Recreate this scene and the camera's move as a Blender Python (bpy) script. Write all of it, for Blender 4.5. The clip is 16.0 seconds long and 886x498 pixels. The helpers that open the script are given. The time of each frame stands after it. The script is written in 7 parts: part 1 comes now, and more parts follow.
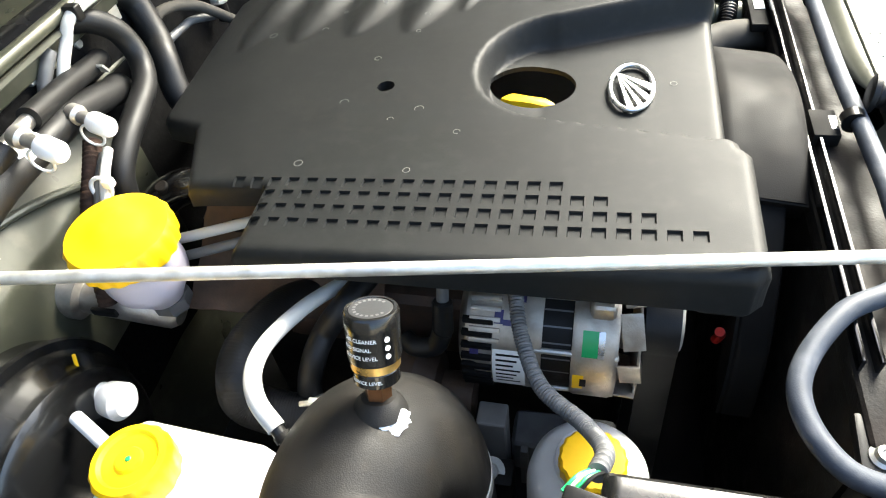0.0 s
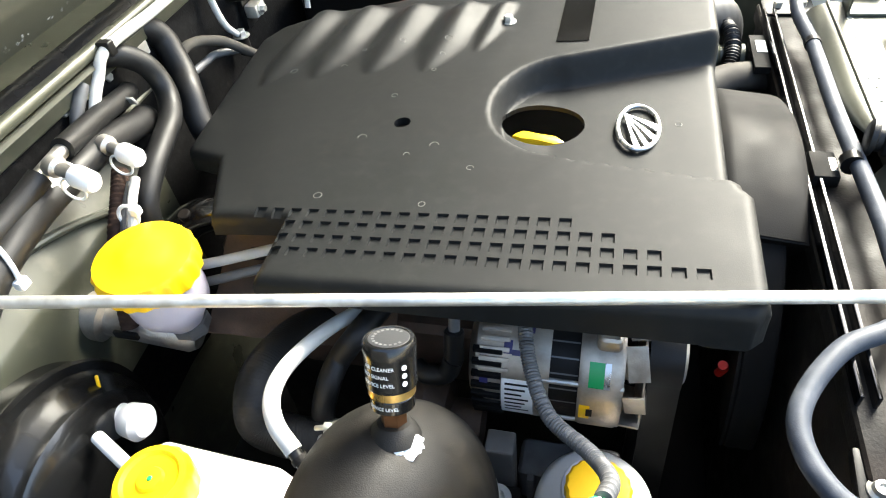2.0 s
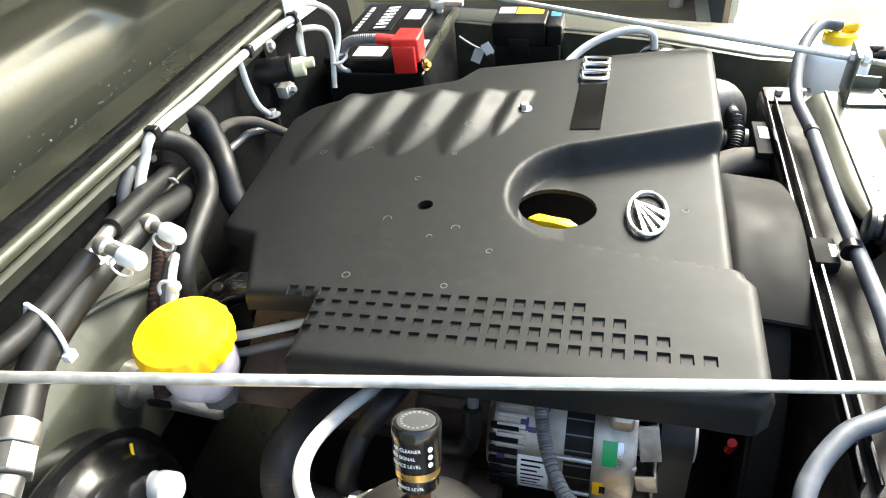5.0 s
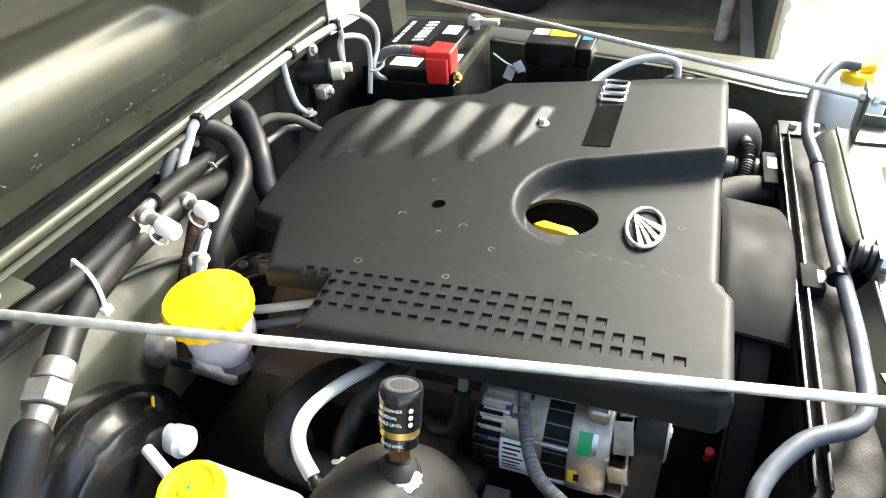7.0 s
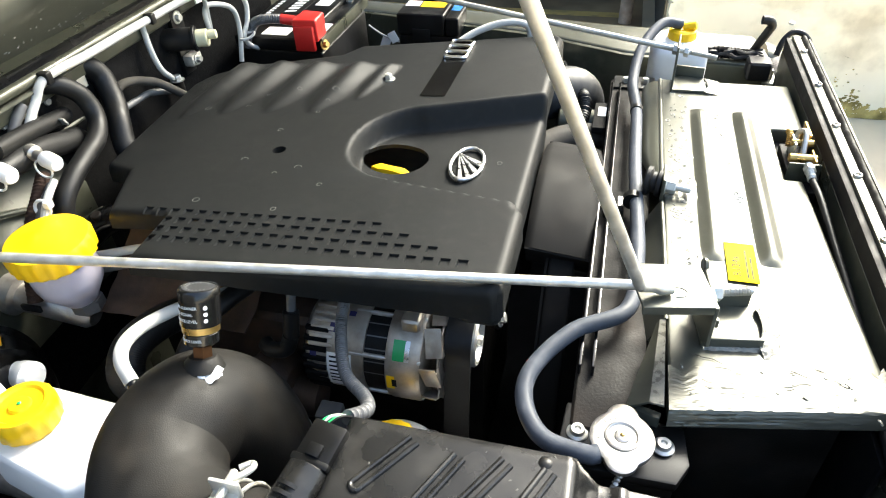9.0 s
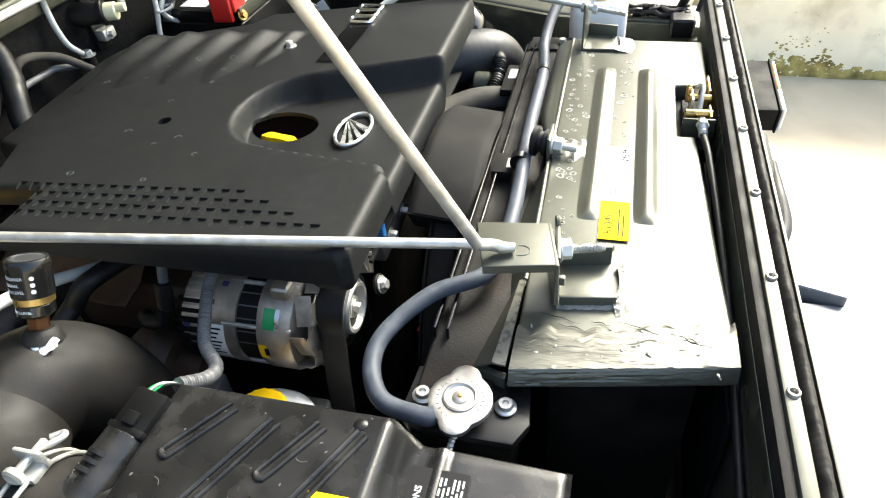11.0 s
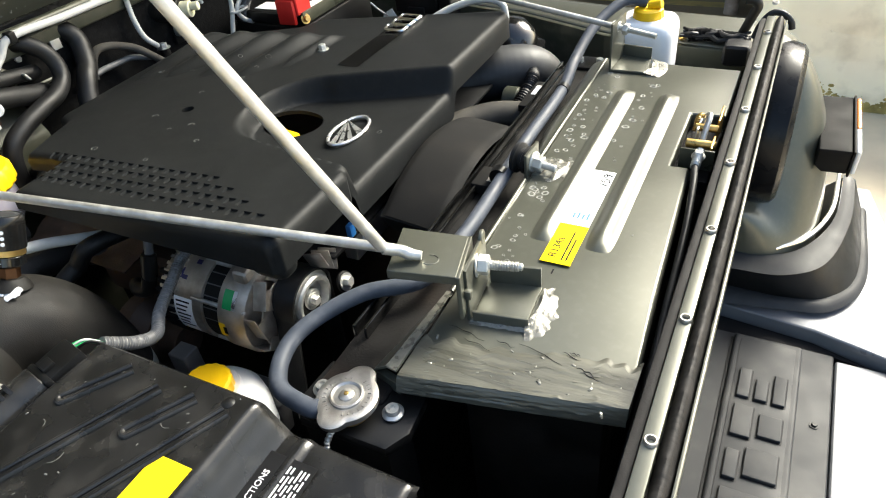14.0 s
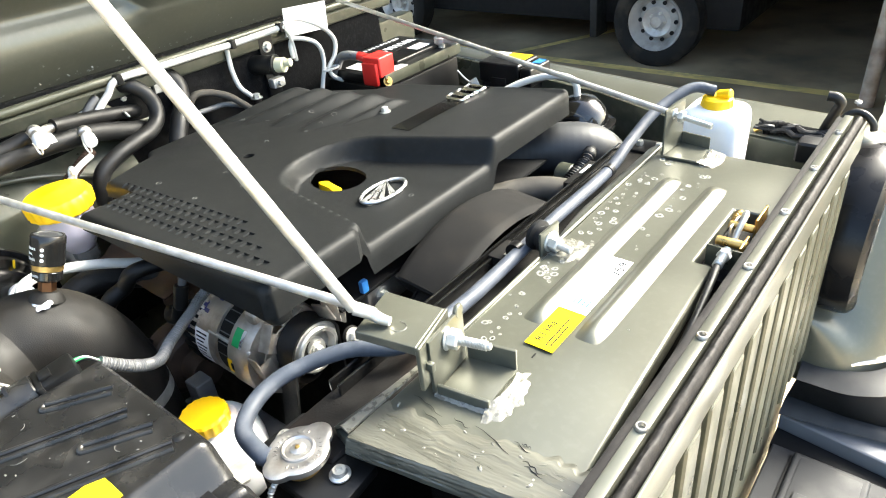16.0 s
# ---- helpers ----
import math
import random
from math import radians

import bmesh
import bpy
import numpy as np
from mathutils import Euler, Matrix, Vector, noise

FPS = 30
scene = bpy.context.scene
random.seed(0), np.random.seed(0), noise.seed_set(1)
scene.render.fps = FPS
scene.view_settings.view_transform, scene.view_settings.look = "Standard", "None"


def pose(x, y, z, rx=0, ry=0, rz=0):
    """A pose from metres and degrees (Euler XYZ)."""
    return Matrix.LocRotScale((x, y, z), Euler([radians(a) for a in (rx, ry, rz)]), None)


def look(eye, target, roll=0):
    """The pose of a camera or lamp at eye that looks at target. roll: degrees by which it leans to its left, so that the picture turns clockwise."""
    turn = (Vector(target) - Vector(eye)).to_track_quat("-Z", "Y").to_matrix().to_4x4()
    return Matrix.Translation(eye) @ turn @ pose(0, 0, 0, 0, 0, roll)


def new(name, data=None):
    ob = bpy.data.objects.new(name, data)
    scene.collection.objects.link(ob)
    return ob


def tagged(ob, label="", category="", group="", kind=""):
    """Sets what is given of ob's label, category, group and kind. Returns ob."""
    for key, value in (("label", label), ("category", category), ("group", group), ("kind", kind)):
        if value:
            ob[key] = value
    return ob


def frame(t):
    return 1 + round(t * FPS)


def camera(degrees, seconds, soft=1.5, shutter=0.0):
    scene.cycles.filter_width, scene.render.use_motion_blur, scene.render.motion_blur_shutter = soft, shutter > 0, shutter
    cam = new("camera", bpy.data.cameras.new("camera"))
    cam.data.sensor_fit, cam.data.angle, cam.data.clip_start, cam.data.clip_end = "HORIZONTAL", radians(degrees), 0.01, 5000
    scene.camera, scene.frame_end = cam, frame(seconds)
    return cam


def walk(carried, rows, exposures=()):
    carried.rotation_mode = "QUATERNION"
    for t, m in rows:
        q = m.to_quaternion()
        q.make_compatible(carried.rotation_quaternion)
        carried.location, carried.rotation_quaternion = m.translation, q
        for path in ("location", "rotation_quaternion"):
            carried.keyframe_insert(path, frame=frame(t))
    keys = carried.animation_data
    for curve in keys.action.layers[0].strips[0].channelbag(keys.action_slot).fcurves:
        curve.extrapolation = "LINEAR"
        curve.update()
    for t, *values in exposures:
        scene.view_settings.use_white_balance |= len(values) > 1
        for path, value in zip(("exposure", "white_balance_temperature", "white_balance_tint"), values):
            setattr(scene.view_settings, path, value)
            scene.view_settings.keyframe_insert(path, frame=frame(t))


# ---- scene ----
cam = camera(67.7, 16.0, soft=1.1)
METRES, EYE, TILT, LEAN, TURN = 1.15, 1.64, -46.93, 5.74, 11.59
ROWS = [
    (0.0, 0.0, 0.0, 0.0, 0.0, 0.0, -0.0),
    (0.5, -0.0019, -0.0052, 0.0043, 0.33, 0.54, 0.17),
    (1.0, -0.0049, -0.0083, 0.0048, 0.19, 1.0, -0.52),
    (1.5, -0.007, -0.0131, 0.0028, 0.28, 1.24, -0.77),
    (2.0, -0.0079, -0.0256, 0.0054, 0.4, 2.23, -1.01),
    (2.5, -0.009, -0.0265, 0.0086, 0.37, 2.72, -1.26),
    (3.0, -0.0115, -0.0378, 0.0145, 0.22, 3.82, -1.29),
    (3.5, -0.014, -0.0505, 0.0202, 0.3, 5.04, -1.54),
    (6.0, -0.0258, -0.088, 0.0221, 2.26, 7.43, -3.04),
    (6.5, -0.0267, -0.1055, 0.009, 3.11, 7.69, -5.02),
    (7.0, 0.0168, -0.1293, 0.0001, 3.43, 8.05, -6.92),
    (7.5, 0.08, -0.1517, -0.0105, 4.92, 8.54, -9.68),
    (8.0, 0.1152, -0.1822, -0.0183, 1.28, 9.48, -5.53),
    (8.5, 0.1232, -0.1725, -0.0562, -3.74, 9.34, -3.43),
    (9.0, 0.1814, -0.1868, -0.0779, -0.7, 8.17, -4.02),
    (9.5, 0.2311, -0.1885, -0.0864, -0.73, 7.33, -4.21),
    (10.0, 0.2623, -0.1762, -0.0933, -3.4, 6.13, 1.13),
    (12.5, 0.4404, -0.1715, -0.0699, 6.59, 5.76, -9.24),
    (13.0, 0.43, -0.1856, -0.0826, 4.75, 6.53, -6.68),
    (13.5, 0.4435, -0.1767, -0.0864, 6.91, 7.36, -6.44),
    (14.0, 0.5557, -0.1596, -0.067, 10.11, 6.21, -10.38),
    (14.5, 0.6534, -0.1288, -0.0425, 11.8, 4.72, -12.36),
    (15.0, 0.6474, -0.1339, -0.0264, 12.21, 5.78, -11.37),
    (15.5, 0.6411, -0.136, -0.0247, 13.19, 9.15, -12.31),
    (16.0, 0.681, -0.1322, -0.0217, 19.09, 9.01, -18.78),
]
walk(cam, [(t, pose(0, 0, EYE, TILT, LEAN, TURN) @ pose(METRES * x, METRES * y, METRES * z, 90 + pitch, roll, yaw)) for t, x, y, z, yaw, pitch, roll in ROWS],
     [(0.0, 3.05, 6550, 3), (7.0, 3.03, 6550, 3), (7.5, 2.95, 6550, 3), (8.0, 2.72, 6550, 3), (8.5, 2.5, 6550, 3), (9.5, 2.5, 6550, 3), (10.0, 2.25, 6550, 3), (11.0, 2.35, 6550, 3), (12.5, 2.45, 6550, 3), (13.5, 2.25, 6550, 3), (14.5, 1.66, 6550, 3), (15.0, 1.66, 6550, 3), (15.5, 2.38, 6550, 3), (16.0, 2.95, 6550, 3)])

# ---- world and light ----
world = bpy.data.worlds.new("world")
scene.world = world
world.use_nodes = True
wn = world.node_tree
wn.nodes.clear()
sky = wn.nodes.new("ShaderNodeTexSky")
sky.sky_type = "NISHITA"
sky.sun_disc = False
sky.air_density, sky.dust_density, sky.ozone_density = 0.9, 4.0, 0.6
sky.sun_elevation, sky.sun_rotation = radians(39), radians(26)
bg = wn.nodes.new("ShaderNodeBackground")
bg.inputs["Strength"].default_value = 0.138
wo = wn.nodes.new("ShaderNodeOutputWorld")
wn.links.new(sky.outputs[0], bg.inputs["Color"])
wn.links.new(bg.outputs[0], wo.inputs["Surface"])
sun_data = bpy.data.lights.new("sun", "SUN")
sun_data.energy, sun_data.angle, sun_data.color = 2.2, radians(26), (1.0, 0.965, 0.90)
sun = new("sun", sun_data)
sun.matrix_world = look((3.41, 7.69, 7.30), (0, 0.7, 1.0))


# ---- materials ----
def mat(name, col, rough=0.5, metal=0.0, var=0.25, scale=18.0, grain=350.0, bump=0.15, rvar=0.12, dirt=None, dirt_amount=0.0,
        dirt_scale=9.0, coat=0.0, trans=0.0, sss=0.0, stretch=(1, 1, 1), spec=0.5):
    m = bpy.data.materials.new(name)
    m.use_nodes = True
    nt = m.node_tree
    b = nt.nodes["Principled BSDF"]
    tc = nt.nodes.new("ShaderNodeTexCoord")
    mp = nt.nodes.new("ShaderNodeMapping")
    mp.inputs["Scale"].default_value = stretch
    nt.links.new(tc.outputs["Object"], mp.inputs["Vector"])

    def nz(sc, detail=4.0):
        n = nt.nodes.new("ShaderNodeTexNoise")
        n.inputs["Scale"].default_value, n.inputs["Detail"].default_value = sc, detail
        nt.links.new(mp.outputs[0], n.inputs["Vector"])
        return n.outputs["Fac"]

    def rng(src, lo, hi, a=0.3, z=0.7):
        r = nt.nodes.new("ShaderNodeMapRange")
        r.inputs["From Min"].default_value, r.inputs["From Max"].default_value = a, z
        r.inputs["To Min"].default_value, r.inputs["To Max"].default_value = lo, hi
        nt.links.new(src, r.inputs["Value"])
        return r.outputs[0]

    def mix(fac, a, c, blend="MIX"):
        x = nt.nodes.new("ShaderNodeMix")
        x.data_type, x.blend_type = "RGBA", blend
        for sock, val in (("Factor", fac), ("A", a), ("B", c)):
            s = [q for q in x.inputs if q.name == sock and q.type == ("VALUE" if sock == "Factor" else "RGBA")][0]
            if isinstance(val, (int, float, tuple)):
                s.default_value = val
            else:
                nt.links.new(val, s)
        return [q for q in x.outputs if q.type == "RGBA"][0]

    broad, fine = nz(scale), nz(grain, 2.0)
    dark = (*(c * (1 - var) for c in col), 1)
    lite = (*(min(1.0, c * (1 + var)) for c in col), 1)
    c = mix(rng(broad, 0, 1), dark, lite)
    if dirt:
        spots = nz(dirt_scale, 8.0)
        c = mix(rng(spots, 0, dirt_amount, 0.5, 0.72), c, (*dirt, 1))
    nt.links.new(c, b.inputs["Base Color"])
    nt.links.new(rng(broad, max(0.02, rough - rvar), min(1, rough + rvar)), b.inputs["Roughness"])
    b.inputs["Metallic"].default_value = metal
    b.inputs["Specular IOR Level"].default_value = spec
    b.inputs["Coat Weight"].default_value = coat
    b.inputs["Transmission Weight"].default_value = trans
    if sss:
        b.inputs["Subsurface Weight"].default_value = sss
        b.inputs["Subsurface Radius"].default_value = (0.02, 0.02, 0.02)
    if bump:
        bp = nt.nodes.new("ShaderNodeBump")
        bp.inputs["Strength"].default_value, bp.inputs["Distance"].default_value = bump, 0.001
        nt.links.new(fine, bp.inputs["Height"])
        nt.links.new(bp.outputs[0], b.inputs["Normal"])
    return m


M_COVER = mat("moulded_black_plastic", (0.0095, 0.0102, 0.0103), 0.52, var=0.10, rvar=0.03, grain=1400, bump=0.22, spec=0.16, dirt=(0.05, 0.048, 0.043), dirt_amount=0.10, dirt_scale=60)
M_PLASTIC = mat("black_plastic", (0.006, 0.006, 0.006), 0.40, var=0.3, grain=900, bump=0.12, spec=0.28, dirt=(0.06, 0.056, 0.05), dirt_amount=0.08)
M_RUBBER = mat("black_rubber", (0.007, 0.007, 0.0072), 0.50, var=0.3, spec=0.33, grain=700, bump=0.2, dirt=(0.06, 0.056, 0.05), dirt_amount=0.10, dirt_scale=20)
M_FABRIC = mat("ribbed_rubber_duct", (0.0085, 0.0079, 0.007), 0.6, var=0.22, scale=20, grain=420, bump=0.3, stretch=(2.2, 2.2, 0.5), dirt=(0.045, 0.036, 0.026), dirt_amount=0.22, dirt_scale=12, spec=0.24)
M_GLOSS = mat("black_gloss_paint", (0.005, 0.005, 0.005), 0.17, var=0.2, rvar=0.05, grain=120, bump=0.02, coat=0.4, dirt=(0.05, 0.046, 0.04), dirt_amount=0.06, dirt_scale=30)
M_OLIVE = mat("olive_grey_paint", (0.095, 0.096, 0.075), 0.33, metal=0.40, var=0.06, rvar=0.05, scale=7, grain=900, bump=0.05, dirt=(0.16, 0.155, 0.13), dirt_amount=0.14, dirt_scale=90, coat=0.08)
M_OLIVE_DULL = mat("dull_dark_olive", (0.058, 0.060, 0.042), 0.36, metal=0.3, var=0.18, scale=9, grain=500, bump=0.08, dirt=(0.17, 0.16, 0.12), dirt_amount=0.3, dirt_scale=26)
M_SEALER = mat("brushed_seam_sealer", (0.10, 0.098, 0.078), 0.34, metal=0.3, var=0.25, scale=40, grain=240, bump=0.30, stretch=(0.18, 1.5, 1.5), dirt=(0.05, 0.049, 0.036), dirt_amount=0.25, dirt_scale=30)
# pale sealer; its lightness also paints glare on the bracket swipes
M_PUTTY_GLARE = mat("pale_sealer_and_glare", (0.165, 0.16, 0.135), 0.30, metal=0.3, var=0.35, scale=90, grain=300, bump=0.3)
M_ZINC = mat("zinc_plated_steel", (0.56, 0.555, 0.52), 0.45, metal=0.75, var=0.18, scale=60, grain=400, bump=0.12, dirt=(0.3, 0.28, 0.23), dirt_amount=0.3, dirt_scale=50)
M_CHROME = mat("chrome", (0.75, 0.75, 0.74), 0.13, metal=1.0, var=0.06, bump=0.0)
M_SATIN = mat("satin_chrome", (0.62, 0.62, 0.61), 0.32, metal=0.85, var=0.15, scale=80, bump=0.05)
M_ALU = mat("cast_aluminium", (0.47, 0.45, 0.42), 0.42, metal=0.9, var=0.2, scale=40, grain=700, bump=0.25, dirt=(0.12, 0.09, 0.06), dirt_amount=0.4, dirt_scale=30)
M_CASTING = mat("grimy_cast_aluminium", (0.47, 0.42, 0.35), 0.45, metal=0.7, var=0.25, scale=40, grain=500, bump=0.35, dirt=(0.14, 0.10, 0.065), dirt_amount=0.5, dirt_scale=26)
M_BRASS = mat("yellow_passivated_steel", (0.55, 0.36, 0.12), 0.35, metal=0.9, var=0.3, scale=60, bump=0.1)
M_RUST = mat("brown_cast_iron", (0.075, 0.048, 0.033), 0.65, metal=0.2, var=0.45, scale=30, grain=300, bump=0.5, dirt=(0.03, 0.018, 0.012), dirt_amount=0.6)
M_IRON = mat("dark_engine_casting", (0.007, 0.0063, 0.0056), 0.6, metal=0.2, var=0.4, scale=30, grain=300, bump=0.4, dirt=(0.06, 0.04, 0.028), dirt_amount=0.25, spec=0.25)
M_YELLOW = mat("yellow_plastic", (0.90, 0.54, 0.006), 0.42, var=0.06, grain=600, bump=0.06)
M_STICKER = mat("matt_yellow_sticker", (0.93, 0.66, 0.010), 0.75, var=0.05, grain=300, bump=0.04, spec=0.10)
M_RIM = mat("silver_wheel_paint", (0.42, 0.41, 0.39), 0.40, metal=0.35, var=0.15, scale=12, grain=300, bump=0.05, dirt=(0.14, 0.11, 0.075), dirt_amount=0.6)
M_WHITE = mat("milky_white_plastic", (0.74, 0.75, 0.76), 0.38, var=0.05, grain=300, bump=0.04, sss=0.25)
M_WHITEPAINT = mat("white_paint", (0.72, 0.72, 0.70), 0.35, var=0.07, scale=5, grain=300, bump=0.03)
M_LILAC = mat("translucent_reservoir", (0.47, 0.44, 0.50), 0.35, var=0.1, grain=300, bump=0.04, sss=0.35)
M_CREAM = mat("cream_plastic", (0.66, 0.62, 0.42), 0.4, var=0.08, grain=300, bump=0.04, sss=0.1)
M_PALE = mat("pale_grey_tube", (0.50, 0.50, 0.475), 0.6, var=0.10, scale=40, grain=600, bump=0.08, dirt=(0.3, 0.28, 0.24), dirt_amount=0.25, dirt_scale=40, spec=0.3)
M_GREYHOSE = mat("blue_grey_hose", (0.050, 0.058, 0.074), 0.55, var=0.2, scale=40, grain=700, bump=0.15, dirt=(0.16, 0.16, 0.16), dirt_amount=0.22, dirt_scale=40, spec=0.3)
M_CONDUIT = mat("grey_conduit", (0.10, 0.10, 0.10), 0.45, var=0.2, scale=40, grain=700, bump=0.1, dirt=(0.2, 0.19, 0.17), dirt_amount=0.3)
M_RED = mat("red_plastic", (0.62, 0.025, 0.02), 0.4, var=0.12, grain=500, bump=0.05, sss=0.05)
M_ORANGE = mat("orange_lens", (0.80, 0.20, 0.02), 0.15, var=0.1, grain=200, bump=0.05)
M_GREEN = mat("green_print", (0.02, 0.36, 0.10), 0.35, var=0.15, bump=0.0)
M_PAPER = mat("white_paper_label", (0.84, 0.84, 0.82), 0.75, spec=0.12, var=0.07, scale=30, grain=200, bump=0.05)
M_PRINT = mat("white_print", (0.78, 0.78, 0.78), 0.5, var=0.05, bump=0.0)
# ink, and also the painted shade in gaps and undersides
M_INK_SHADE = mat("black_ink_and_shade", (0.005, 0.005, 0.0055), 0.6, var=0.1, bump=0.0, spec=0.2)
M_PEN = mat("blue_pen_ink", (0.035, 0.03, 0.12), 0.5, var=0.3, scale=80, bump=0.0)
M_BLUE = mat("blue_print", (0.03, 0.16, 0.42), 0.4, var=0.2, bump=0.0)
M_FELT = mat("black_felt_insulation", (0.0045, 0.0045, 0.0047), 0.95, var=0.5, scale=60, grain=260, bump=0.8, dirt=(0.06, 0.058, 0.055), dirt_amount=0.10, dirt_scale=120, spec=0.08)
M_DROPS = mat("dried_water_marks", (0.18, 0.18, 0.16), 0.45, var=0.3, scale=300, bump=0.0)
M_WATER = mat("dried_water_spots", (0.22, 0.218, 0.19), 0.55, var=0.4, scale=300, bump=0.0)
M_SILVER = mat("silver_grey_plastic", (0.15, 0.154, 0.166), 0.38, metal=0.25, var=0.06, scale=8, grain=900, bump=0.08)
M_BUMPER = mat("grey_bumper_plastic", (0.024, 0.0245, 0.026), 0.55, spec=0.22, var=0.1, scale=8, grain=1000, bump=0.2, dirt=(0.2, 0.19, 0.17), dirt_amount=0.15)
M_GLASS = mat("lamp_glass", (0.9, 0.92, 0.92), 0.05, var=0.0, bump=0.0, trans=0.9, rvar=0.0)
M_FLOOR = mat("weathered_concrete", (0.66, 0.55, 0.38), 0.8, var=0.15, scale=1.3, grain=40, bump=0.5, dirt=(0.30, 0.25, 0.17), dirt_amount=0.4, dirt_scale=2.2)
# brown concrete with the shade under the shed roof in its colour
M_SHEDFLOOR = mat("shaded_brown_concrete", (0.27, 0.205, 0.125), 0.75, var=0.4, scale=1.6, grain=40, bump=0.5, dirt=(0.05, 0.037, 0.025), dirt_amount=0.55, dirt_scale=2.5)
M_LINE = mat("worn_yellow_line", (0.62, 0.47, 0.17), 0.75, var=0.3, scale=4, grain=40, bump=0.3, dirt=(0.22, 0.19, 0.13), dirt_amount=0.6, dirt_scale=12)
M_MOSS = mat("dry_moss", (0.36, 0.28, 0.10), 0.95, var=0.55, scale=14, grain=120, bump=0.6, spec=0.1)
M_PLASTER = mat("stained_white_plaster", (0.93, 0.83, 0.63), 0.85, var=0.12, scale=2.5, grain=30, bump=0.9, dirt=(0.34, 0.27, 0.15), dirt_amount=0.5, dirt_scale=5.5)
M_SHED = mat("dark_light_block", (0.050, 0.050, 0.046), 0.8, var=0.3, scale=2, grain=30, bump=0.4)
M_POST = mat("rusty_painted_post", (0.36, 0.30, 0.25), 0.65, var=0.4, scale=9, grain=120, bump=0.5, dirt=(0.12, 0.05, 0.03), dirt_amount=0.9, dirt_scale=7)
M_CARWHITE = mat("white_car_paint", (0.66, 0.66, 0.65), 0.25, var=0.05, scale=3, bump=0.02, coat=0.5)
M_BEZEL = mat("satin_black_bezel", (0.005, 0.005, 0.0056), 0.26, var=0.15, scale=20, grain=900, bump=0.04, spec=0.16)
M_SHROUD = mat("matt_black_shroud", (0.0075, 0.0072, 0.0068), 0.72, var=0.25, scale=14, grain=700, bump=0.2, dirt=(0.05, 0.042, 0.034), dirt_amount=0.16, dirt_scale=18, spec=0.13)
M_SEAL = mat("soft_black_seal", (0.012, 0.011, 0.0105), 0.62, var=0.25, scale=30, grain=500, bump=0.25, dirt=(0.07, 0.065, 0.058), dirt_amount=0.25, dirt_scale=30, spec=0.18)
M_AIRBOX = mat("semi_gloss_black_plastic", (0.009, 0.009, 0.009), 0.27, var=0.3, rvar=0.08, grain=600, bump=0.10, dirt=(0.07, 0.066, 0.06), dirt_amount=0.25, dirt_scale=28, spec=0.38)
M_GAUGE = mat("black_gauge_plastic", (0.006, 0.006, 0.006), 0.22, var=0.2, rvar=0.06, grain=500, bump=0.04, dirt=(0.07, 0.06, 0.05), dirt_amount=0.15, dirt_scale=60)
M_COPPER = mat("tarnished_copper", (0.15, 0.07, 0.032), 0.35, metal=0.9, var=0.3, scale=60, bump=0.1)
M_SPECK = mat("pale_dust", (0.11, 0.108, 0.10), 0.7, var=0.3, scale=300, bump=0.0, spec=0.1)
M_DUCT = mat("dusty_moulded_duct", (0.020, 0.021, 0.023), 0.50, var=0.25, scale=14, grain=600, bump=0.1, dirt=(0.08, 0.08, 0.08), dirt_amount=0.2, dirt_scale=12, spec=0.4)
M_LOOM = mat("brown_cloth_tape", (0.035, 0.022, 0.017), 0.85, var=0.4, scale=60, grain=300, bump=0.6, spec=0.1)
M_DRUM = mat("black_drum_enamel", (0.005, 0.005, 0.005), 0.24, var=0.1, rvar=0.03, grain=300, bump=0.02, coat=0.3)
M_DUSTY = mat("dusty_rubber", (0.050, 0.046, 0.040), 0.75, var=0.3, scale=25, grain=500, bump=0.2, dirt=(0.11, 0.10, 0.08), dirt_amount=0.3, dirt_scale=12, spec=0.15)
M_TYRE = mat("tyre_rubber", (0.010, 0.0095, 0.009), 0.8, var=0.3, scale=20, grain=200, bump=0.4, dirt=(0.10, 0.08, 0.055), dirt_amount=0.25, dirt_scale=8, spec=0.2)


# ---- mesh helpers ----
def thing(name, loc, label, category, group="", kind=""):
    e = new(name)
    e.location = loc
    e.empty_display_size = 0.02
    return tagged(e, label, category, group, kind)


def link(name, bm, material, smooth=True, angle=35):
    me = bpy.data.meshes.new(name)
    bmesh.ops.recalc_face_normals(bm, faces=bm.faces)
    bm.to_mesh(me)
    bm.free()
    me.materials.append(material)
    if smooth:
        me.shade_smooth()
        me.set_sharp_from_angle(angle=radians(angle))
    return new(name, me)


def part(name, bm, material, parent, label="", angle=35):
    ob = link(name, bm, material, angle=angle)
    ob.parent = parent
    if parent.type == "EMPTY":
        ob.matrix_parent_inverse = Matrix.Translation(-parent.location)
    return tagged(ob, label)


def solid(name, bm, material, label, category, group="", kind="", angle=35):
    return tagged(link(name, bm, material, angle=angle), label, category, group, kind)


def join(*bms):
    out = bmesh.new()
    for b in bms:
        me = bpy.data.meshes.new("tmp")
        b.to_mesh(me)
        b.free()
        out.from_mesh(me)
        bpy.data.meshes.remove(me)
    return out


def move(bm, m):
    bmesh.ops.transform(bm, matrix=m, verts=bm.verts)
    return bm


def box(x0, x1, y0, y1, z0, z1, bev=0.003, seg=2):
    bm = bmesh.new()
    bmesh.ops.create_cube(bm, size=1)
    for v in bm.verts:
        v.co = ((x0 + x1) / 2 + v.co.x * (x1 - x0), (y0 + y1) / 2 + v.co.y * (y1 - y0), (z0 + z1) / 2 + v.co.z * (z1 - z0))
    if bev:
        bmesh.ops.bevel(bm, geom=bm.edges[:], offset=bev, segments=seg, profile=0.6, affect="EDGES", clamp_overlap=True)
    return bm


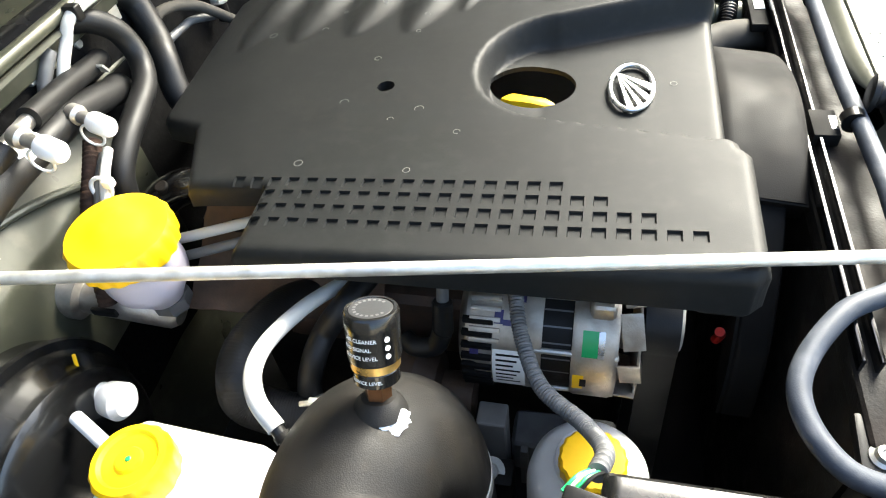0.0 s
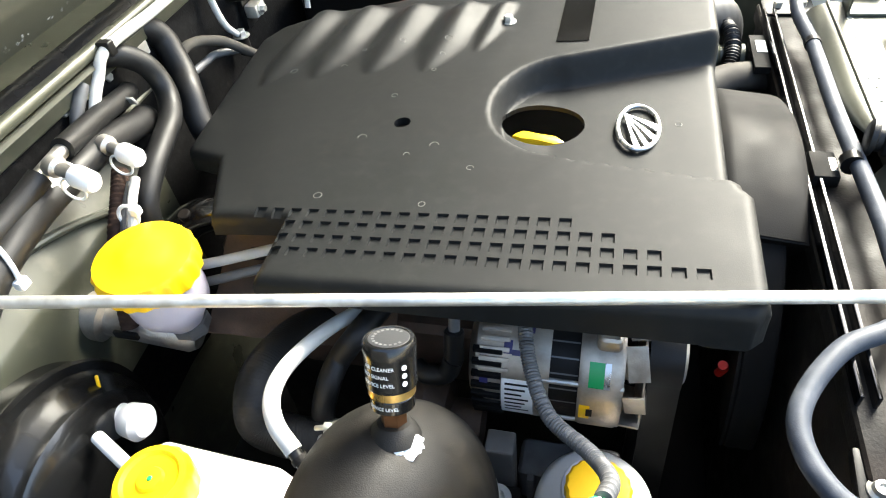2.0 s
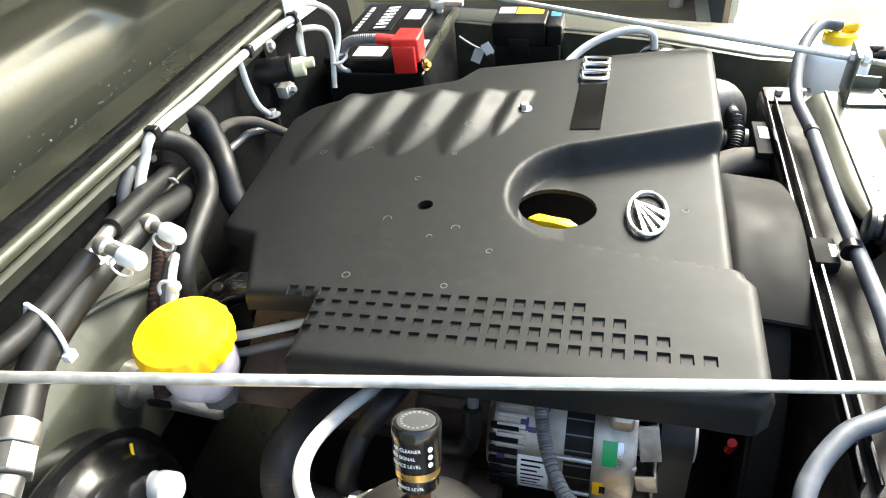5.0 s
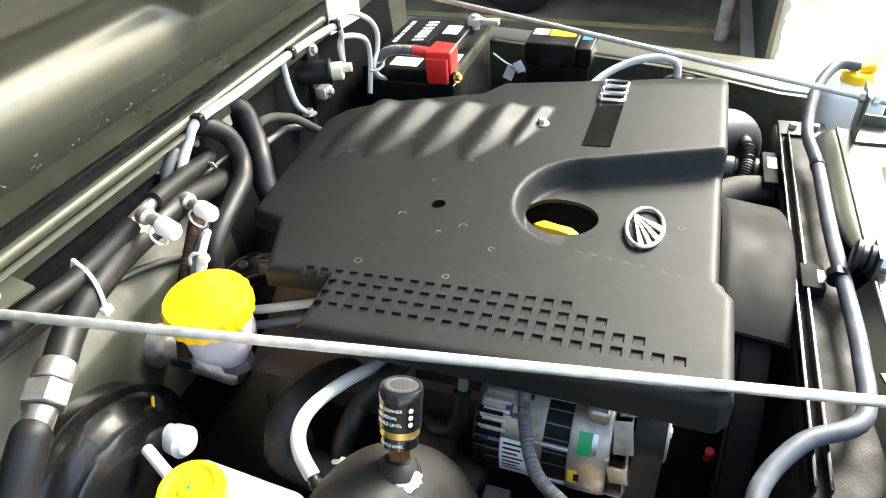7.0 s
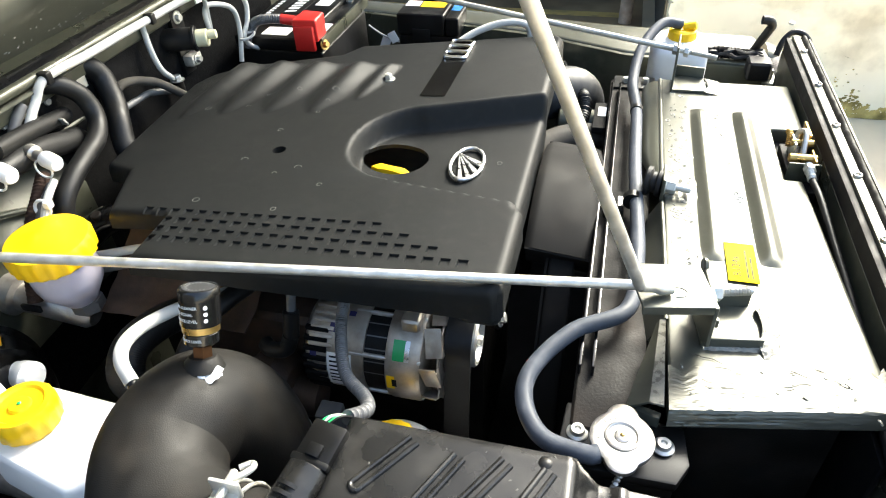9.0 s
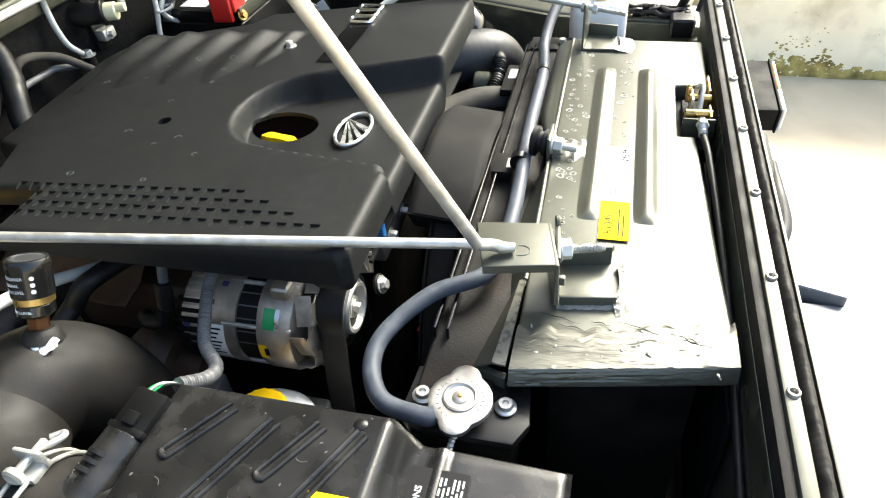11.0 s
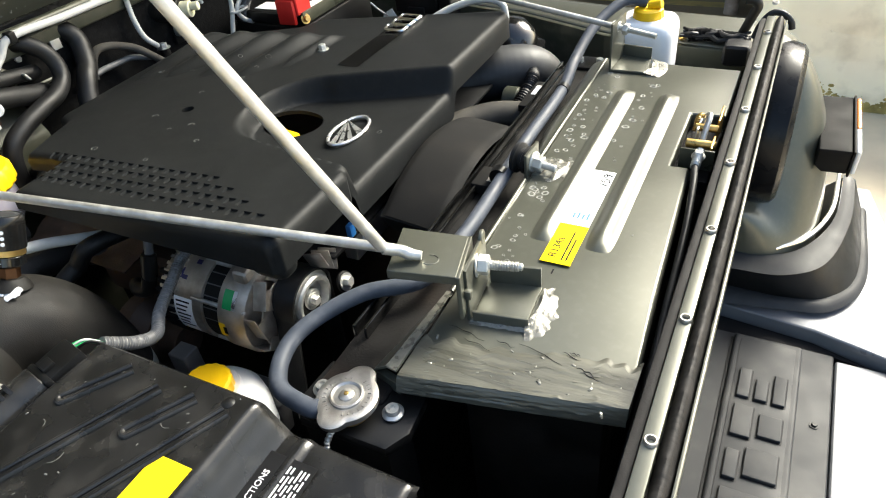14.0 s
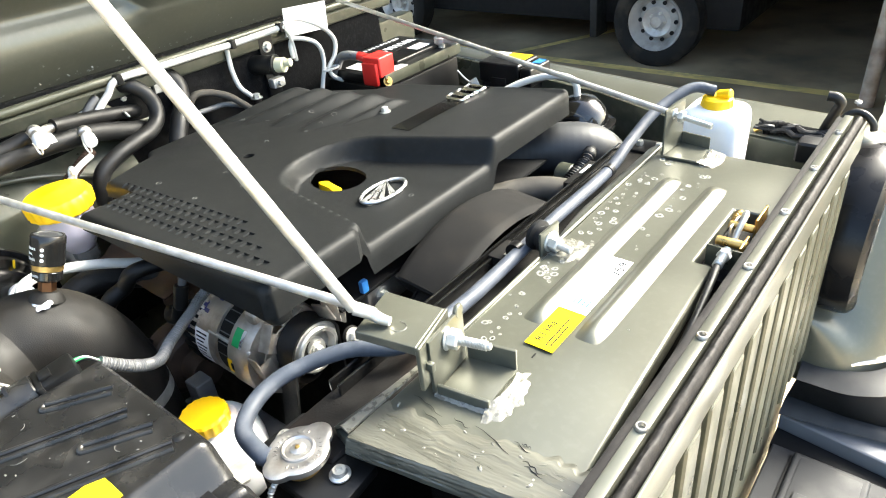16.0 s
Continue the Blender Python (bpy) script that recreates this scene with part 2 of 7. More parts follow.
def prism(pts, z0, z1, bev=0.002, seg=2):
    """A polygon in plan, drawn upwards."""
    bm = bmesh.new()
    vs = [bm.verts.new((x, y, z0)) for x, y in pts]
    f = bm.faces.new(vs)
    r = bmesh.ops.extrude_face_region(bm, geom=[f])
    bmesh.ops.translate(bm, vec=(0, 0, z1 - z0), verts=[v for v in r["geom"] if isinstance(v, bmesh.types.BMVert)])
    if bev:
        bmesh.ops.bevel(bm, geom=bm.edges[:], offset=bev, segments=seg, profile=0.6, affect="EDGES", clamp_overlap=True)
    return bm


def frame_to(p0, p1):
    d = Vector(p1) - Vector(p0)
    return Matrix.Translation(p0) @ d.to_track_quat("Z", "Y").to_matrix().to_4x4()


def lathe(prof, p0=(0, 0, 0), p1=(0, 0, 1), seg=32, wave=None, caps=True):
    """A profile of (radius, height) turned about the line from p0 towards p1."""
    bm = bmesh.new()
    rings = []
    for r, h in prof:
        if r < 1e-6:
            rings.append([bm.verts.new((0, 0, h))])
        else:
            rings.append([bm.verts.new(((r * (wave(a, h) if wave else 1)) * math.cos(a), (r * (wave(a, h) if wave else 1)) * math.sin(a), h))
                          for a in (2 * math.pi * i / seg for i in range(seg))])
    for a, b in zip(rings, rings[1:]):
        for i in range(seg):
            j = (i + 1) % seg
            if len(a) == 1 and len(b) == 1:
                continue
            if len(a) == 1:
                bm.faces.new((a[0], b[i], b[j]))
            elif len(b) == 1:
                bm.faces.new((a[i], a[j], b[0]))
            else:
                bm.faces.new((a[i], a[j], b[j], b[i]))
    for ring in (rings[0], rings[-1]):
        if len(ring) > 2 and caps:
            bm.faces.new(ring)
    return move(bm, frame_to(p0, p1))


def rod(p0, p1, r, r1=None, seg=20, bev=0.0015):
    n = (Vector(p1) - Vector(p0)).length
    r1 = r if r1 is None else r1
    b = min(bev, r * 0.4, n * 0.3)
    return lathe([(0, 0), (r - b, 0), (r, b), (r1, n - b), (r1 - b, n), (0, n)], p0, p1, seg)


def spline(pts, n=10):
    ps = [Vector(p) for p in pts]
    ps = [ps[0] * 2 - ps[1]] + ps + [ps[-1] * 2 - ps[-2]]
    out = []
    for a, b, c, d in zip(ps, ps[1:], ps[2:], ps[3:]):
        for i in range(n):
            t = i / n
            out.append(0.5 * (2 * b + (c - a) * t + (2 * a - 5 * b + 4 * c - d) * t * t + (3 * b - a - 3 * c + d) * t ** 3))
    return out + [ps[-2]]


def tube(pts, r, seg=16, n=10, ridge=0.0, pitch=0.004, taper=None, straight=False):
    """A bent pipe through the points; ridge: the height of its rings."""
    path = [Vector(p) for p in pts] if straight else spline(pts, n)
    if ridge:
        dense, cum = [], 0.0
        for a, b in zip(path, path[1:]):
            k = max(1, int((b - a).length / (pitch / 4)))
            dense += [a.lerp(b, i / k) for i in range(k)]
        path = dense + [path[-1]]
    bm = bmesh.new()
    up, prev, rings, s = None, None, [], 0.0
    total = sum((b - a).length for a, b in zip(path, path[1:]))
    for i, p in enumerate(path):
        d = (path[min(i + 1, len(path) - 1)] - path[max(i - 1, 0)]).normalized()
        if up is None:
            up = d.orthogonal().normalized()
        up = (up - d * up.dot(d)).normalized()
        side = d.cross(up)
        s += (p - path[i - 1]).length if i else 0
        rr = r * (taper(s / total) if taper else 1)
        if ridge:
            rr += ridge * (0.5 + 0.5 * math.cos(2 * math.pi * s / pitch))
        rings.append([bm.verts.new(p + rr * (math.cos(a) * up + math.sin(a) * side)) for a in (2 * math.pi * j / seg for j in range(seg))])
    for a, b in zip(rings, rings[1:]):
        for j in range(seg):
            bm.faces.new((a[j], a[(j + 1) % seg], b[(j + 1) % seg], b[j]))
    bm.faces.new(rings[0]), bm.faces.new(rings[-1])
    return bm


def sheet(fn, nu, nv, thick=0.0):
    """A surface fn(u, v) on a grid, u and v from 0 to 1."""
    bm = bmesh.new()
    g = [[bm.verts.new(fn(i / nu, j / nv)) for j in range(nv + 1)] for i in range(nu + 1)]
    for i in range(nu):
        for j in range(nv):
            bm.faces.new((g[i][j], g[i + 1][j], g[i + 1][j + 1], g[i][j + 1]))
    if thick:
        bmesh.ops.recalc_face_normals(bm, faces=bm.faces)
        bmesh.ops.solidify(bm, geom=bm.faces[:], thickness=thick)
    return bm


def words(text, size, m, extrude=0.0002, bend=0.0):
    """Letters as a mesh in the plane of m; bend: the radius of the cylinder that they are wrapped on."""
    cu = bpy.data.curves.new("words", "FONT")
    cu.body, cu.size, cu.extrude, cu.align_x, cu.align_y = text, size, extrude, "CENTER", "CENTER"
    cu.resolution_u = 3
    ob = bpy.data.objects.new("words", cu)
    me = bpy.data.meshes.new_from_object(ob)
    bm = bmesh.new()
    bm.from_mesh(me)
    bpy.data.objects.remove(ob), bpy.data.curves.remove(cu), bpy.data.meshes.remove(me)
    if bend:
        for v in bm.verts:
            a = v.co.x / bend
            v.co = Vector(((bend + v.co.z) * math.sin(a), v.co.y, (bend + v.co.z) * math.cos(a) - bend))
    return move(bm, m)


def bolt(p, r=0.007, h=0.006, axis=(0, 0, 1), washer=1.6):
    """A hexagon head on a washer."""
    p, axis = Vector(p), Vector(axis).normalized()
    bm = lathe([(0, 0), (r * washer, 0), (r * washer, 0.0015), (0, 0.0015)], p, p + axis, 20)
    hexa = lathe([(0, 0.0015), (r, 0.0015), (r, h * 0.85), (r * 0.85, h), (0, h)], p, p + axis, 6)
    return join(bm, hexa)


# ---- the ground and the surroundings ----
def build_surroundings():
    bm = sheet(lambda u, v: (-400 + 800 * u, -400 + 800 * v, 0), 40, 40)
    solid("ground", bm, M_FLOOR, "weathered grey concrete yard floor", "ground", kind="structure")
    solid("shed_floor", box(-9, 0.42, 3.95, 9.8, -0.05, 0.005, 0.002, 1), M_SHEDFLOOR, "stained brown concrete floor of the shed, darkened for the shade of its roof", "floor", kind="structure")
    bm = sheet(lambda u, v: (-6 + 6.3 * u, 4.70 + 0.10 * v + 0.10 * (1 - u), 0.009), 30, 2)
    solid("painted_line", bm, M_LINE, "worn yellow parking line painted on the concrete floor", "road marking", kind="structure")
    bm = sheet(lambda u, v: (-2.75 + 0.9 * u + 0.09 * v, 4.30 + 1.6 * u, 0.010), 30, 2)
    solid("painted_line", bm, M_LINE, "worn yellow parking line painted on the concrete floor", "road marking", kind="structure")

    def wall(u, v):
        x = 0.505 + 5.4 * u
        n = 0.009 * noise.noise((x * 3, v * 8, 0)) + 0.0025 * noise.noise((x * 12, v * 20, 3))
        return (x, 3.62 - 0.10 * u + n, 0.80 * v)
    slab = sheet(wall, 160, 90, 0.22)
    face = -0.22 if min(v.co.y for v in slab.verts) < 3.45 else 0.0
    solid("wall_yard", slab, M_PLASTER, "rough white plaster yard wall with mossy stains", "wall", kind="structure")
    rnd, bm = random.Random(77), bmesh.new()
    for _ in range(5200):
        u = rnd.random() * 0.6
        h = 0.06 + 0.20 * max(0.0, noise.noise((u * 16, 2, 5)) + 0.30)
        v = abs(rnd.gauss(0, 0.42)) * h / 0.8
        if noise.noise((u * 60, v * 9, 4)) < -0.15 and v > 0.06:
            v *= 0.4
        p, r = wall(u, min(v, 0.6)), rnd.uniform(0.002, 0.013) * (1.2 - min(1, v * 4) * 0.7)
        ring = []
        for k in range(7):
            a, q = 2 * math.pi * k / 7, r * rnd.uniform(0.5, 1.3)
            ring.append(bm.verts.new((p[0] + 1.3 * q * math.cos(a), p[1] + face - 0.001, max(0.002, p[2] + q * math.sin(a)))))
        top = bm.verts.new((p[0], p[1] + face - 0.003 - 0.2 * r, p[2] + 0.002))
        for k in range(7):
            bm.faces.new((ring[k], ring[(k + 1) % 7], top))
    solid("moss", bm, M_MOSS, "dry olive brown moss along the foot of the plaster wall", "moss", kind="stuff")
    # open shed behind the vehicle; unseen roof and walls placed to block light
    solid("shed_roof", box(-9, 0.34, 2.3, 11.0, 3.0, 3.2, 0.01), M_SHED, "unseen dark roof of the parking shed, set out to block sky", "roof", kind="structure")
    # added strip shuts the slit where sun reached the shed floor
    solid("shed_roof_filler", box(0.345, 0.66, 3.75, 11.0, 3.0, 3.2, 0.01), M_SHED, "added roof strip blocking the sun slit above the end wall", "roof", kind="structure")
    solid("wall_shed_back", box(-9, 4, 9.8, 10.0, 0, 3.0, 0.01), M_SHED, "unseen dark back wall keeping the parking shed in shade", "wall", kind="structure")
    solid("wall_shed_side", box(-9.2, -9, 4.5, 10.0, 0, 3.0, 0.01), M_SHED, "unseen dark side wall keeping the parking shed in shade", "wall", kind="structure")
    # unseen wall added to keep light off the near faces
    solid("wall_near", box(-9, 0.4, -2.6, -2.4, 0, 3.0, 0.01), M_SHED, "unseen dark wall added to cut light from the near side", "wall", kind="structure")
    # end wall put in to stop light reaching the shed floor
    solid("wall_shed_end", box(0.505, 0.62, 3.86, 9.8, 0, 3.0, 0.01), M_SHED, "unseen end wall added to keep the shed floor dark", "wall", kind="structure")
    bm = tube([(0.30, 4.62, 0), (0.31, 4.62, 1.0), (0.30, 4.62, 2.0), (0.31, 4.62, 3.0)], 0.045, 14)
    solid("shed_post", bm, M_POST, "rusty painted steel post on the concrete floor", "post", kind="structure")


def build_far_vehicle():
    car = thing("parked_van", (-1.2, 5.6, 0), "white van parked in the dark shed", "van")
    part("body", box(-4.6, -0.30, 4.86, 6.4, 0.70, 1.9, 0.05, 4), M_CARWHITE, car)
    part("underbody", box(-4.4, -0.62, 5.06, 6.3, 0.26, 0.705, 0.03), M_INK_SHADE, car, "dark underbody")
    part("mudflap", box(-1.72, -1.66, 4.9, 5.1, 0.18, 0.52, 0.01), M_RUBBER, car)
    part("bumper", box(-0.32, -0.16, 4.9, 6.36, 0.62, 0.86, 0.04, 3), M_BUMPER, car, "grey plastic bumper")
    for x in (-1.185, -3.75):
        c = Vector((x, 4.90, 0.33))
        prof = [(0.205, 0.0), (0.215, -0.02), (0.26, -0.03), (0.305, -0.022), (0.328, 0.0), (0.33, 0.05), (0.33, 0.14), (0.31, 0.175), (0.21, 0.175)]
        ty = part("tyre", lathe(prof, c, c + Vector((0, 1, 0)), 48, caps=False), M_TYRE, car, "dusty black tyre")
        rim = [(0, 0.005), (0.04, 0.008), (0.05, 0.03), (0.062, 0.05), (0.085, 0.040), (0.11, 0.028), (0.125, 0.05), (0.15, 0.075), (0.168, 0.05), (0.185, 0.01), (0.205, -0.012), (0.212, 0.0), (0.2, 0.09), (0, 0.10)]
        part("rim", lathe(rim, c, c + Vector((0, 1, 0)), 48), M_RIM, ty, "silver painted steel rim")
        for i in range(10):
            a = 2 * math.pi * i / 10
            q = c + Vector((0.138 * math.cos(a), 0.048, 0.138 * math.sin(a)))
            part("rim_slot", rod(q, q + Vector((0, 0.012, 0)), 0.016, seg=12), M_INK_SHADE, ty)
        for i in range(5):
            a = 2 * math.pi * i / 5
            q = c + Vector((0.06 * math.cos(a), 0.045, 0.06 * math.sin(a)))
            part("wheel_nut", bolt(q, 0.011, 0.016, (0, -1, 0), 1.2), M_ZINC, ty)


# ---- the vehicle's body round the engine ----
def build_body():
    # bonnet, propped open
    t = thing("bonnet", (-0.80, 0.78, 1.26), "olive grey steel bonnet propped open over the engine", "bonnet")

    along, out = Vector((0.60, 0, 0.80)), Vector((0.80, 0, -0.60))
    # the hinge edge is a thick face; past it the panel rolls back by the depth of the frame
    prof = [(-0.09, 0.0), (-0.03, 0.0), (0.01, 0.0), (0.048, 0.0)] + [(0.048 + 0.070 * math.sin(radians(a)), -0.070 * (1 - math.cos(radians(a)))) for a in (10, 20, 30, 40, 50, 60, 70, 80)]
    prof += [(0.122, -0.066), (0.132, -0.070), (0.19, -0.070), (0.196, -0.064), (0.204, -0.064), (0.210, -0.070), (0.40, -0.070), (0.7, -0.070), (1.0, -0.070), (1.30, -0.070)]

    def skin(u, v):
        y = -0.10 + 1.66 * v
        s, lift = prof[round(u * (len(prof) - 1))]
        q = min(1.0, max(0.0, (0.86 - y) / 0.06))
        return Vector((-0.82, y, 1.28)) + along * s + out * lift * (0.12 + 0.88 * q * q * (3 - 2 * q))
    part("inner_skin", sheet(skin, len(prof) - 1, 110), M_OLIVE, t, "", 50)
    part("outer_skin", sheet(lambda u, v: Vector((-0.82, -0.10 + 1.66 * v, 1.28)) + along * (-0.06 + 1.38 * u) - out * 0.09, 8, 8, 0.004), M_OLIVE, t)
    rnd = random.Random(3)
    drops = bmesh.new()
    for q in range(110):
        s_, y = rnd.choice((rnd.uniform(-0.025, 0.004), rnd.uniform(-0.03, 0.05), -0.012 + 0.008 * rnd.random())), rnd.uniform(0.1, 1.36)
        r = rnd.uniform(0.0010, 0.0036)
        p = Vector((-0.82, y, 1.28)) + along * s_
        drops = join(drops, lathe([(r, -0.0003), (r * 0.6, 0.0007), (0, 0.0009)], p, p + out, 7, lambda a, h: 1 + 0.35 * math.sin(2 * a + y * 90)))
    tagged(part("sealer_spot", drops, M_DROPS, t, "row of pale sealer spots"), kind="stuff")
    # cowl, firewall, sides
    solid("cowl_panel", box(-1.30, -0.695, -0.05, 1.60, 1.226, 1.257, 0.008, 3), M_OLIVE_DULL, "olive painted cowl panel edge below the bonnet", "car body", kind="structure")
    sl = thing("bonnet_seal", (-0.70, 0.7, 1.257), "black rubber bonnet seal with flat lip along the cowl", "seal")
    part("bead", tube([(-0.690, -0.1, 1.272), (-0.689, 0.4, 1.274), (-0.688, 0.9, 1.275), (-0.687, 1.52, 1.275)], 0.0095, 14), M_OLIVE_DULL, sl, "painted cowl flange")
    part("lip", sheet(lambda u, v: (-0.698 - 0.030 * u, -0.1 + 1.62 * v, 1.278 + 0.008 * u + 0.0035 * math.sin(math.pi * u)), 8, 30, 0.003), M_BEZEL, sl)
    part("foot", sheet(lambda u, v: (-0.676 - 0.016 * u, -0.1 + 1.62 * v, 1.259 + 0.004 * math.sin(math.pi * u)), 4, 30, 0.002), M_OLIVE, sl)
    solid("firewall", box(-0.80, -0.74, -0.12, 1.75, 0.35, 1.17, 0.01), M_OLIVE_DULL, "olive painted steel firewall", "car body", kind="structure")
    ins = thing("firewall_insulation", (-0.73, 0.75, 0.7), "black felt insulation mat on the firewall", "insulation")
    part("mat", sheet(lambda u, v: (-0.722 + 0.006 * noise.noise((u * 14, v * 6, 5)), -0.05 + 1.6 * u, 0.70 + 0.526 * v), 90, 30, 0.018), M_FELT, ins)
    for y in (0.12, 0.42, 0.93, 1.22, 1.48):
        part("clip", lathe([(0, 0), (0.013, 0), (0.012, 0.003), (0.004, 0.005), (0, 0.005)], (-0.716, y, 1.19), (1, y, 1.19), 18), M_PLASTIC, ins, "black push clip")
    solid("inner_wing_near", box(-0.80, 0.62, -0.14, -0.10, 0.35, 1.02, 0.01), M_GLOSS, "dark inner wing panel", "car body", kind="structure")
    solid("inner_wing_far", prism([(-0.74, 1.73), (-0.42, 1.672), (0.036, 1.572), (0.28, 1.472), (0.62, 1.425), (0.62, 1.445), (0.28, 1.49), (0.036, 1.59), (-0.42, 1.69), (-0.74, 1.75)], 0.35, 1.05, 0.003), M_OLIVE_DULL,
          "olive painted inner wing panel", "car body", kind="structure")
    # unseen sheet, its black standing in for the deep shade below
    solid("undertray", box(-0.8, 0.6, -0.1, 1.7, 0.30, 0.34, 0.005), M_INK_SHADE, "unseen black sheet closing off the bay below the engine", "car body", kind="structure")
    # far wing
    w = thing("front_wing", (0.1, 1.7, 0.5), "olive grey front wing with flat top", "car body")
    part("top", prism([(-0.8, 1.76), (-0.42, 1.685), (0.036, 1.585), (0.28, 1.485), (0.46, 1.46), (0.60, 1.44), (0.60, 1.62), (0.236, 1.66), (-0.16, 1.725), (-0.8, 1.82)], 1.03, 1.055, 0.010, 3), M_OLIVE, w)
    part("side", prism([(0.60, 1.615), (0.236, 1.655), (-0.16, 1.72), (-0.8, 1.815), (-0.8, 1.855), (-0.16, 1.76), (0.236, 1.695), (0.60, 1.655)], 0.45, 1.045, 0.01, 3), M_OLIVE, w)
    n = thing("near_wing", (0.1, -0.2, 0.5), "olive grey front wing", "car body")
    part("top", box(-0.8, 0.60, -0.46, -0.14, 0.98, 1.01, 0.012, 3), M_OLIVE, n)
    part("side", box(-0.8, 0.56, -0.46, -0.40, 0.45, 0.99, 0.02, 3), M_OLIVE, n)


def build_slam_panel():
    t = thing("slam_panel", (0.48, 0.78, 0.75), "olive grey radiator cross panel with two pressed ribs", "car body")
    pts = [(0.362, 0.342), (0.602, 0.388), (0.592, 0.55), (0.577, 0.85), (0.550, 0.85), (0.550, 1.022), (0.605, 1.025), (0.605, 1.212), (0.355, 1.212)]
    part("top", prism(pts, 1.080, 1.108, 0.006, 3), M_OLIVE, t)
    for x in (0.427, 0.503):
        def rib(u, v, x=x):
            y = 0.612 + 0.470 * v
            e = min(1.0, min(v, 1 - v) * 14)
            a = u * 2 - 1
            return (x + 0.021 * a, y, 1.1075 + 0.011 * math.sqrt(e) * (0.5 + 0.5 * math.cos(math.pi * a)))
        part("pressed_rib", sheet(rib, 12, 60), M_OLIVE, t)

    def smear(u, v):
        x = 0.361 + 0.2405 * u
        near = 0.342 + 0.19 * (x - 0.39)
        reach = 0.066 + 0.018 * noise.noise((x * 22, 4, 0)) + 0.012 * noise.noise((x * 70, 9, 0))
        n = min(1.0, (1 - u) * 9) * (0.0007 * noise.noise((x * 14, v * 46, 2)) + 0.0020 * max(0.0, noise.noise((x * 13 + v * 4, v * 60, 7)) - 0.20) + 0.0006 * noise.noise((x * 60, v * 110, 3)) + 0.0022 * max(0.0, noise.noise((x * 80, v * 30, 11)) - 0.42))
        if v < 0.5:
            k = 1 - v / 0.5
            return (x, near + reach * k, 1.1094 + 0.6 * n * min(1.0, (1 - k) * 5) - 0.0022 * max(0.0, k - 0.8) / 0.2)
        k = (v - 0.5) / 0.5
        return (x, near - 0.007 * math.sin(min(1.0, k * 3.0) * 1.57) + 0.034 * max(0.0, k - 0.3) + 1.1 * n, 1.1094 - 0.008 * (1 - math.cos(min(1.0, k * 3.0) * 1.57)) - 0.044 * k)
    part("sealed_edge", sheet(smear, 150, 110), M_SEALER, t, "near edge smeared with brushed sealer")

    rnd = random.Random(17)
    for k in range(8):
        x, y = rnd.uniform(0.37, 0.56), rnd.uniform(0.372, 0.44)
        n = rnd.uniform(0.012, 0.055)
        line = [(x + n * q / 5, y - 0.22 * n * q / 5 + rnd.uniform(-0.002, 0.002), 1.1098) for q in range(6)]
        part("crack", tube(line, 0.00042, 6, 4, taper=lambda q: 0.25 + math.sin(math.pi * min(1.0, q))), M_INK_SHADE, t)
    for k in range(22):
        x, y, r = rnd.uniform(0.37, 0.595), rnd.uniform(0.360, 0.42), rnd.uniform(0.0008, 0.0036)
        part("fleck", lathe([(r, 0), (r * 0.6, r * 0.4), (0, r * 0.5)], (x, y, 1.1090), (x + 0.2, y - 0.2, 2), 9, lambda a, h: 1 + 0.5 * math.sin(2 * a + x * 900)), M_PUTTY_GLARE, t, "pale sealer fleck")

    def far(u, v):
        x = 0.355 + 0.25 * u
        return (x, 1.208 + 0.03 * v, 1.1 - 0.07 * v)
    part("far_end", sheet(far, 10, 6), M_OLIVE_DULL, t)
    # drop and support are blackened to paint the shade in the gap
    part("front_drop", box(0.600, 0.607, 0.36, 1.21, 0.75, 1.04, 0.002), M_INK_SHADE, t)
    part("support", box(0.40, 0.572, 0.41, 1.18, 0.70, 1.078, 0.004), M_IRON, t, "panel below, near-black for the shade there")
    top_in, top_out, low = ((0.3560, 0.342, 1.1085), (0.3590, 0.480, 1.1100)), ((0.3405, 0.346, 1.1060), (0.3520, 0.480, 1.1080)), ((0.3165, 0.352, 1.084), (0.3490, 0.480, 1.100))

    def between(p, q):
        return lambda u, v: Vector(p[0]).lerp(Vector(p[1]), v).lerp(Vector(q[0]).lerp(Vector(q[1]), v), u)
    # pale colour paints the sunlit strip along the rail
    part("rail_top", sheet(between(top_in, top_out), 4, 16, 0.003), M_PUTTY_GLARE, t, "rail top in a pale colour for its sunlit strip")
    part("near_rail", sheet(between(top_out, low), 6, 16, 0.003), M_OLIVE, t)
    part("rail_edge", tube([(0.3590, 0.480, 1.1090), (0.3588, 0.60, 1.1090), (0.3560, 0.745, 1.1090)], 0.0030, 12, 6), M_OLIVE, t)
    part("rail_end", prism([(0.3180, 0.3525), (0.3550, 0.3425), (0.3575, 0.352), (0.321, 0.362)], 1.060, 1.0830, 0.002), M_OLIVE, t)
    part("rail_web", sheet(lambda u, v: (0.3570 - 0.016 * u - 0.012 * math.sin(math.pi * v) * u, 0.475 + 0.285 * v, 1.106 - 0.034 * u), 8, 24, 0.003), M_OLIVE, t)
    def rolled(u, v):
        y = 0.802 + 0.40 * v
        w = 0.004 + 0.032 * min(1.0, v * 3.2) ** 0.7
        a = u * 1.35
        return (0.3570 - w * math.sin(a), y, 1.1082 - 0.9 * w * (1 - math.cos(a)))
    part("edge_flange", sheet(rolled, 12, 40, 0.003), M_OLIVE, t)
    part("far_rail", tube([(0.3565, 0.800, 1.1085), (0.3560, 0.90, 1.1090), (0.3555, 1.05, 1.1090), (0.3550, 1.205, 1.1090)], 0.0032, 10), M_OLIVE, t)
    rnd = random.Random(5)
    spots = bmesh.new()
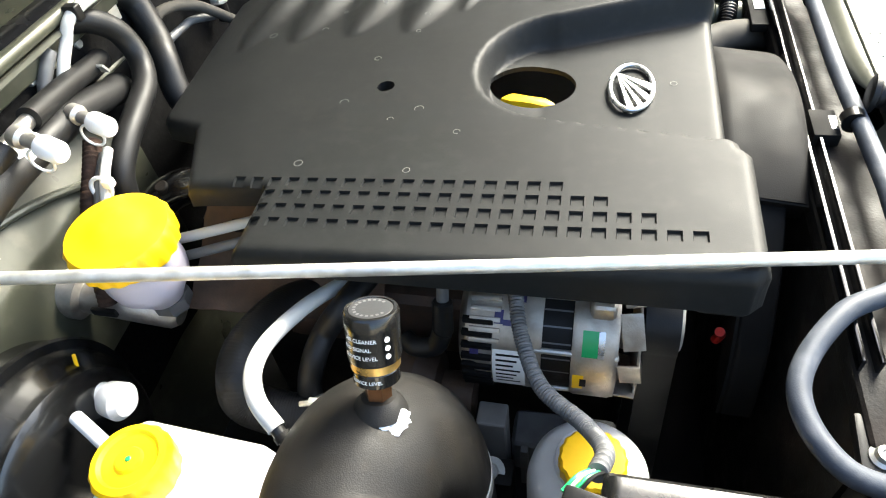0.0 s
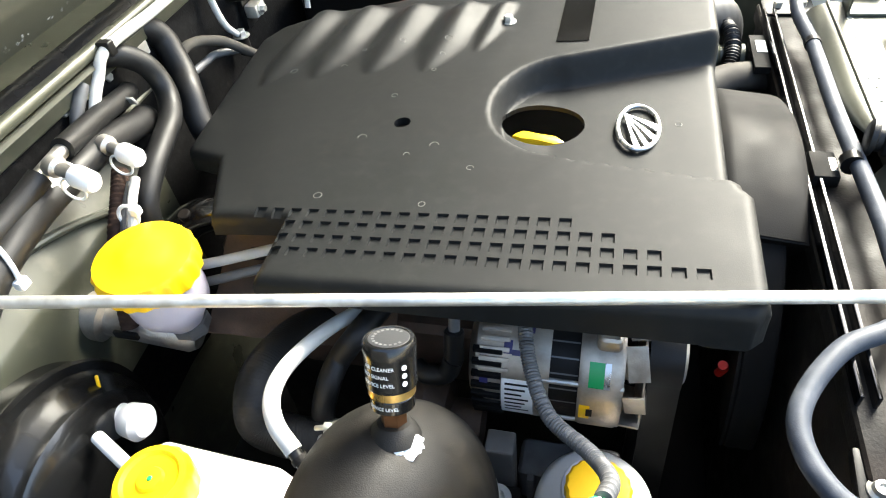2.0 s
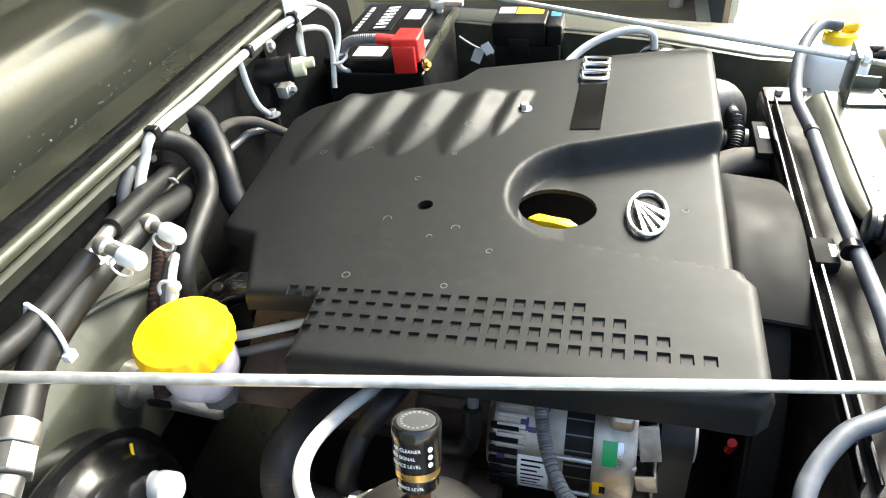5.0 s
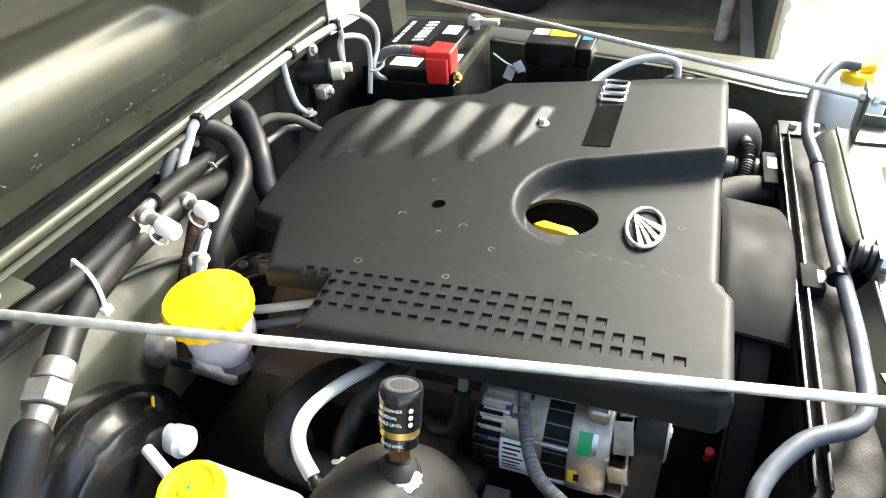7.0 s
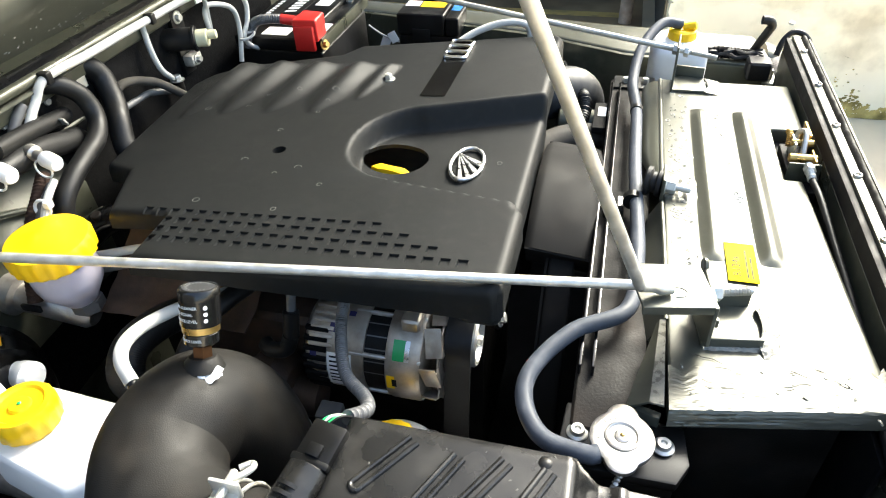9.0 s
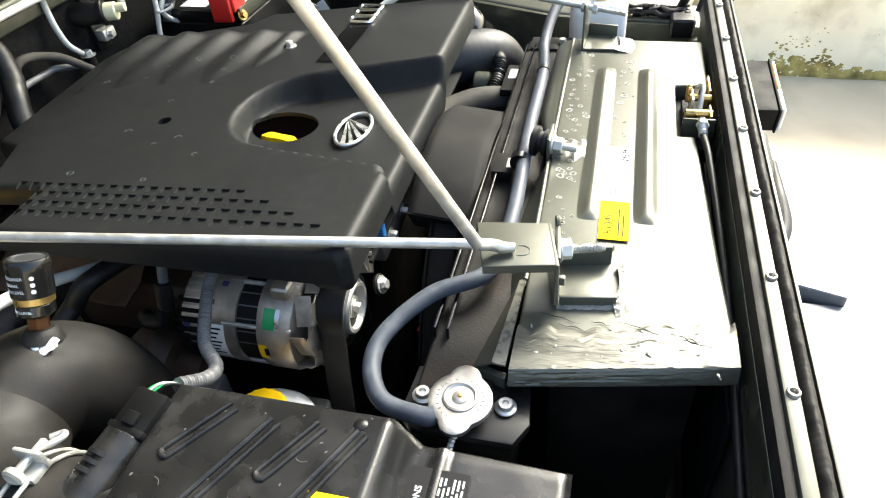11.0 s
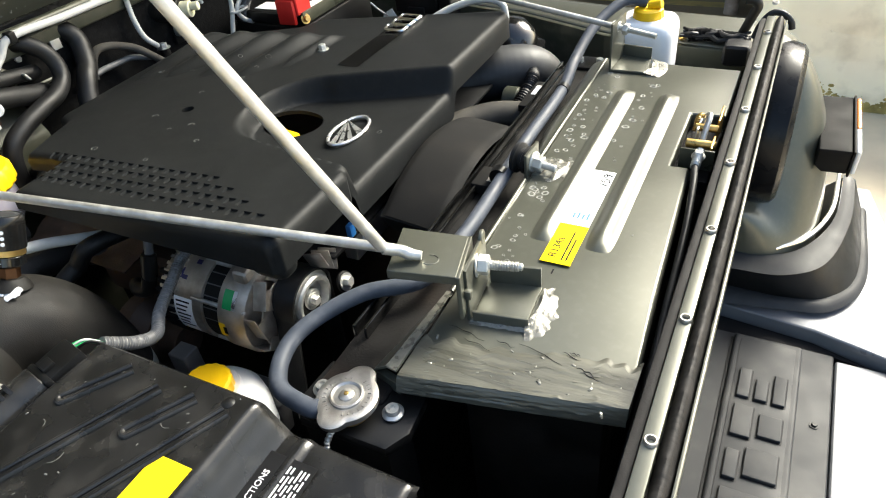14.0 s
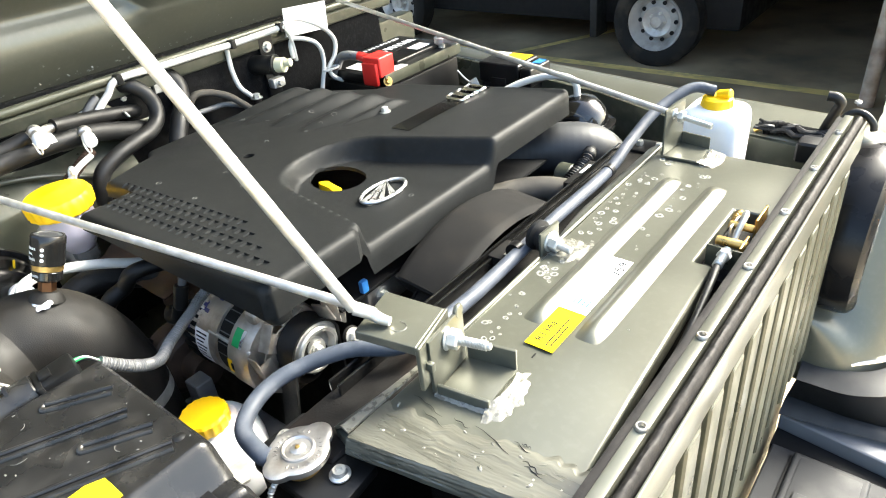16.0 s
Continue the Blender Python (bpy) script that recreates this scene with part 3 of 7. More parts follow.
    for k in range(120):
        x, y = (rnd.uniform(0.368, 0.408), rnd.uniform(0.55, 1.16)) if k < 75 else (rnd.uniform(0.45, 0.485), rnd.uniform(0.81, 1.19)) if k < 95 else (rnd.uniform(0.37, 0.54), rnd.uniform(0.56, 1.19))
        if min(abs(x - 0.427), abs(x - 0.503)) < 0.022 or (0.43 < x < 0.49 and y < 0.81):
            continue
        r = rnd.choice((rnd.uniform(0.0012, 0.003), rnd.uniform(0.003, 0.0064)))
        a0 = rnd.uniform(0, 6.28)
        ring = lathe([(r, 0), (r * 0.93, 0.0006), (r * 0.60, 0.0006), (r * 0.50, 0.0)], (x, y, 1.1080), (x, y, 2), 16, lambda a, h: 1 + 0.12 * math.sin(2 * a + a0), caps=r < 0.0040)
        spots = join(spots, ring)
    tagged(part("water_mark", spots, M_WATER, t, "pale dried water rings"), kind="stuff")


def build_grille():
    t = thing("front_grille", (0.64, 0.78, 0.6), "olive grey slatted front grille with screwed top rail", "grille")
    y0, y1 = 0.02, 1.375
    part("top_rail", prism([(0.6243, y0), (0.6390, y0), (0.6390, y1), (0.6243, y1)], 1.12, 1.153, 0.0025), M_OLIVE, t)
    # black strip paints the dark of the gap behind the rail
    part("gap_strip", box(0.613, 0.6237, y0, y1, 1.05, 1.147, 0.002), M_SEAL, t)
    part("edge_seal", sheet(lambda u, v: (0.6486 + (0.0094 + 0.0007 * noise.noise((v * 60, 1, 1))) * math.cos(math.pi * (1 - u)), y0 + (y1 - y0) * v, 1.128 + (0.026 + 0.0016 * noise.noise((v * 90, u * 3, 4)) + 0.0006 * noise.noise((v * 330, u * 1.5, 8))) * math.sin(math.pi * u)), 14, 700), M_SEAL, t, "soft black edge strip")
    part("bright_edge", box(0.6583, 0.6618, y0, y1, 1.09, 1.146, 0.0012), M_OLIVE, t)
    part("back_plate", box(0.612, 0.636, y0 - 0.10, y1, 0.30, 1.118, 0.002), M_OLIVE_DULL, t)
    for i in range(18):
        y = y0 + 0.012 + i * 0.0745
        part("slat", join(box(0.634, 0.659, y, y + 0.046, 0.62, 1.066, 0.008, 3), rod((0.636, y + 0.023, 1.066), (0.657, y + 0.023, 1.066), 0.0228, seg=24)), M_OLIVE_DULL, t)
    for i in range(9):
        y = 0.160 + 0.1605 * i
        s = lathe([(0, 0), (0.0066, 0), (0.0066, 0.003), (0.0056, 0.0046), (0.0044, 0.0046), (0.0036, 0.0004), (0, 0.0004)], (0.6325, y, 1.1525), (0.6325, y, 2), 24)
        part("screw", s, M_ALU, t)


def band(a, b, n=24, m=4, thick=0.0, bulge=0.0):
    """A strip between two bent lines."""
    pa, pb = spline(a, n), spline(b, n)
    k = min(len(pa), len(pb)) - 1

    def fn(u, v):
        p, q = pa[round(u * k)], pb[round(u * k)]
        return p.lerp(q, v) + Vector((0, 0, bulge * math.sin(math.pi * v)))
    return sheet(fn, k, m, thick)


def build_front_end():
    n = thing("wing_nose", (0.62, 1.6, 0.45), "olive grey rounded front wing nose", "car body")
    plan = spline([(0.645, 1.365, 0), (0.70, 1.362, 0), (0.757, 1.382, 0), (0.811, 1.451, 0), (0.835, 1.545, 0), (0.838, 1.70, 0), (0.80, 1.95, 0)], 8)

    def nose(u, v):
        p = plan[round(u * (len(plan) - 1))]
        q = min(1.0, max(0.0, (p.y - 1.40) / 0.20))
        w = math.sin(0.5 * math.pi * v)
        far = max(0.0, p.y - 1.60) / 0.35
        z = 0.52 + (0.17 + 0.345 * q * q * (3 - 2 * q)) * w * (1 - 0.45 * far * far)
        k = max(0.0, 1 - w ** 1.8) ** 0.55
        return (0.63 + (p.x - 0.63) * k, 1.62 + (p.y - 1.62) * (1 - 0.06 * w), z)
    part("shell", sheet(nose, len(plan) - 1, 32), M_OLIVE, n)
    part("inner_side", box(0.60, 0.632, 1.40, 1.62, 0.45, 1.028, 0.012, 3), M_OLIVE, n)
    h = thing("headlamp", (0.68, 1.56, 0.80), "round headlamp in a thick black bezel", "headlamp")
    c, d = Vector((0.656, 1.556, 0.830)), Vector((1, 0.0, 0.0))
    prof = [(0.134 + 0.0, -0.030), (0.150, -0.037), (0.172, -0.037), (0.188, -0.024), (0.194, 0.0), (0.193, 0.030), (0.187, 0.052), (0.174, 0.062), (0.158, 0.064), (0.148, 0.056), (0.142, 0.030), (0.134, 0.0)]
    part("bezel", lathe(prof + prof[:1], c, c + d, 72, caps=False), M_BEZEL, h, "satin black bezel")
    part("rim", tube([c + Vector((0.030, 0.139 * math.cos(a), 0.139 * math.sin(a))) for a in [2 * math.pi * q / 32 for q in range(33)]], 0.006, 10, 3), M_CHROME, h, "bright inner rim")
    part("reflector", lathe([(0, -0.02), (0.06, -0.012), (0.10, 0.005), (0.138, 0.030), (0.138, 0.0), (0, -0.03)], c, c + d, 48), M_CHROME, h)
    part("lens", lathe([(0.142, 0.036), (0.130, 0.056), (0.10, 0.076), (0.06, 0.090), (0, 0.096), (0, 0.092), (0.06, 0.086), (0.1, 0.072), (0.128, 0.052), (0.139, 0.034)], c - d * 0.03, c, 48), M_GLASS, h)
    i = thing("turn_lamp", (0.82, 1.64, 0.66), "black boxed turn lamp with an orange lens on the wing", "lamp")
    lean = Matrix.Translation((0.816, 1.622, 0.790)) @ Matrix.Rotation(radians(2.7), 4, "Z") @ Matrix.Rotation(radians(8.7), 4, "X")
    part("housing", move(prism([(-0.036, -0.016), (-0.036, 0.033), (0.034, 0.033), (0.034, -0.033), (-0.018, -0.033)], -0.110, 0.110, 0.005, 3), lean @ Matrix(((1, 0, 0), (0, 0, 1), (0, 1, 0))).to_4x4()), M_SHROUD, i)
    part("back_rim", move(box(0.0345, 0.0405, -0.114, 0.114, -0.037, 0.037, 0.003, 2), lean), M_SHROUD, i)
    part("lens", move(box(0.0410, 0.052, -0.014, 0.109, -0.033, 0.033, 0.006, 3), lean), M_ORANGE, i, "orange plastic lens")
    part("lens", move(box(0.0410, 0.052, -0.109, -0.0145, -0.033, 0.033, 0.006, 3), lean), M_WHITEPAINT, i, "clear inner lens")
    part("bracket", box(0.765, 0.80, 1.58, 1.67, 0.64, 0.768, 0.01), M_OLIVE, i)
    f = thing("wheel_arch_flare", (0.80, 1.45, 0.45), "grey and black plastic wheel arch flare", "car trim")
    inner = [(0.655, 1.392, 0.575), (0.756, 1.390, 0.575), (0.825, 1.465, 0.575), (0.872, 1.602, 0.575), (0.885, 1.80, 0.575)]
    top = [(0.659, 1.310, 0.566), (0.773, 1.323, 0.566), (0.861, 1.403, 0.566), (0.908, 1.600, 0.566), (0.915, 1.80, 0.566)]
    dip = [(0.645, 1.345, 0.482), (0.790, 1.348, 0.480), (0.885, 1.382, 0.480), (0.945, 1.500, 0.480), (0.950, 1.80, 0.480)]
    foot = [(0.644, 1.290, 0.468), (0.790, 1.316, 0.465), (0.900, 1.352, 0.465), (0.968, 1.490, 0.465), (0.968, 1.80, 0.465)]
    root = [(0.645, 1.40, 0.512), (0.735, 1.40, 0.512), (0.795, 1.465, 0.512), (0.822, 1.56, 0.512), (0.828, 1.80, 0.512)]
    # black band painting the shadowed recess between nose and lip
    part("gap_shade", band([(x, y, z - 0.008) for x, y, z in inner], root), M_PLASTIC, f, "black strip for the shaded gap behind the lip")
    part("lip", band(inner, top, bulge=0.004), M_BUMPER, f)
    part("hollow", band(top, dip), M_PLASTIC, f, "black hollow")
    part("foot", band(dip, foot, bulge=0.006), M_BUMPER, f)
    # chrome line modelled in place of the highlight on the nose base
    part("edge_highlight", tube([(x - 0.012, y + 0.004, 0.585) for x, y, z in inner[1:]], 0.006, 10), M_CHROME, f, "bright line for the highlight along the nose base")
    b = thing("front_bumper", (0.85, 0.9, 0.25), "grey plastic front bumper with an embossed centre plate", "bumper")
    part("base", box(0.652, 0.915, -0.2, 1.243, 0.30, 0.425, 0.008, 3), M_BUMPER, b)
    part("raised_plate", box(0.700, 0.848, 0.30, 1.232, 0.42, 0.438, 0.012, 4), M_BUMPER, b)
    part("sunk_field", box(0.714, 0.834, 0.32, 1.216, 0.434, 0.4395, 0.004, 2), M_BUMPER, b)
    part("groove_shade", box(0.693, 0.699, 0.30, 1.225, 0.424, 0.427, 0.001), M_INK_SHADE, b)
    part("bright_face", box(0.918, 1.066, -0.2, 1.230, 0.28, 0.4235, 0.008, 3), M_SILVER, b, "silver painted front face")
    part("end_cap", prism([(0.645, 1.306), (0.868, 1.281), (1.062, 1.228), (1.075, 1.40), (1.05, 1.62), (0.98, 1.95), (0.66, 1.95)], 0.28, 0.452, 0.007, 3), M_SILVER, b)
    part("seam", prism([(0.647, 1.246), (0.916, 1.246), (1.03, 1.224), (0.868, 1.278), (0.647, 1.302)], 0.28, 0.415, 0.0), M_INK_SHADE, b)
    # raised marks of the embossed name, as plain bars: (x, y, length along x, length along y)
    glyphs = (((0.0, 0.0, 0.026, 0.084), (0.036, 0.0, 0.026, 0.060), (0.072, 0.0, 0.026, 0.084)), ((0.0, 0.0, 0.040, 0.084), (0.052, 0.012, 0.046, 0.060)),
              ((0.0, 0.0, 0.026, 0.070), (0.036, 0.014, 0.062, 0.070)), ((0.0, 0.0, 0.060, 0.040), (0.0, 0.050, 0.098, 0.034), (0.070, 0.0, 0.028, 0.040)))
    for g in range(7):
        y0 = 1.030 - 0.108 * g
        for x, y, dx, dy in glyphs[g % 4]:
            part("embossed_bar", box(0.725 + x, 0.725 + x + dx, y0 + y, y0 + y + dy, 0.4385, 0.4465 + 0.0003 * (g % 4), 0.0035, 3), M_BUMPER, b)
            # black outline paints the shadow edge round each raised bar
            part("groove_shade", box(0.7225 + x, 0.7275 + x + dx, y0 + y - 0.0025, y0 + y + dy + 0.0025, 0.4390, 0.43985 + 0.0001 * (g % 3), 0.0), M_INK_SHADE, b)
    for y in (0.55, 1.02):
        part("screw", bolt((0.884, y, 0.4255), 0.006, 0.005), M_PLASTIC, b)


# ---- the engine ----
HOLE_PITCH, HOLE_X, HOLE_ROWS = 0.0228, -0.353, ((0.514, -2, 14), (0.493, 0, 16), (0.471, 0, 18), (0.449, 0, 20))
COVER = [(-0.362, 0.402), (0.148, 0.402), (0.161, 0.414), (0.161, 0.570), (0.150, 0.585), (0.150, 1.205), (0.136, 1.226), (-0.285, 1.165), (-0.315, 1.115),
         (-0.44, 1.075), (-0.600, 1.055), (-0.637, 1.02), (-0.618, 0.84), (-0.597, 0.668), (-0.586, 0.655), (-0.518, 0.624), (-0.466, 0.502), (-0.366, 0.505)]


def deck(x, y):
    """The height of the engine cover's upper side."""
    z = 1.181 + 0.055 * x - max(0.0, -0.42 - x) ** 2 * 0.7
    # four tapering flutes and a short one that rise towards the back
    if -0.60 < x < -0.16 and y > 0.82:
        for k, y0, width in ((0, 0.830, 1.0), (1, 0.835, 1.0), (2, 0.845, 1.0), (3, 0.850, 1.0), (3.72, 0.905, 0.55)):
            s = min(1.0, max(0.0, (y - y0 + 0.012) / 0.185))
            if s > 0:
                c = -0.532 + 0.0866 * k + (y - 0.84) * 0.15
                d = (x - c) / (0.0455 * width * min(1.0, s * 2.6) ** 0.5)
                if abs(d) < 1:
                    end = 1.0 if y < 1.015 else max(0.0, 1 - ((y - 1.015) / 0.045) ** 2)
                    z += 0.0215 * width ** 0.5 * min(1.0, s * 1.15) ** 0.7 * end * (0.5 + 0.5 * math.cos(math.pi * d)) * (1 + 0.25 * d)
    # the sunk part round the filler and the badge
    ylow, yhigh = 0.630 - 0.200 * (x + 0.055), 0.880 + 0.31 * (x + 0.055)
    if x > -0.055:
        d1, d2 = y - ylow, yhigh - y
    else:
        d1 = d2 = 0.125 * (1 - math.hypot((x + 0.055) / 0.108, (y - 0.755) / 0.125))
    a, b = min(1.0, max(0.0, d1 / (0.013 + 0.016 * min(1.0, max(0.0, (-0.055 - x) / 0.05))))), min(1.0, max(0.0, d2 / 0.026))
    w = min(1.0, max(0.0, (x + 0.17) / 0.1))
    z -= (0.034 + 0.010 * w) * a * a * (3 - 2 * a) * b * b * (3 - 2 * b)
    return z


def build_engine_cover():
    t = thing("engine_cover", (-0.2, 0.8, 1.0), "moulded black plastic engine cover with square vents", "engine cover")
    h = 0.0070
    xs = [HOLE_X + HOLE_PITCH * i + s * h for i in range(-2, 21) for s in (-1, 1)]
    ys = [y + s * h for y, _, _ in HOLE_ROWS for s in (-1, 1)]
    xs = sorted(xs + [x for x in np.arange(-0.651, 0.19, 0.0045) if all(abs(x - q) > 0.0022 for q in xs)])
    ys = sorted(ys + [y for y in np.arange(0.39, 1.24, 0.0045) if all(abs(y - q) > 0.0022 for q in ys)])
    cells = {(i, j): (HOLE_X + HOLE_PITCH * i, y) for j, (y, a, b) in enumerate(HOLE_ROWS) for i in range(a, b + 1)}
    centres = np.array(list(cells.values()))
    bm = bmesh.new()
    grid = [[bm.verts.new((x, y, 0)) for y in ys] for x in xs]
    for i in range(len(xs) - 1):
        for j in range(len(ys) - 1):
            cx, cy = (xs[i] + xs[i + 1]) / 2, (ys[j] + ys[j + 1]) / 2
            if cy < 0.53 and np.any((abs(centres[:, 0] - cx) < h * 0.98) & (abs(centres[:, 1] - cy) < h * 0.98)):
                continue
            bm.faces.new((grid[i][j], grid[i + 1][j], grid[i + 1][j + 1], grid[i][j + 1]))

    def near(c, r):
        fs = [f for f in bm.faces if (f.calc_center_median().xy - Vector(c)).length < r]
        return list({g for f in fs for g in (*f.verts, *f.edges)}) + fs

    def cut(c, rx, ry, n):
        for k in range(n):
            a = 2 * math.pi * k / n
            no = Vector((math.cos(a) / rx, math.sin(a) / ry, 0)).normalized()
            reach = math.hypot(rx * no.x, ry * no.y)
            bmesh.ops.bisect_plane(bm, geom=near(c, max(rx, ry) * 1.2 + 0.012), plane_co=(c[0] + no.x * reach, c[1] + no.y * reach, 0), plane_no=no)
        out = [f for f in bm.faces if ((f.calc_center_median().x - c[0]) / rx) ** 2 + ((f.calc_center_median().y - c[1]) / ry) ** 2 < 1.0]
        bmesh.ops.delete(bm, geom=out, context="FACES")
    cut((-0.269, 0.703), 0.0115, 0.0115, 14)
    cut((-0.085, 0.760), 0.057, 0.048, 28)
    n = len(COVER)
    for k in range(n):
        a, b = Vector(COVER[k]), Vector(COVER[(k + 1) % n])
        mid, half = (a + b) / 2, (b - a).length / 2
        bmesh.ops.bisect_plane(bm, geom=near(mid, half + 0.02), plane_co=(*a, 0), plane_no=(b.y - a.y, a.x - b.x, 0))

    def inside(p):
        c = False
        for (x0, y0), (x1, y1) in zip(COVER, COVER[1:] + COVER[:1]):
            if (y0 > p.y) != (y1 > p.y) and p.x < (x1 - x0) * (p.y - y0) / (y1 - y0) + x0:
                c = not c
        return c

    def rim(p):
        best = 1.0
        for a, b in zip(COVER, COVER[1:] + COVER[:1]):
            a, b = Vector(a), Vector(b)
            t_ = max(0.0, min(1.0, (p - a).dot(b - a) / (b - a).length_squared))
            best = min(best, (a + (b - a) * t_ - p).length)
        return best
    bmesh.ops.delete(bm, geom=[f for f in bm.faces if not inside(f.calc_center_median().xy)], context="FACES")
    bmesh.ops.delete(bm, geom=[v for v in bm.verts if not v.link_faces], context="VERTS")
    R = 0.013
    outer = [e for e in bm.edges if e.is_boundary and rim(((e.verts[0].co + e.verts[1].co) / 2).xy) < 0.0008]
    inner = [e for e in bm.edges if e.is_boundary and e not in set(outer)]
    for v in bm.verts:
        d = rim(v.co.xy)
        z = deck(v.co.x, v.co.y)
        if d < R:
            z -= R - math.sqrt(max(0.0, R * R - (R - d) ** 2))
        v.co.z = z
    oil = [e for e in inner if (e.verts[0].co.xy - Vector((-0.085, 0.760))).length < 0.065]
    small = [e for e in inner if (e.verts[0].co.xy - Vector((-0.269, 0.703))).length < 0.02]
    vents = [e for e in inner if e.verts[0].co.y < 0.53]
    for edges, depth in ((oil, 0.007), (small, 0.012), (vents, 0.0032)):
        r = bmesh.ops.extrude_edge_only(bm, edges=edges)
        bmesh.ops.translate(bm, vec=(0, 0, -depth), verts=[g for g in r["geom"] if isinstance(g, bmesh.types.BMVert)])
        if edges is vents:
            for v in {g for g in r["geom"] if isinstance(g, bmesh.types.BMVert)}:
                c = Vector(centres[np.argmin(np.hypot(centres[:, 0] - v.co.x, centres[:, 1] - v.co.y))])
                v.co.x, v.co.y = c + (v.co.xy - c) * 0.84
            bmesh.ops.holes_fill(bm, edges=[g for g in r["geom"] if isinstance(g, bmesh.types.BMEdge) and g.is_boundary], sides=0)
    for depth, grow in ((0.010, 0.0), (0.016, 0.001)):
        r = bmesh.ops.extrude_edge_only(bm, edges=outer)
        vs = [g for g in r["geom"] if isinstance(g, bmesh.types.BMVert)]
        outer = [g for g in r["geom"] if isinstance(g, bmesh.types.BMEdge)]
        for v in vs:
            deep = depth * (0.7 + 0.75 * min(1.0, max(0.0, (v.co.x + 0.3) / 0.45)))
            v.co.z -= deep
            c = Vector((-0.2, 0.78))
            v.co.xy += (v.co.xy - c).normalized() * grow
    part("shell", bm, M_COVER, t, angle=50)
    leg = box(0.100, 0.1590, 0.408, 0.446, 1.118, 1.165, 0.017, 4)
    part("corner_leg", leg, M_COVER, t)
    # badge strip, badge letters as plain chrome rings, oval emblem
    def strip(u, v):
        x, y = -0.083 + 0.048 * u + 0.004 * v, 0.915 + 0.27 * v
        return (x, y, deck(x, y) + 0.0015)
    part("badge_strip", sheet(strip, 4, 12), M_GLOSS, t, "glossy dark badge strip")
    badge = part("badge", join(*[tube([(-0.057 + 0.019 * sx, 1.098 + 0.031 * k + 0.0115 * sy, deck(-0.057, 1.13) + 0.005) for sx, sy in
                                        ((-1, -1), (1, -1), (1.15, 0), (1, 1), (-1, 1), (-1.15, 0), (-1, -1))], 0.0036, 8, 4) for k in range(3)]), M_CHROME, t, "chrome badge rings")
    c = Vector((0.042, 0.750, deck(0.042, 0.750) + 0.003))
    ring = tube([c + Vector((0.0265 * math.cos(a), 0.050 * math.sin(a), 0.002)) for a in [2 * math.pi * k / 24 for k in range(25)]], 0.0032, 10, 3)
    rays = bmesh.new()
    foot = c + Vector((-0.0195, 0.028, 0.002))
    for a0, a1 in ((-1.75, -1.45), (-1.22, -0.98), (-0.75, -0.5), (-0.25, 0.05)):
        e0 = c + Vector((0.0265 * math.cos(a0), 0.050 * math.sin(a0), 0.002))
        e1 = c + Vector((0.0265 * math.cos(a1), 0.050 * math.sin(a1), 0.002))
        ray = bmesh.new()
        vs = [ray.verts.new(p) for p in (foot, e0, e1)]
        f = ray.faces.new(vs)
        r = bmesh.ops.extrude_face_region(ray, geom=[f])
        bmesh.ops.translate(ray, vec=(0, 0, 0.003), verts=[g for g in r["geom"] if isinstance(g, bmesh.types.BMVert)])
        rays = join(rays, ray)
    part("emblem", join(ring, rays), M_SATIN, t, "oval satin chrome emblem with radiating bars")
    rnd = random.Random(9)
    rings = bmesh.new()
    for x, y in ((-0.299, 0.771), (-0.244, 0.631), (-0.212, 0.652), (-0.156, 0.606), (-0.316, 0.668), (-0.20, 0.536), (-0.335, 0.546), (0.094, 0.763), (-0.492, 0.852), (-0.407, 0.858), (-0.251, 0.879), (-0.257, 0.842), (-0.389, 0.908), (-0.326, 0.92), (-0.249, 0.917)):
        r = rnd.uniform(0.003, 0.0062)
        z = deck(x, y)
        rings = join(rings, tube([(x + r * math.cos(a), y + r * math.sin(a), deck(x + r * math.cos(a), y + r * math.sin(a)) + 0.0002) for a in [2 * math.pi * q / 12 for q in range(rnd.choice((8, 11, 13)))]], 0.00032, 5, 2))
    tagged(part("water_mark", rings, M_DROPS, t, "pale dried water rings"), kind="stuff")
    part("fixing_bolt", bolt((-0.166, 0.986, deck(-0.166, 0.986)), 0.008, 0.011), M_ZINC, t, "zinc plated bolt")
    # black sheet paints in the shade under the cover
    part("under_shade", prism([(-0.35, 0.54), (0.13, 0.54), (0.13, 1.2), (-0.28, 1.14), (-0.57, 1.02), (-0.53, 0.66), (-0.45, 0.53)], 1.050, 1.056, 0.001), M_INK_SHADE, t, "black sheet put in for the shade below")


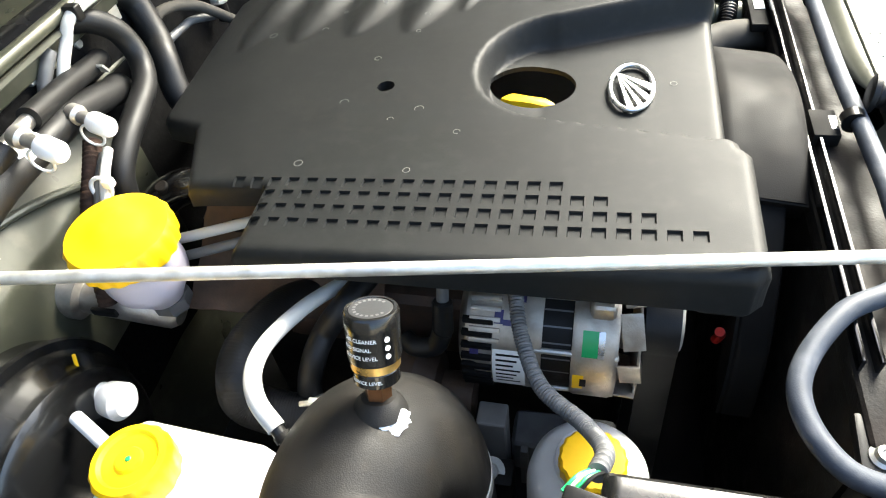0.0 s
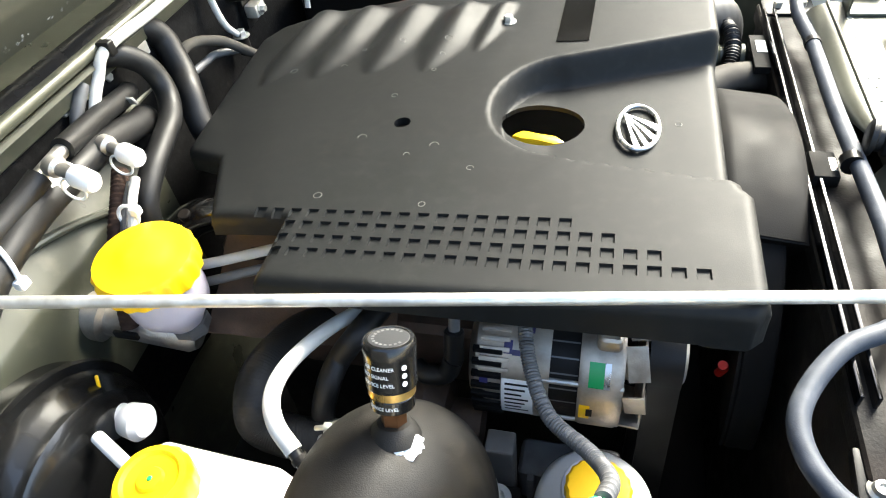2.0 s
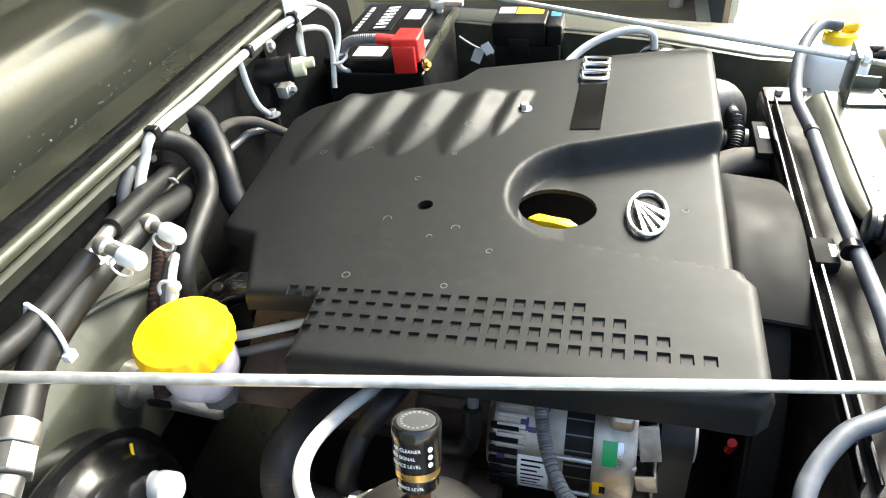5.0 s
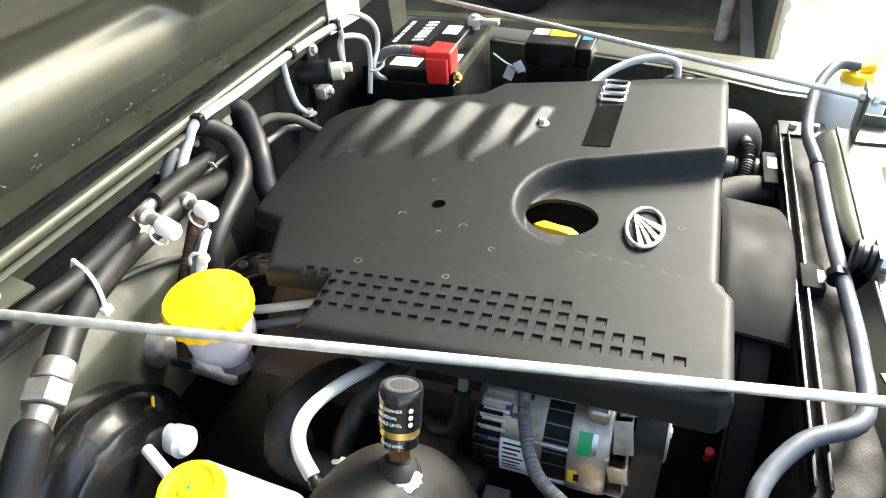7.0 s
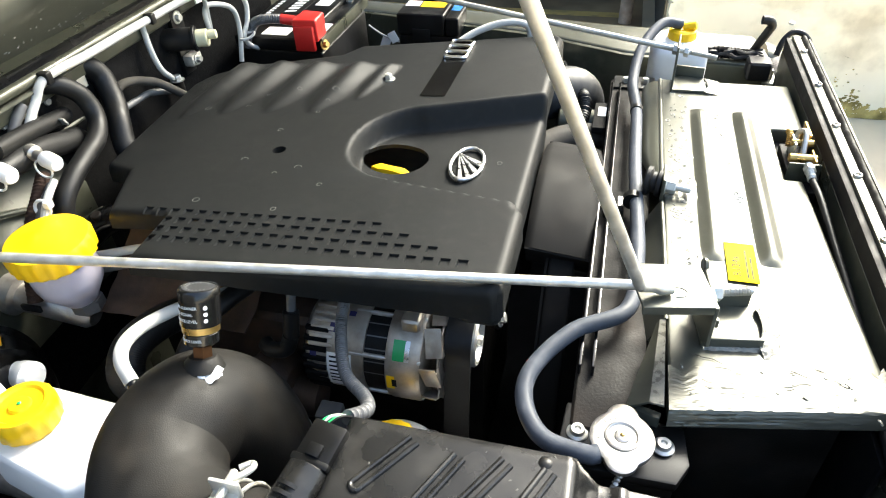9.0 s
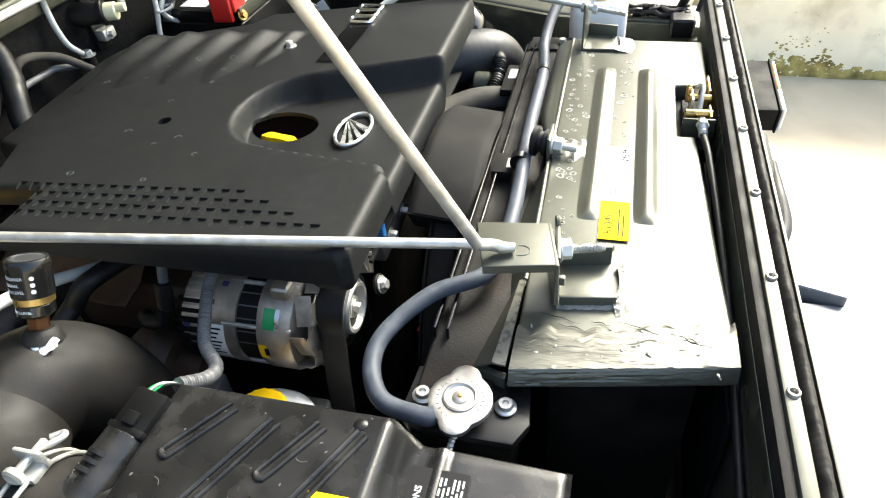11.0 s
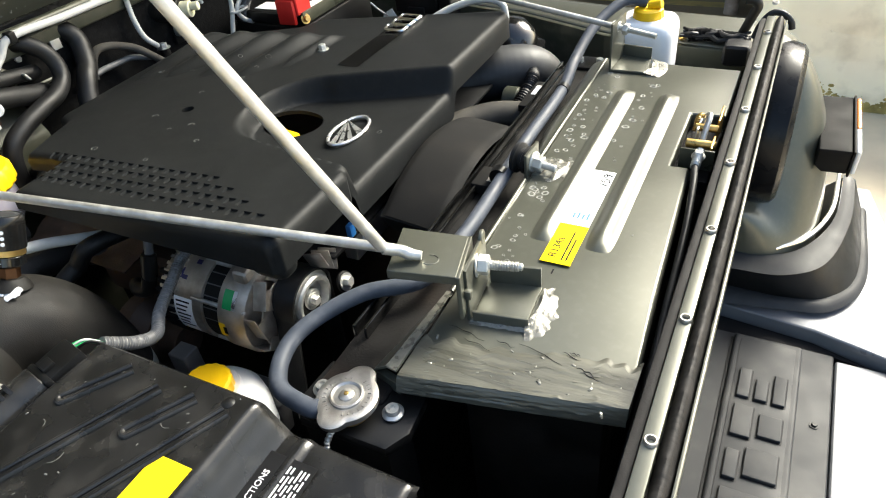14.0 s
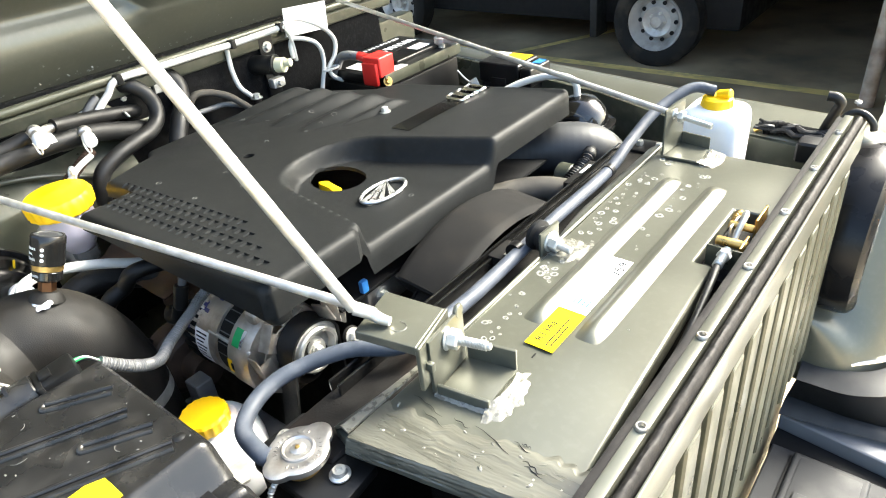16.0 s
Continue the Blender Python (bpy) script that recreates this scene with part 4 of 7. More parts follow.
def build_engine_block():
    t = thing("engine_block", (-0.2, 0.78, 0.36), "dark cast engine block under its cover", "engine")
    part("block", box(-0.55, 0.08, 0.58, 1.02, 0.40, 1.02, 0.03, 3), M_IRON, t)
    part("manifold", box(-0.42, -0.10, 0.50, 0.60, 0.86, 0.98, 0.025, 3), M_RUST, t, "brown exhaust manifold")
    part("heat_shield", sheet(lambda u, v: (-0.50 + 0.26 * u, 0.44 + 0.14 * v, 1.05 - 0.05 * math.cos(v * 2.2) + 0.008 * noise.noise((u * 5, v * 5, 2))), 16, 12, 0.003), M_RUST, t)
    part("turbo", lathe([(0, 0), (0.05, 0), (0.068, 0.02), (0.07, 0.05), (0.05, 0.075), (0.03, 0.08), (0.03, 0.12), (0, 0.12)], (-0.24, 0.42, 0.90), (-0.10, 0.42, 0.90), 28), M_RUST, t)
    cap = thing("oil_filler_cap", (-0.088, 0.755, 1.07), "yellow plastic oil filler cap inside the cover opening", "cap")
    part("disc", lathe([(0, 0), (0.026, 0), (0.028, 0.003), (0.028, 0.016), (0.024, 0.02), (0, 0.02)], (-0.090, 0.744, 1.072), (-0.090, 0.744, 2), 28), M_YELLOW, cap)
    part("grip", prism([(-0.128, 0.744), (-0.112, 0.758), (-0.09, 0.752), (-0.066, 0.748), (-0.050, 0.734), (-0.066, 0.728), (-0.09, 0.736), (-0.112, 0.738)], 1.088, 1.126, 0.005), M_YELLOW, cap)
    part("neck", rod((-0.094, 0.742, 1.02), (-0.094, 0.742, 1.093), 0.024), M_ALU, cap, "cast neck")


def build_alternator():
    t = thing("alternator", (-0.02, 0.47, 0.90), "bare aluminium alternator with cooling slots", "alternator")
    c = Vector((0, 0.482, 0.984))
    X = Vector((1, 0, 0))

    def at(x):
        return c + X * x
    rear = part("rear_housing", lathe([(0, 0), (0.055, 0), (0.070, 0.010), (0.075, 0.025), (0.076, 0.097), (0, 0.097)], at(-0.135), at(1), 48), M_CASTING, t)
    for k in range(9):
        a = radians(100 + 11 * k)
        p = at(-0.128) + Vector((0, 0.0755 * math.cos(a + 0.5), 0.0755 * math.sin(a + 0.5)))
        part("cooling_slot", box(p.x, p.x + 0.035, p.y - 0.0035, p.y + 0.0035, p.z - 0.0035, p.z + 0.0035, 0.001), M_INK_SHADE, rear)
    part("stator", lathe([(0, 0), (0.071, 0), (0.071, 0.045), (0, 0.045)], at(-0.045), at(1), 48), M_IRON, t, "dark laminated stator")
    part("front_housing", lathe([(0, 0), (0.076, 0), (0.078, 0.005), (0.078, 0.044), (0.074, 0.050), (0.03, 0.053), (0, 0.053)], at(-0.005), at(1), 48), M_CASTING, t)
    for a in (100, 150, 215, 300):
        q = Vector((0, 0.073 * math.cos(radians(a)), 0.073 * math.sin(radians(a))))
        part("through_bolt", rod(at(-0.06) + q, at(0.046) + q, 0.0035, seg=10), M_ZINC, t)
    part("lug", box(0.012, 0.04, 0.445, 0.475, 1.045, 1.072, 0.008, 3), M_CASTING, t)
    for k in range(6):
        a = radians(100 + 9 * k)
        m = Matrix.Translation(at(0)) @ Matrix.Rotation(a - math.pi / 2, 4, "X")
        part("fin", move(box(-0.120, -0.085, -0.0028, 0.0028, 0.068, 0.0790, 0.001), m), M_CASTING, rear)
    part("fan_disc", rod(at(0.066), at(0.069), 0.062, seg=40), M_CASTING, t)
    for k in range(8):
        m = Matrix.Translation(at(0.060)) @ Matrix.Rotation(2 * math.pi * k / 8 + 0.62, 4, "X") @ Matrix.Translation((0, 0, 0.066)) @ Matrix.Rotation(0.34, 4, "X") @ Matrix.Rotation(0.16, 4, "Z")
        part("fan_blade", move(join(box(-0.013, 0.011, -0.0215, 0.0215, -0.0012, 0.0012, 0.0007), box(0.0085, 0.011, -0.0215, 0.010, -0.022, 0.0010, 0.0007)), m), M_CASTING, t)
    part("pulley", lathe([(0, 0), (0.036, 0), (0.036, 0.004), (0.031, 0.008), (0.031, 0.024), (0.036, 0.028), (0.036, 0.03), (0.012, 0.034), (0, 0.034)], at(0.074), at(1), 36), M_IRON, t)
    # the labels lie on the curved housing
    def lab(a0, a1, x0, x1, r):
        return sheet(lambda u, v: at(x0 + (x1 - x0) * v) + Vector((0, r * math.cos(radians(a0 + (a1 - a0) * u)), r * math.sin(radians(a0 + (a1 - a0) * u)))), 14, 2)
    part("green_label", lab(128, 150, 0.006, 0.023, 0.0786), M_GREEN, t, "green printed label")
    part("silver_label", lab(128, 150, 0.0232, 0.030, 0.0786), M_SATIN, t, "silver edge of the green label")
    part("yellow_label", lab(168, 186, -0.002, 0.010, 0.0786), M_YELLOW, t, "yellow label")
    part("ink_mark", lab(172, 182, 0.006, 0.013, 0.0788), M_INK_SHADE, t)
    for a0, a1, x0, x1 in ((118, 130, -0.092, -0.082), (126, 131, -0.082, -0.072), (104, 110, -0.068, -0.058), (152, 162, -0.118, -0.108), (160, 165, -0.122, -0.100)):
        part("ink_mark", lab(a0, a1, x0, x1, 0.0766), M_PEN, t, "blue pen mark")
    for k in range(5):
        part("lamination", lab(112 + 15 * k, 113.6 + 15 * k, -0.040, -0.006, 0.0716), M_CONDUIT, t)
    part("white_label", lab(152, 200, -0.092, -0.055, 0.0768), M_PAPER, t, "white paper label")
    codes = [lab(156 + 5.5 * i, 158.2 + 5.5 * i, -0.088, -0.060 - 0.004 * (i % 3), 0.0771) for i in range(7)]
    part("printed_bars", join(*codes), M_INK_SHADE, t)
    u = thing("pump_bracket", (-0.09, 0.385, 0.78), "dark cast pump bracket under the alternator", "bracket")
    part("upright", box(-0.110, -0.074, 0.370, 0.402, 0.70, 0.925, 0.004, 3), M_CONDUIT, u)
    part("arm", box(-0.074, 0.060, 0.395, 0.450, 0.76, 0.835, 0.012, 3), M_CONDUIT, u)
    part("rib", box(-0.060, -0.050, 0.385, 0.396, 0.74, 0.835, 0.003), M_CONDUIT, u)
    part("nut", bolt((-0.092, 0.352, 0.842), 0.011, 0.012, (0, -0.5, 0.85)), M_ZINC, u)
    part("foot", box(-0.118, -0.064, 0.335, 0.372, 0.70, 0.842, 0.005), M_IRON, u)
    b = thing("drive_belt", (0.10, 0.5, 0.80), "black ribbed drive belt over its pulleys", "belt")
    def belt(u, v):
        a = 2 * math.pi * u
        cy, cz, r = (0.495, 1.003, 0.050) if math.sin(a - 0.25) > 0 else (0.45, 0.58, 0.085)
        return (0.072 + 0.038 * v, cy + r * math.cos(a), cz + r * math.sin(a))
    part("band", sheet(belt, 64, 2, 0.004), M_RUBBER, b)
    p = thing("idler_pulley", (0.11, 0.49, 0.95), "steel idler pulley with centre bolt", "pulley")
    q = Vector((0.088, 0.495, 1.003))
    part("wheel", lathe([(0.0, 0.0), (0.046, 0), (0.046, 0.018), (0.040, 0.019), (0.040, 0.024), (0.037, 0.027), (0.032, 0.027), (0.028, 0.015), (0.018, 0.013), (0.016, 0.022), (0, 0.022)], q, q + X, 40), M_ZINC, p)
    part("centre_bolt", bolt(q + X * 0.022, 0.008, 0.009, X, 1.5), M_ZINC, p)


# ---- stays and brackets ----
def build_stays():
    t = thing("bonnet_stay", (0.34, 0.45, 1.11), "zinc plated stay rod bolted across the engine bay", "rod", "bonnet stay rods")
    a, b = Vector((0.352, 0.459, 1.183)), Vector((-0.66, 0.25, 1.25))
    part("shaft", rod(a, b, 0.0062, seg=20), M_ZINC, t)
    part("stop_bracket", prism([(-0.70, 0.22), (-0.645, 0.235), (-0.635, 0.30), (-0.69, 0.31)], 1.250, 1.255, 0.001), M_OLIVE, t, "olive bracket")
    part("nut", bolt((-0.672, 0.262, 1.2555), 0.011, 0.012), M_ZINC, t)
    f = thing("bonnet_stay", (0.38, 1.18, 1.11), "zinc plated stay rod with a threaded end", "rod", "bonnet stay rods")
    a, b = Vector((0.384, 1.182, 1.183)), Vector((-0.66, 1.35, 1.296))
    d = (a - b).normalized()
    part("shaft", rod(a + d * 0.02, b, 0.0055, seg=20), M_ZINC, f)
    part("thread", tube([a + d * 0.02, a + d * 0.045, a + d * 0.07], 0.0042, 14, 10, ridge=0.0012, pitch=0.0018), M_ZINC, f)
    part("nut", rod(a - d * 0.016, a - d * 0.002, 0.011, seg=6), M_ZINC, f)
    part("nut", rod(a + d * 0.006, a + d * 0.016, 0.011, seg=6), M_ZINC, f)
    p = thing("prop_rod", (0.34, 0.44, 1.19), "grey steel prop rod hooked into its bracket, holding the bonnet", "rod")
    pts = [(0.352, 0.436, 1.1985), (0.340, 0.432, 1.2005), (0.330, 0.429, 1.205), (0.3145, 0.4180, 1.2130), (-0.063, 0.1115, 2.262)]
    part("shaft", tube(pts[:4], 0.0070, 16, 8, taper=lambda q: 0.75 + 0.25 * min(1.0, q * 3)), M_ZINC, p)
    part("leg", rod(pts[3], pts[4], 0.0070, seg=20), M_ZINC, p)
    # near bracket
    k = thing("stay_bracket", (0.40, 0.47, 1.108), "olive painted steel stay bracket welded on the cross panel", "bracket", "stay brackets")
    part("plate", prism([(0.300, 0.484), (0.383, 0.494), (0.400, 0.422), (0.321, 0.407)], 1.187, 1.1915, 0.0018, 3), M_OLIVE, k)
    part("front_lip", prism([(0.321, 0.407), (0.400, 0.422), (0.3997, 0.4245), (0.3207, 0.4095)], 1.180, 1.190, 0.001), M_OLIVE, k)
    part("slot_edge", tube([(0.359 + 0.0105 * math.cos(a), 0.440 + 0.0085 * math.sin(a), 1.1918) for a in [-1.9 + 0.35 * q for q in range(12)]], 0.0007, 6, 3), M_PUTTY_GLARE, k)
    part("flange", prism([(0.381, 0.496), (0.386, 0.497), (0.404, 0.423), (0.399, 0.421)], 1.128, 1.1905, 0.0018, 3), M_OLIVE, k)
    part("tab", join(prism([(0.3985, 0.440), (0.4035, 0.440), (0.3955, 0.512), (0.3905, 0.512)], 1.110, 1.186, 0.0016), rod((0.3905, 0.505, 1.184), (0.396, 0.506, 1.184), 0.0095)), M_OLIVE, k)
    ch = join(prism([(0.404, 0.446), (0.466, 0.455), (0.462, 0.522), (0.400, 0.510)], 1.1095, 1.1125, 0.001),
              prism([(0.405, 0.441), (0.470, 0.451), (0.4695, 0.456), (0.4045, 0.446)], 1.108, 1.124, 0.0018, 3),
              prism([(0.399, 0.509), (0.461, 0.522), (0.460, 0.527), (0.398, 0.514)], 1.108, 1.140, 0.0018, 3))
    part("channel", ch, M_OLIVE, k)
    part("stud", join(tube([(0.400, 0.478, 1.166), (0.422, 0.483, 1.166), (0.446, 0.489, 1.166)], 0.0048, 14, 10, ridge=0.0014, pitch=0.0018), rod((0.444, 0.4885, 1.166), (0.451, 0.490, 1.166), 0.0046)), M_ZINC, k, "zinc threaded stud")
    part("nut", rod((0.400, 0.478, 1.166), (0.413, 0.481, 1.166), 0.0125, seg=6), M_ZINC, k)
    part("washer", rod((0.397, 0.477, 1.166), (0.400, 0.478, 1.166), 0.0155, seg=24), M_ZINC, k)
    part("tack", box(0.400, 0.410, 0.433, 0.440, 1.150, 1.162, 0.002), M_OLIVE, k)

    # brushed sealer with the glare on it put into its pale colour
    def swipe(u, v):
        a = -1.25 + 2.35 * u
        r = 0.012 + (0.020 + 0.007 * math.sin(3 * u + 1) + 0.009 * noise.noise((u * 11, 3, 1))) * v
        n = 0.0006 * noise.noise((r * 300, u * 5.0, 1)) + 0.0009 * noise.noise((r * 240, u * 14, 2))
        return (0.461 + r * math.cos(a) * 0.9, 0.487 + (r + 0.020) * math.sin(a), 1.1092 + 0.007 * (1 - v) ** 1.5 + n * (1 - v * v) - 0.0016 * v ** 6)
    part("sealer_swipe", sheet(swipe, 60, 40), M_PUTTY_GLARE, k, "brushed sealer, paled for the glare on it")
    part("sealer_swipe", sheet(lambda u, v: (0.402 + 0.070 * u, 0.443 + 0.010 * u - 0.007 * v - 0.003 * v * noise.noise((u * 9, 2, 0)), 1.112 - 0.0035 * v + 0.0012 * noise.noise((u * 20, v * 6, 3))), 40, 8), M_PUTTY_GLARE, k, "brushed sealer, paled for the glare on it")
    # far bracket
    k = thing("stay_bracket", (0.40, 1.19, 1.108), "olive painted steel stay bracket welded on the cross panel", "bracket", "stay brackets")
    part("plate", prism([(0.374, 1.15), (0.378, 1.15), (0.384, 1.225), (0.380, 1.225)], 1.108, 1.200, 0.0012), M_OLIVE, k)
    part("foot", prism([(0.378, 1.150), (0.445, 1.152), (0.440, 1.215), (0.384, 1.225)], 1.1085, 1.114, 0.0012), M_OLIVE, k)
    part("cheek", prism([(0.382, 1.221), (0.440, 1.212), (0.440, 1.216), (0.382, 1.225)], 1.110, 1.136, 0.0012), M_OLIVE, k)
    part("sealer_swipe", sheet(lambda u, v: (0.440 + 0.030 * v + 0.008 * math.sin(3 * u), 1.148 + 0.066 * u, 1.1092 + 0.005 * (1 - v) ** 1.5 + 0.0014 * noise.noise((v * 12, u * 4, 1)) * (1 - v) - 0.0016 * v ** 6), 40, 24), M_PUTTY_GLARE, k, "brushed sealer, paled for the glare on it")


# ---- radiator end ----
def build_radiator():
    t = thing("radiator", (0.30, 0.8, 0.34), "black radiator with header tank and fixing clips", "radiator")
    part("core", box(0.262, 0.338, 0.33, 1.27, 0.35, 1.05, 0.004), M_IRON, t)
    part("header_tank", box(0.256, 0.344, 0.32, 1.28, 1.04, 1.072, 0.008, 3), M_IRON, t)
    for x in (0.258, 0.274):
        part("edge_strip", box(x, x + 0.004, 0.40, 1.22, 1.072, 1.090, 0.001), M_GLOSS, t, "glossy black edge strip")
    part("mount_plate", prism([(0.245, 0.290), (0.262, 0.272), (0.375, 0.272), (0.390, 0.300), (0.385, 0.350), (0.25, 0.36)], 1.050, 1.066, 0.004), M_PLASTIC, t)
    part("mount_foot", box(0.262, 0.375, 0.275, 0.325, 0.36, 1.052, 0.006), M_PLASTIC, t)
    for p in ((0.266, 0.317, 1.066), (0.361, 0.316, 1.068)):
        part("mount_bolt", lathe([(0, 0), (0.0125, 0), (0.0125, 0.002), (0.009, 0.004), (0.0075, 0.009), (0.004, 0.009), (0.003, 0.006), (0, 0.006)], p, (p[0], p[1], 2), 24), M_ZINC, t)
    for p in ((0.288, 1.253, 1.072), (0.329, 1.255, 1.072)):
        part("mount_bolt", bolt(p, 0.008, 0.016, washer=1.5), M_ZINC, t)
    part("far_mount", box(0.262, 0.35, 1.225, 1.285, 1.066, 1.078, 0.004), M_PLASTIC, t)
    part("clip", box(0.268, 0.300, 0.735, 0.790, 1.074, 1.0925, 0.003), M_SHROUD, t, "dark steel clip")
    part("clip_window", box(0.290, 0.2985, 0.748, 0.775, 1.0926, 1.0932, 0.0002, 1), M_ALU, t)
    c = thing("pressure_cap", (0.314, 0.302, 1.066), "bare metal radiator cap with two ears", "cap")
    part("neck", lathe([(0.02, 0), (0.022, 0.0), (0.022, 0.018), (0.026, 0.02), (0.026, 0.023), (0.02, 0.023)], (0.314, 0.302, 1.06), (0.314, 0.302, 2), 28), M_BRASS, c)

    def wave(a, h):
        e = abs(math.sin(a))
        return 1.12 + 0.34 * max(0.0, e - 0.86) / 0.14 * (1.0 if h > 0.002 else 0.9)
    prof = [(0, 0.0), (0.030, 0.0), (0.0315, 0.002), (0.0315, 0.009), (0.0295, 0.0105), (0.024, 0.0108), (0, 0.0108)]
    crown = [(0, 0.0106), (0.0200, 0.0106), (0.0192, 0.0128), (0.0172, 0.0134), (0.0155, 0.0120), (0.0145, 0.0100), (0.0095, 0.0100), (0.0085, 0.0125), (0.0065, 0.0138), (0, 0.0140)]
    part("crown", lathe(crown, (0.314, 0.302, 1.083), (0.314, 0.302, 2), 48), M_ALU, c)
    part("disc", lathe(prof, (0.314, 0.302, 1.083), (0.314, 0.302, 2), 72, wave), M_ALU, c)
    part("rivet", lathe([(0, 0), (0.003, 0), (0.002, 0.002), (0, 0.0025)], (0.314, 0.302, 1.0968), (0.314, 0.302, 2), 12), M_BRASS, c)
    for i in range(26):
        a = 2 * math.pi * i / 26
        if abs(math.sin(a)) < 0.95:
            m = Matrix.Translation((0.314 + 0.0255 * math.cos(a), 0.302 + 0.0255 * math.sin(a), 1.0942)) @ Matrix.Rotation(a, 4, "Z")
            part("stamped_bar", move(box(-0.0018, 0.0018, -0.0009, 0.0009, -0.0004, 0.0004, 0), m), M_ALU, c)
    part("chain", tube([(0.316, 0.266, 1.08), (0.310, 0.256, 1.06), (0.318, 0.250, 1.045), (0.328, 0.255, 1.03)], 0.002, 8, 8, ridge=0.0022, pitch=0.005), M_ZINC, c, "small chain")
    s = thing("fan_shroud", (0.2, 0.75, 0.4), "matt black plastic fan shroud", "fan shroud")

    def arch(x0, x1, r, a0, a1, drop=0.0, nu=14, nv=48, thick=0.004):
        def fn(u, v):
            a = radians(a0 + (a1 - a0) * v)
            e = 0.007 * max(0.0, 1 - u / 0.12) ** 2 + 0.007 * max(0.0, (u - 0.88) / 0.12) ** 2
            return (x0 + (x1 - x0) * u, 0.805 + (r - e) * math.cos(a), 0.785 + (r - e) * math.sin(a) - drop * u)
        return sheet(fn, nu, nv, thick)
    part("hood", arch(0.155, 0.260, 0.335, 62, 120, 0.012), M_SHROUD, s)
    part("barrel", arch(0.193, 0.236, 0.312, 4, 176), M_SHROUD, s, "lower ring of the shroud")
    for a in (62, 120):
        ca, sa = math.cos(radians(a)), math.sin(radians(a))
        part("hood_end", sheet(lambda u, v: (0.157 + 0.101 * u, 0.805 + (0.333 - 0.05 * v) * ca, 0.785 + (0.333 - 0.05 * v) * sa - 0.012 * u), 8, 4, 0.003), M_SHROUD, s)

    def back(u, v):
        a = radians(176 - 172 * v)
        r = 0.311 * (1 - 0.22 * u)
        return (0.1935 + 0.006 * u, 0.805 + r * math.cos(a), 0.785 + r * math.sin(a))
    part("rim", sheet(back, 10, 48, 0.004), M_SHROUD, s)
    part("sticker", box(0.238, 0.2545, 1.088, 1.128, 1.0745, 1.0755, 0.0003, 1), M_PAPER, s, "white sticker")
    part("sticker_plate", box(0.230, 0.2555, 1.04, 1.15, 1.060, 1.0740, 0.002), M_SHROUD, s)
    h = thing("overflow_hose", (0.3, 0.8, 1.08), "blue grey rubber overflow hose clipped along the radiator", "hose")
    pts = [(0.290, 0.281, 1.085), (0.277, 0.277, 1.085), (0.228, 0.289, 1.085), (0.201, 0.335, 1.086), (0.205, 0.385, 1.09), (0.248, 0.447, 1.10), (0.312, 0.495, 1.104), (0.322, 0.60, 1.104),
           (0.320, 0.70, 1.104), (0.313, 0.867, 1.104), (0.311, 1.063, 1.105), (0.300, 1.17, 1.115), (0.312, 1.27, 1.150), (0.350, 1.345, 1.176), (0.392, 1.365, 1.170)]
    part("hose", tube(pts, 0.0108, 18, 8), M_GREYHOSE, h)
    part("clip", tube([(0.311, 1.058, 1.105), (0.311, 1.070, 1.105)], 0.0125, 16, 2), M_PLASTIC, h, "black clip")
    part("clip", tube([(0.311, 0.745, 1.104), (0.311, 0.760, 1.104)], 0.0145, 16, 2), M_PLASTIC, h, "black clip")
    g = thing("panel_bolt", (0.36, 0.776, 1.11), "zinc bolt and rubber grommet joining the cross panel", "bolt")
    part("shank", rod((0.334, 0.781, 1.124), (0.398, 0.767, 1.122), 0.0055), M_ZINC, g)
    part("nut", rod((0.362, 0.775, 1.1232), (0.376, 0.772, 1.1228), 0.0125, seg=6), M_ZINC, g, "zinc nut")
    part("washer", rod((0.358, 0.7758, 1.1233), (0.362, 0.775, 1.1232), 0.0165, seg=28), M_ZINC, g)
    part("grommet", lathe([(0, 0), (0.018, 0), (0.024, 0.003), (0.024, 0.009), (0.017, 0.012), (0.017, 0.018), (0.022, 0.021), (0.022, 0.027), (0.016, 0.029), (0, 0.029)], (0.327, 0.7825, 1.1242), (0.36, 0.7755, 1.1232), 32), M_RUBBER, g, "black grommet")
    part("ear", prism([(0.352, 0.752), (0.357, 0.751), (0.359, 0.800), (0.354, 0.801)], 1.106, 1.146, 0.0015), M_OLIVE, g, "olive bolt ear")
    part("sealer", sheet(lambda u, v: (0.360 + 0.050 * u + 0.010 * v * noise.noise((u * 7, v * 5, 3)), 0.762 + 0.055 * v + 0.012 * noise.noise((u * 5, 1, 2)), 1.1085 + 0.0055 * math.sin(math.pi * u) * math.sin(math.pi * v) + 0.0022 * noise.noise((u * 14, v * 11, 8)) * math.sin(math.pi * u) * math.sin(math.pi * v)), 30, 24), M_PUTTY_GLARE, g, "lumpy pale sealer")
    b = thing("expansion_bottle", (0.394, 1.36, 0.9), "milky white coolant bottle with yellow cap", "bottle")
    part("body", box(0.335, 0.458, 1.31, 1.43, 0.92, 1.140, 0.035, 5), M_WHITE, b)
    cap = part("cap", lathe([(0, 0), (0.030, 0), (0.031, 0.004), (0.029, 0.018), (0.024, 0.022), (0, 0.022)], (0.398, 1.366, 1.138), (0.398, 1.366, 2), 30, lambda a, h_: 1 + 0.03 * math.cos(14 * a)), M_YELLOW, b, "yellow plastic cap")
    part("spout", rod((0.398, 1.366, 1.163), (0.425, 1.360, 1.170), 0.009), M_YELLOW, cap)


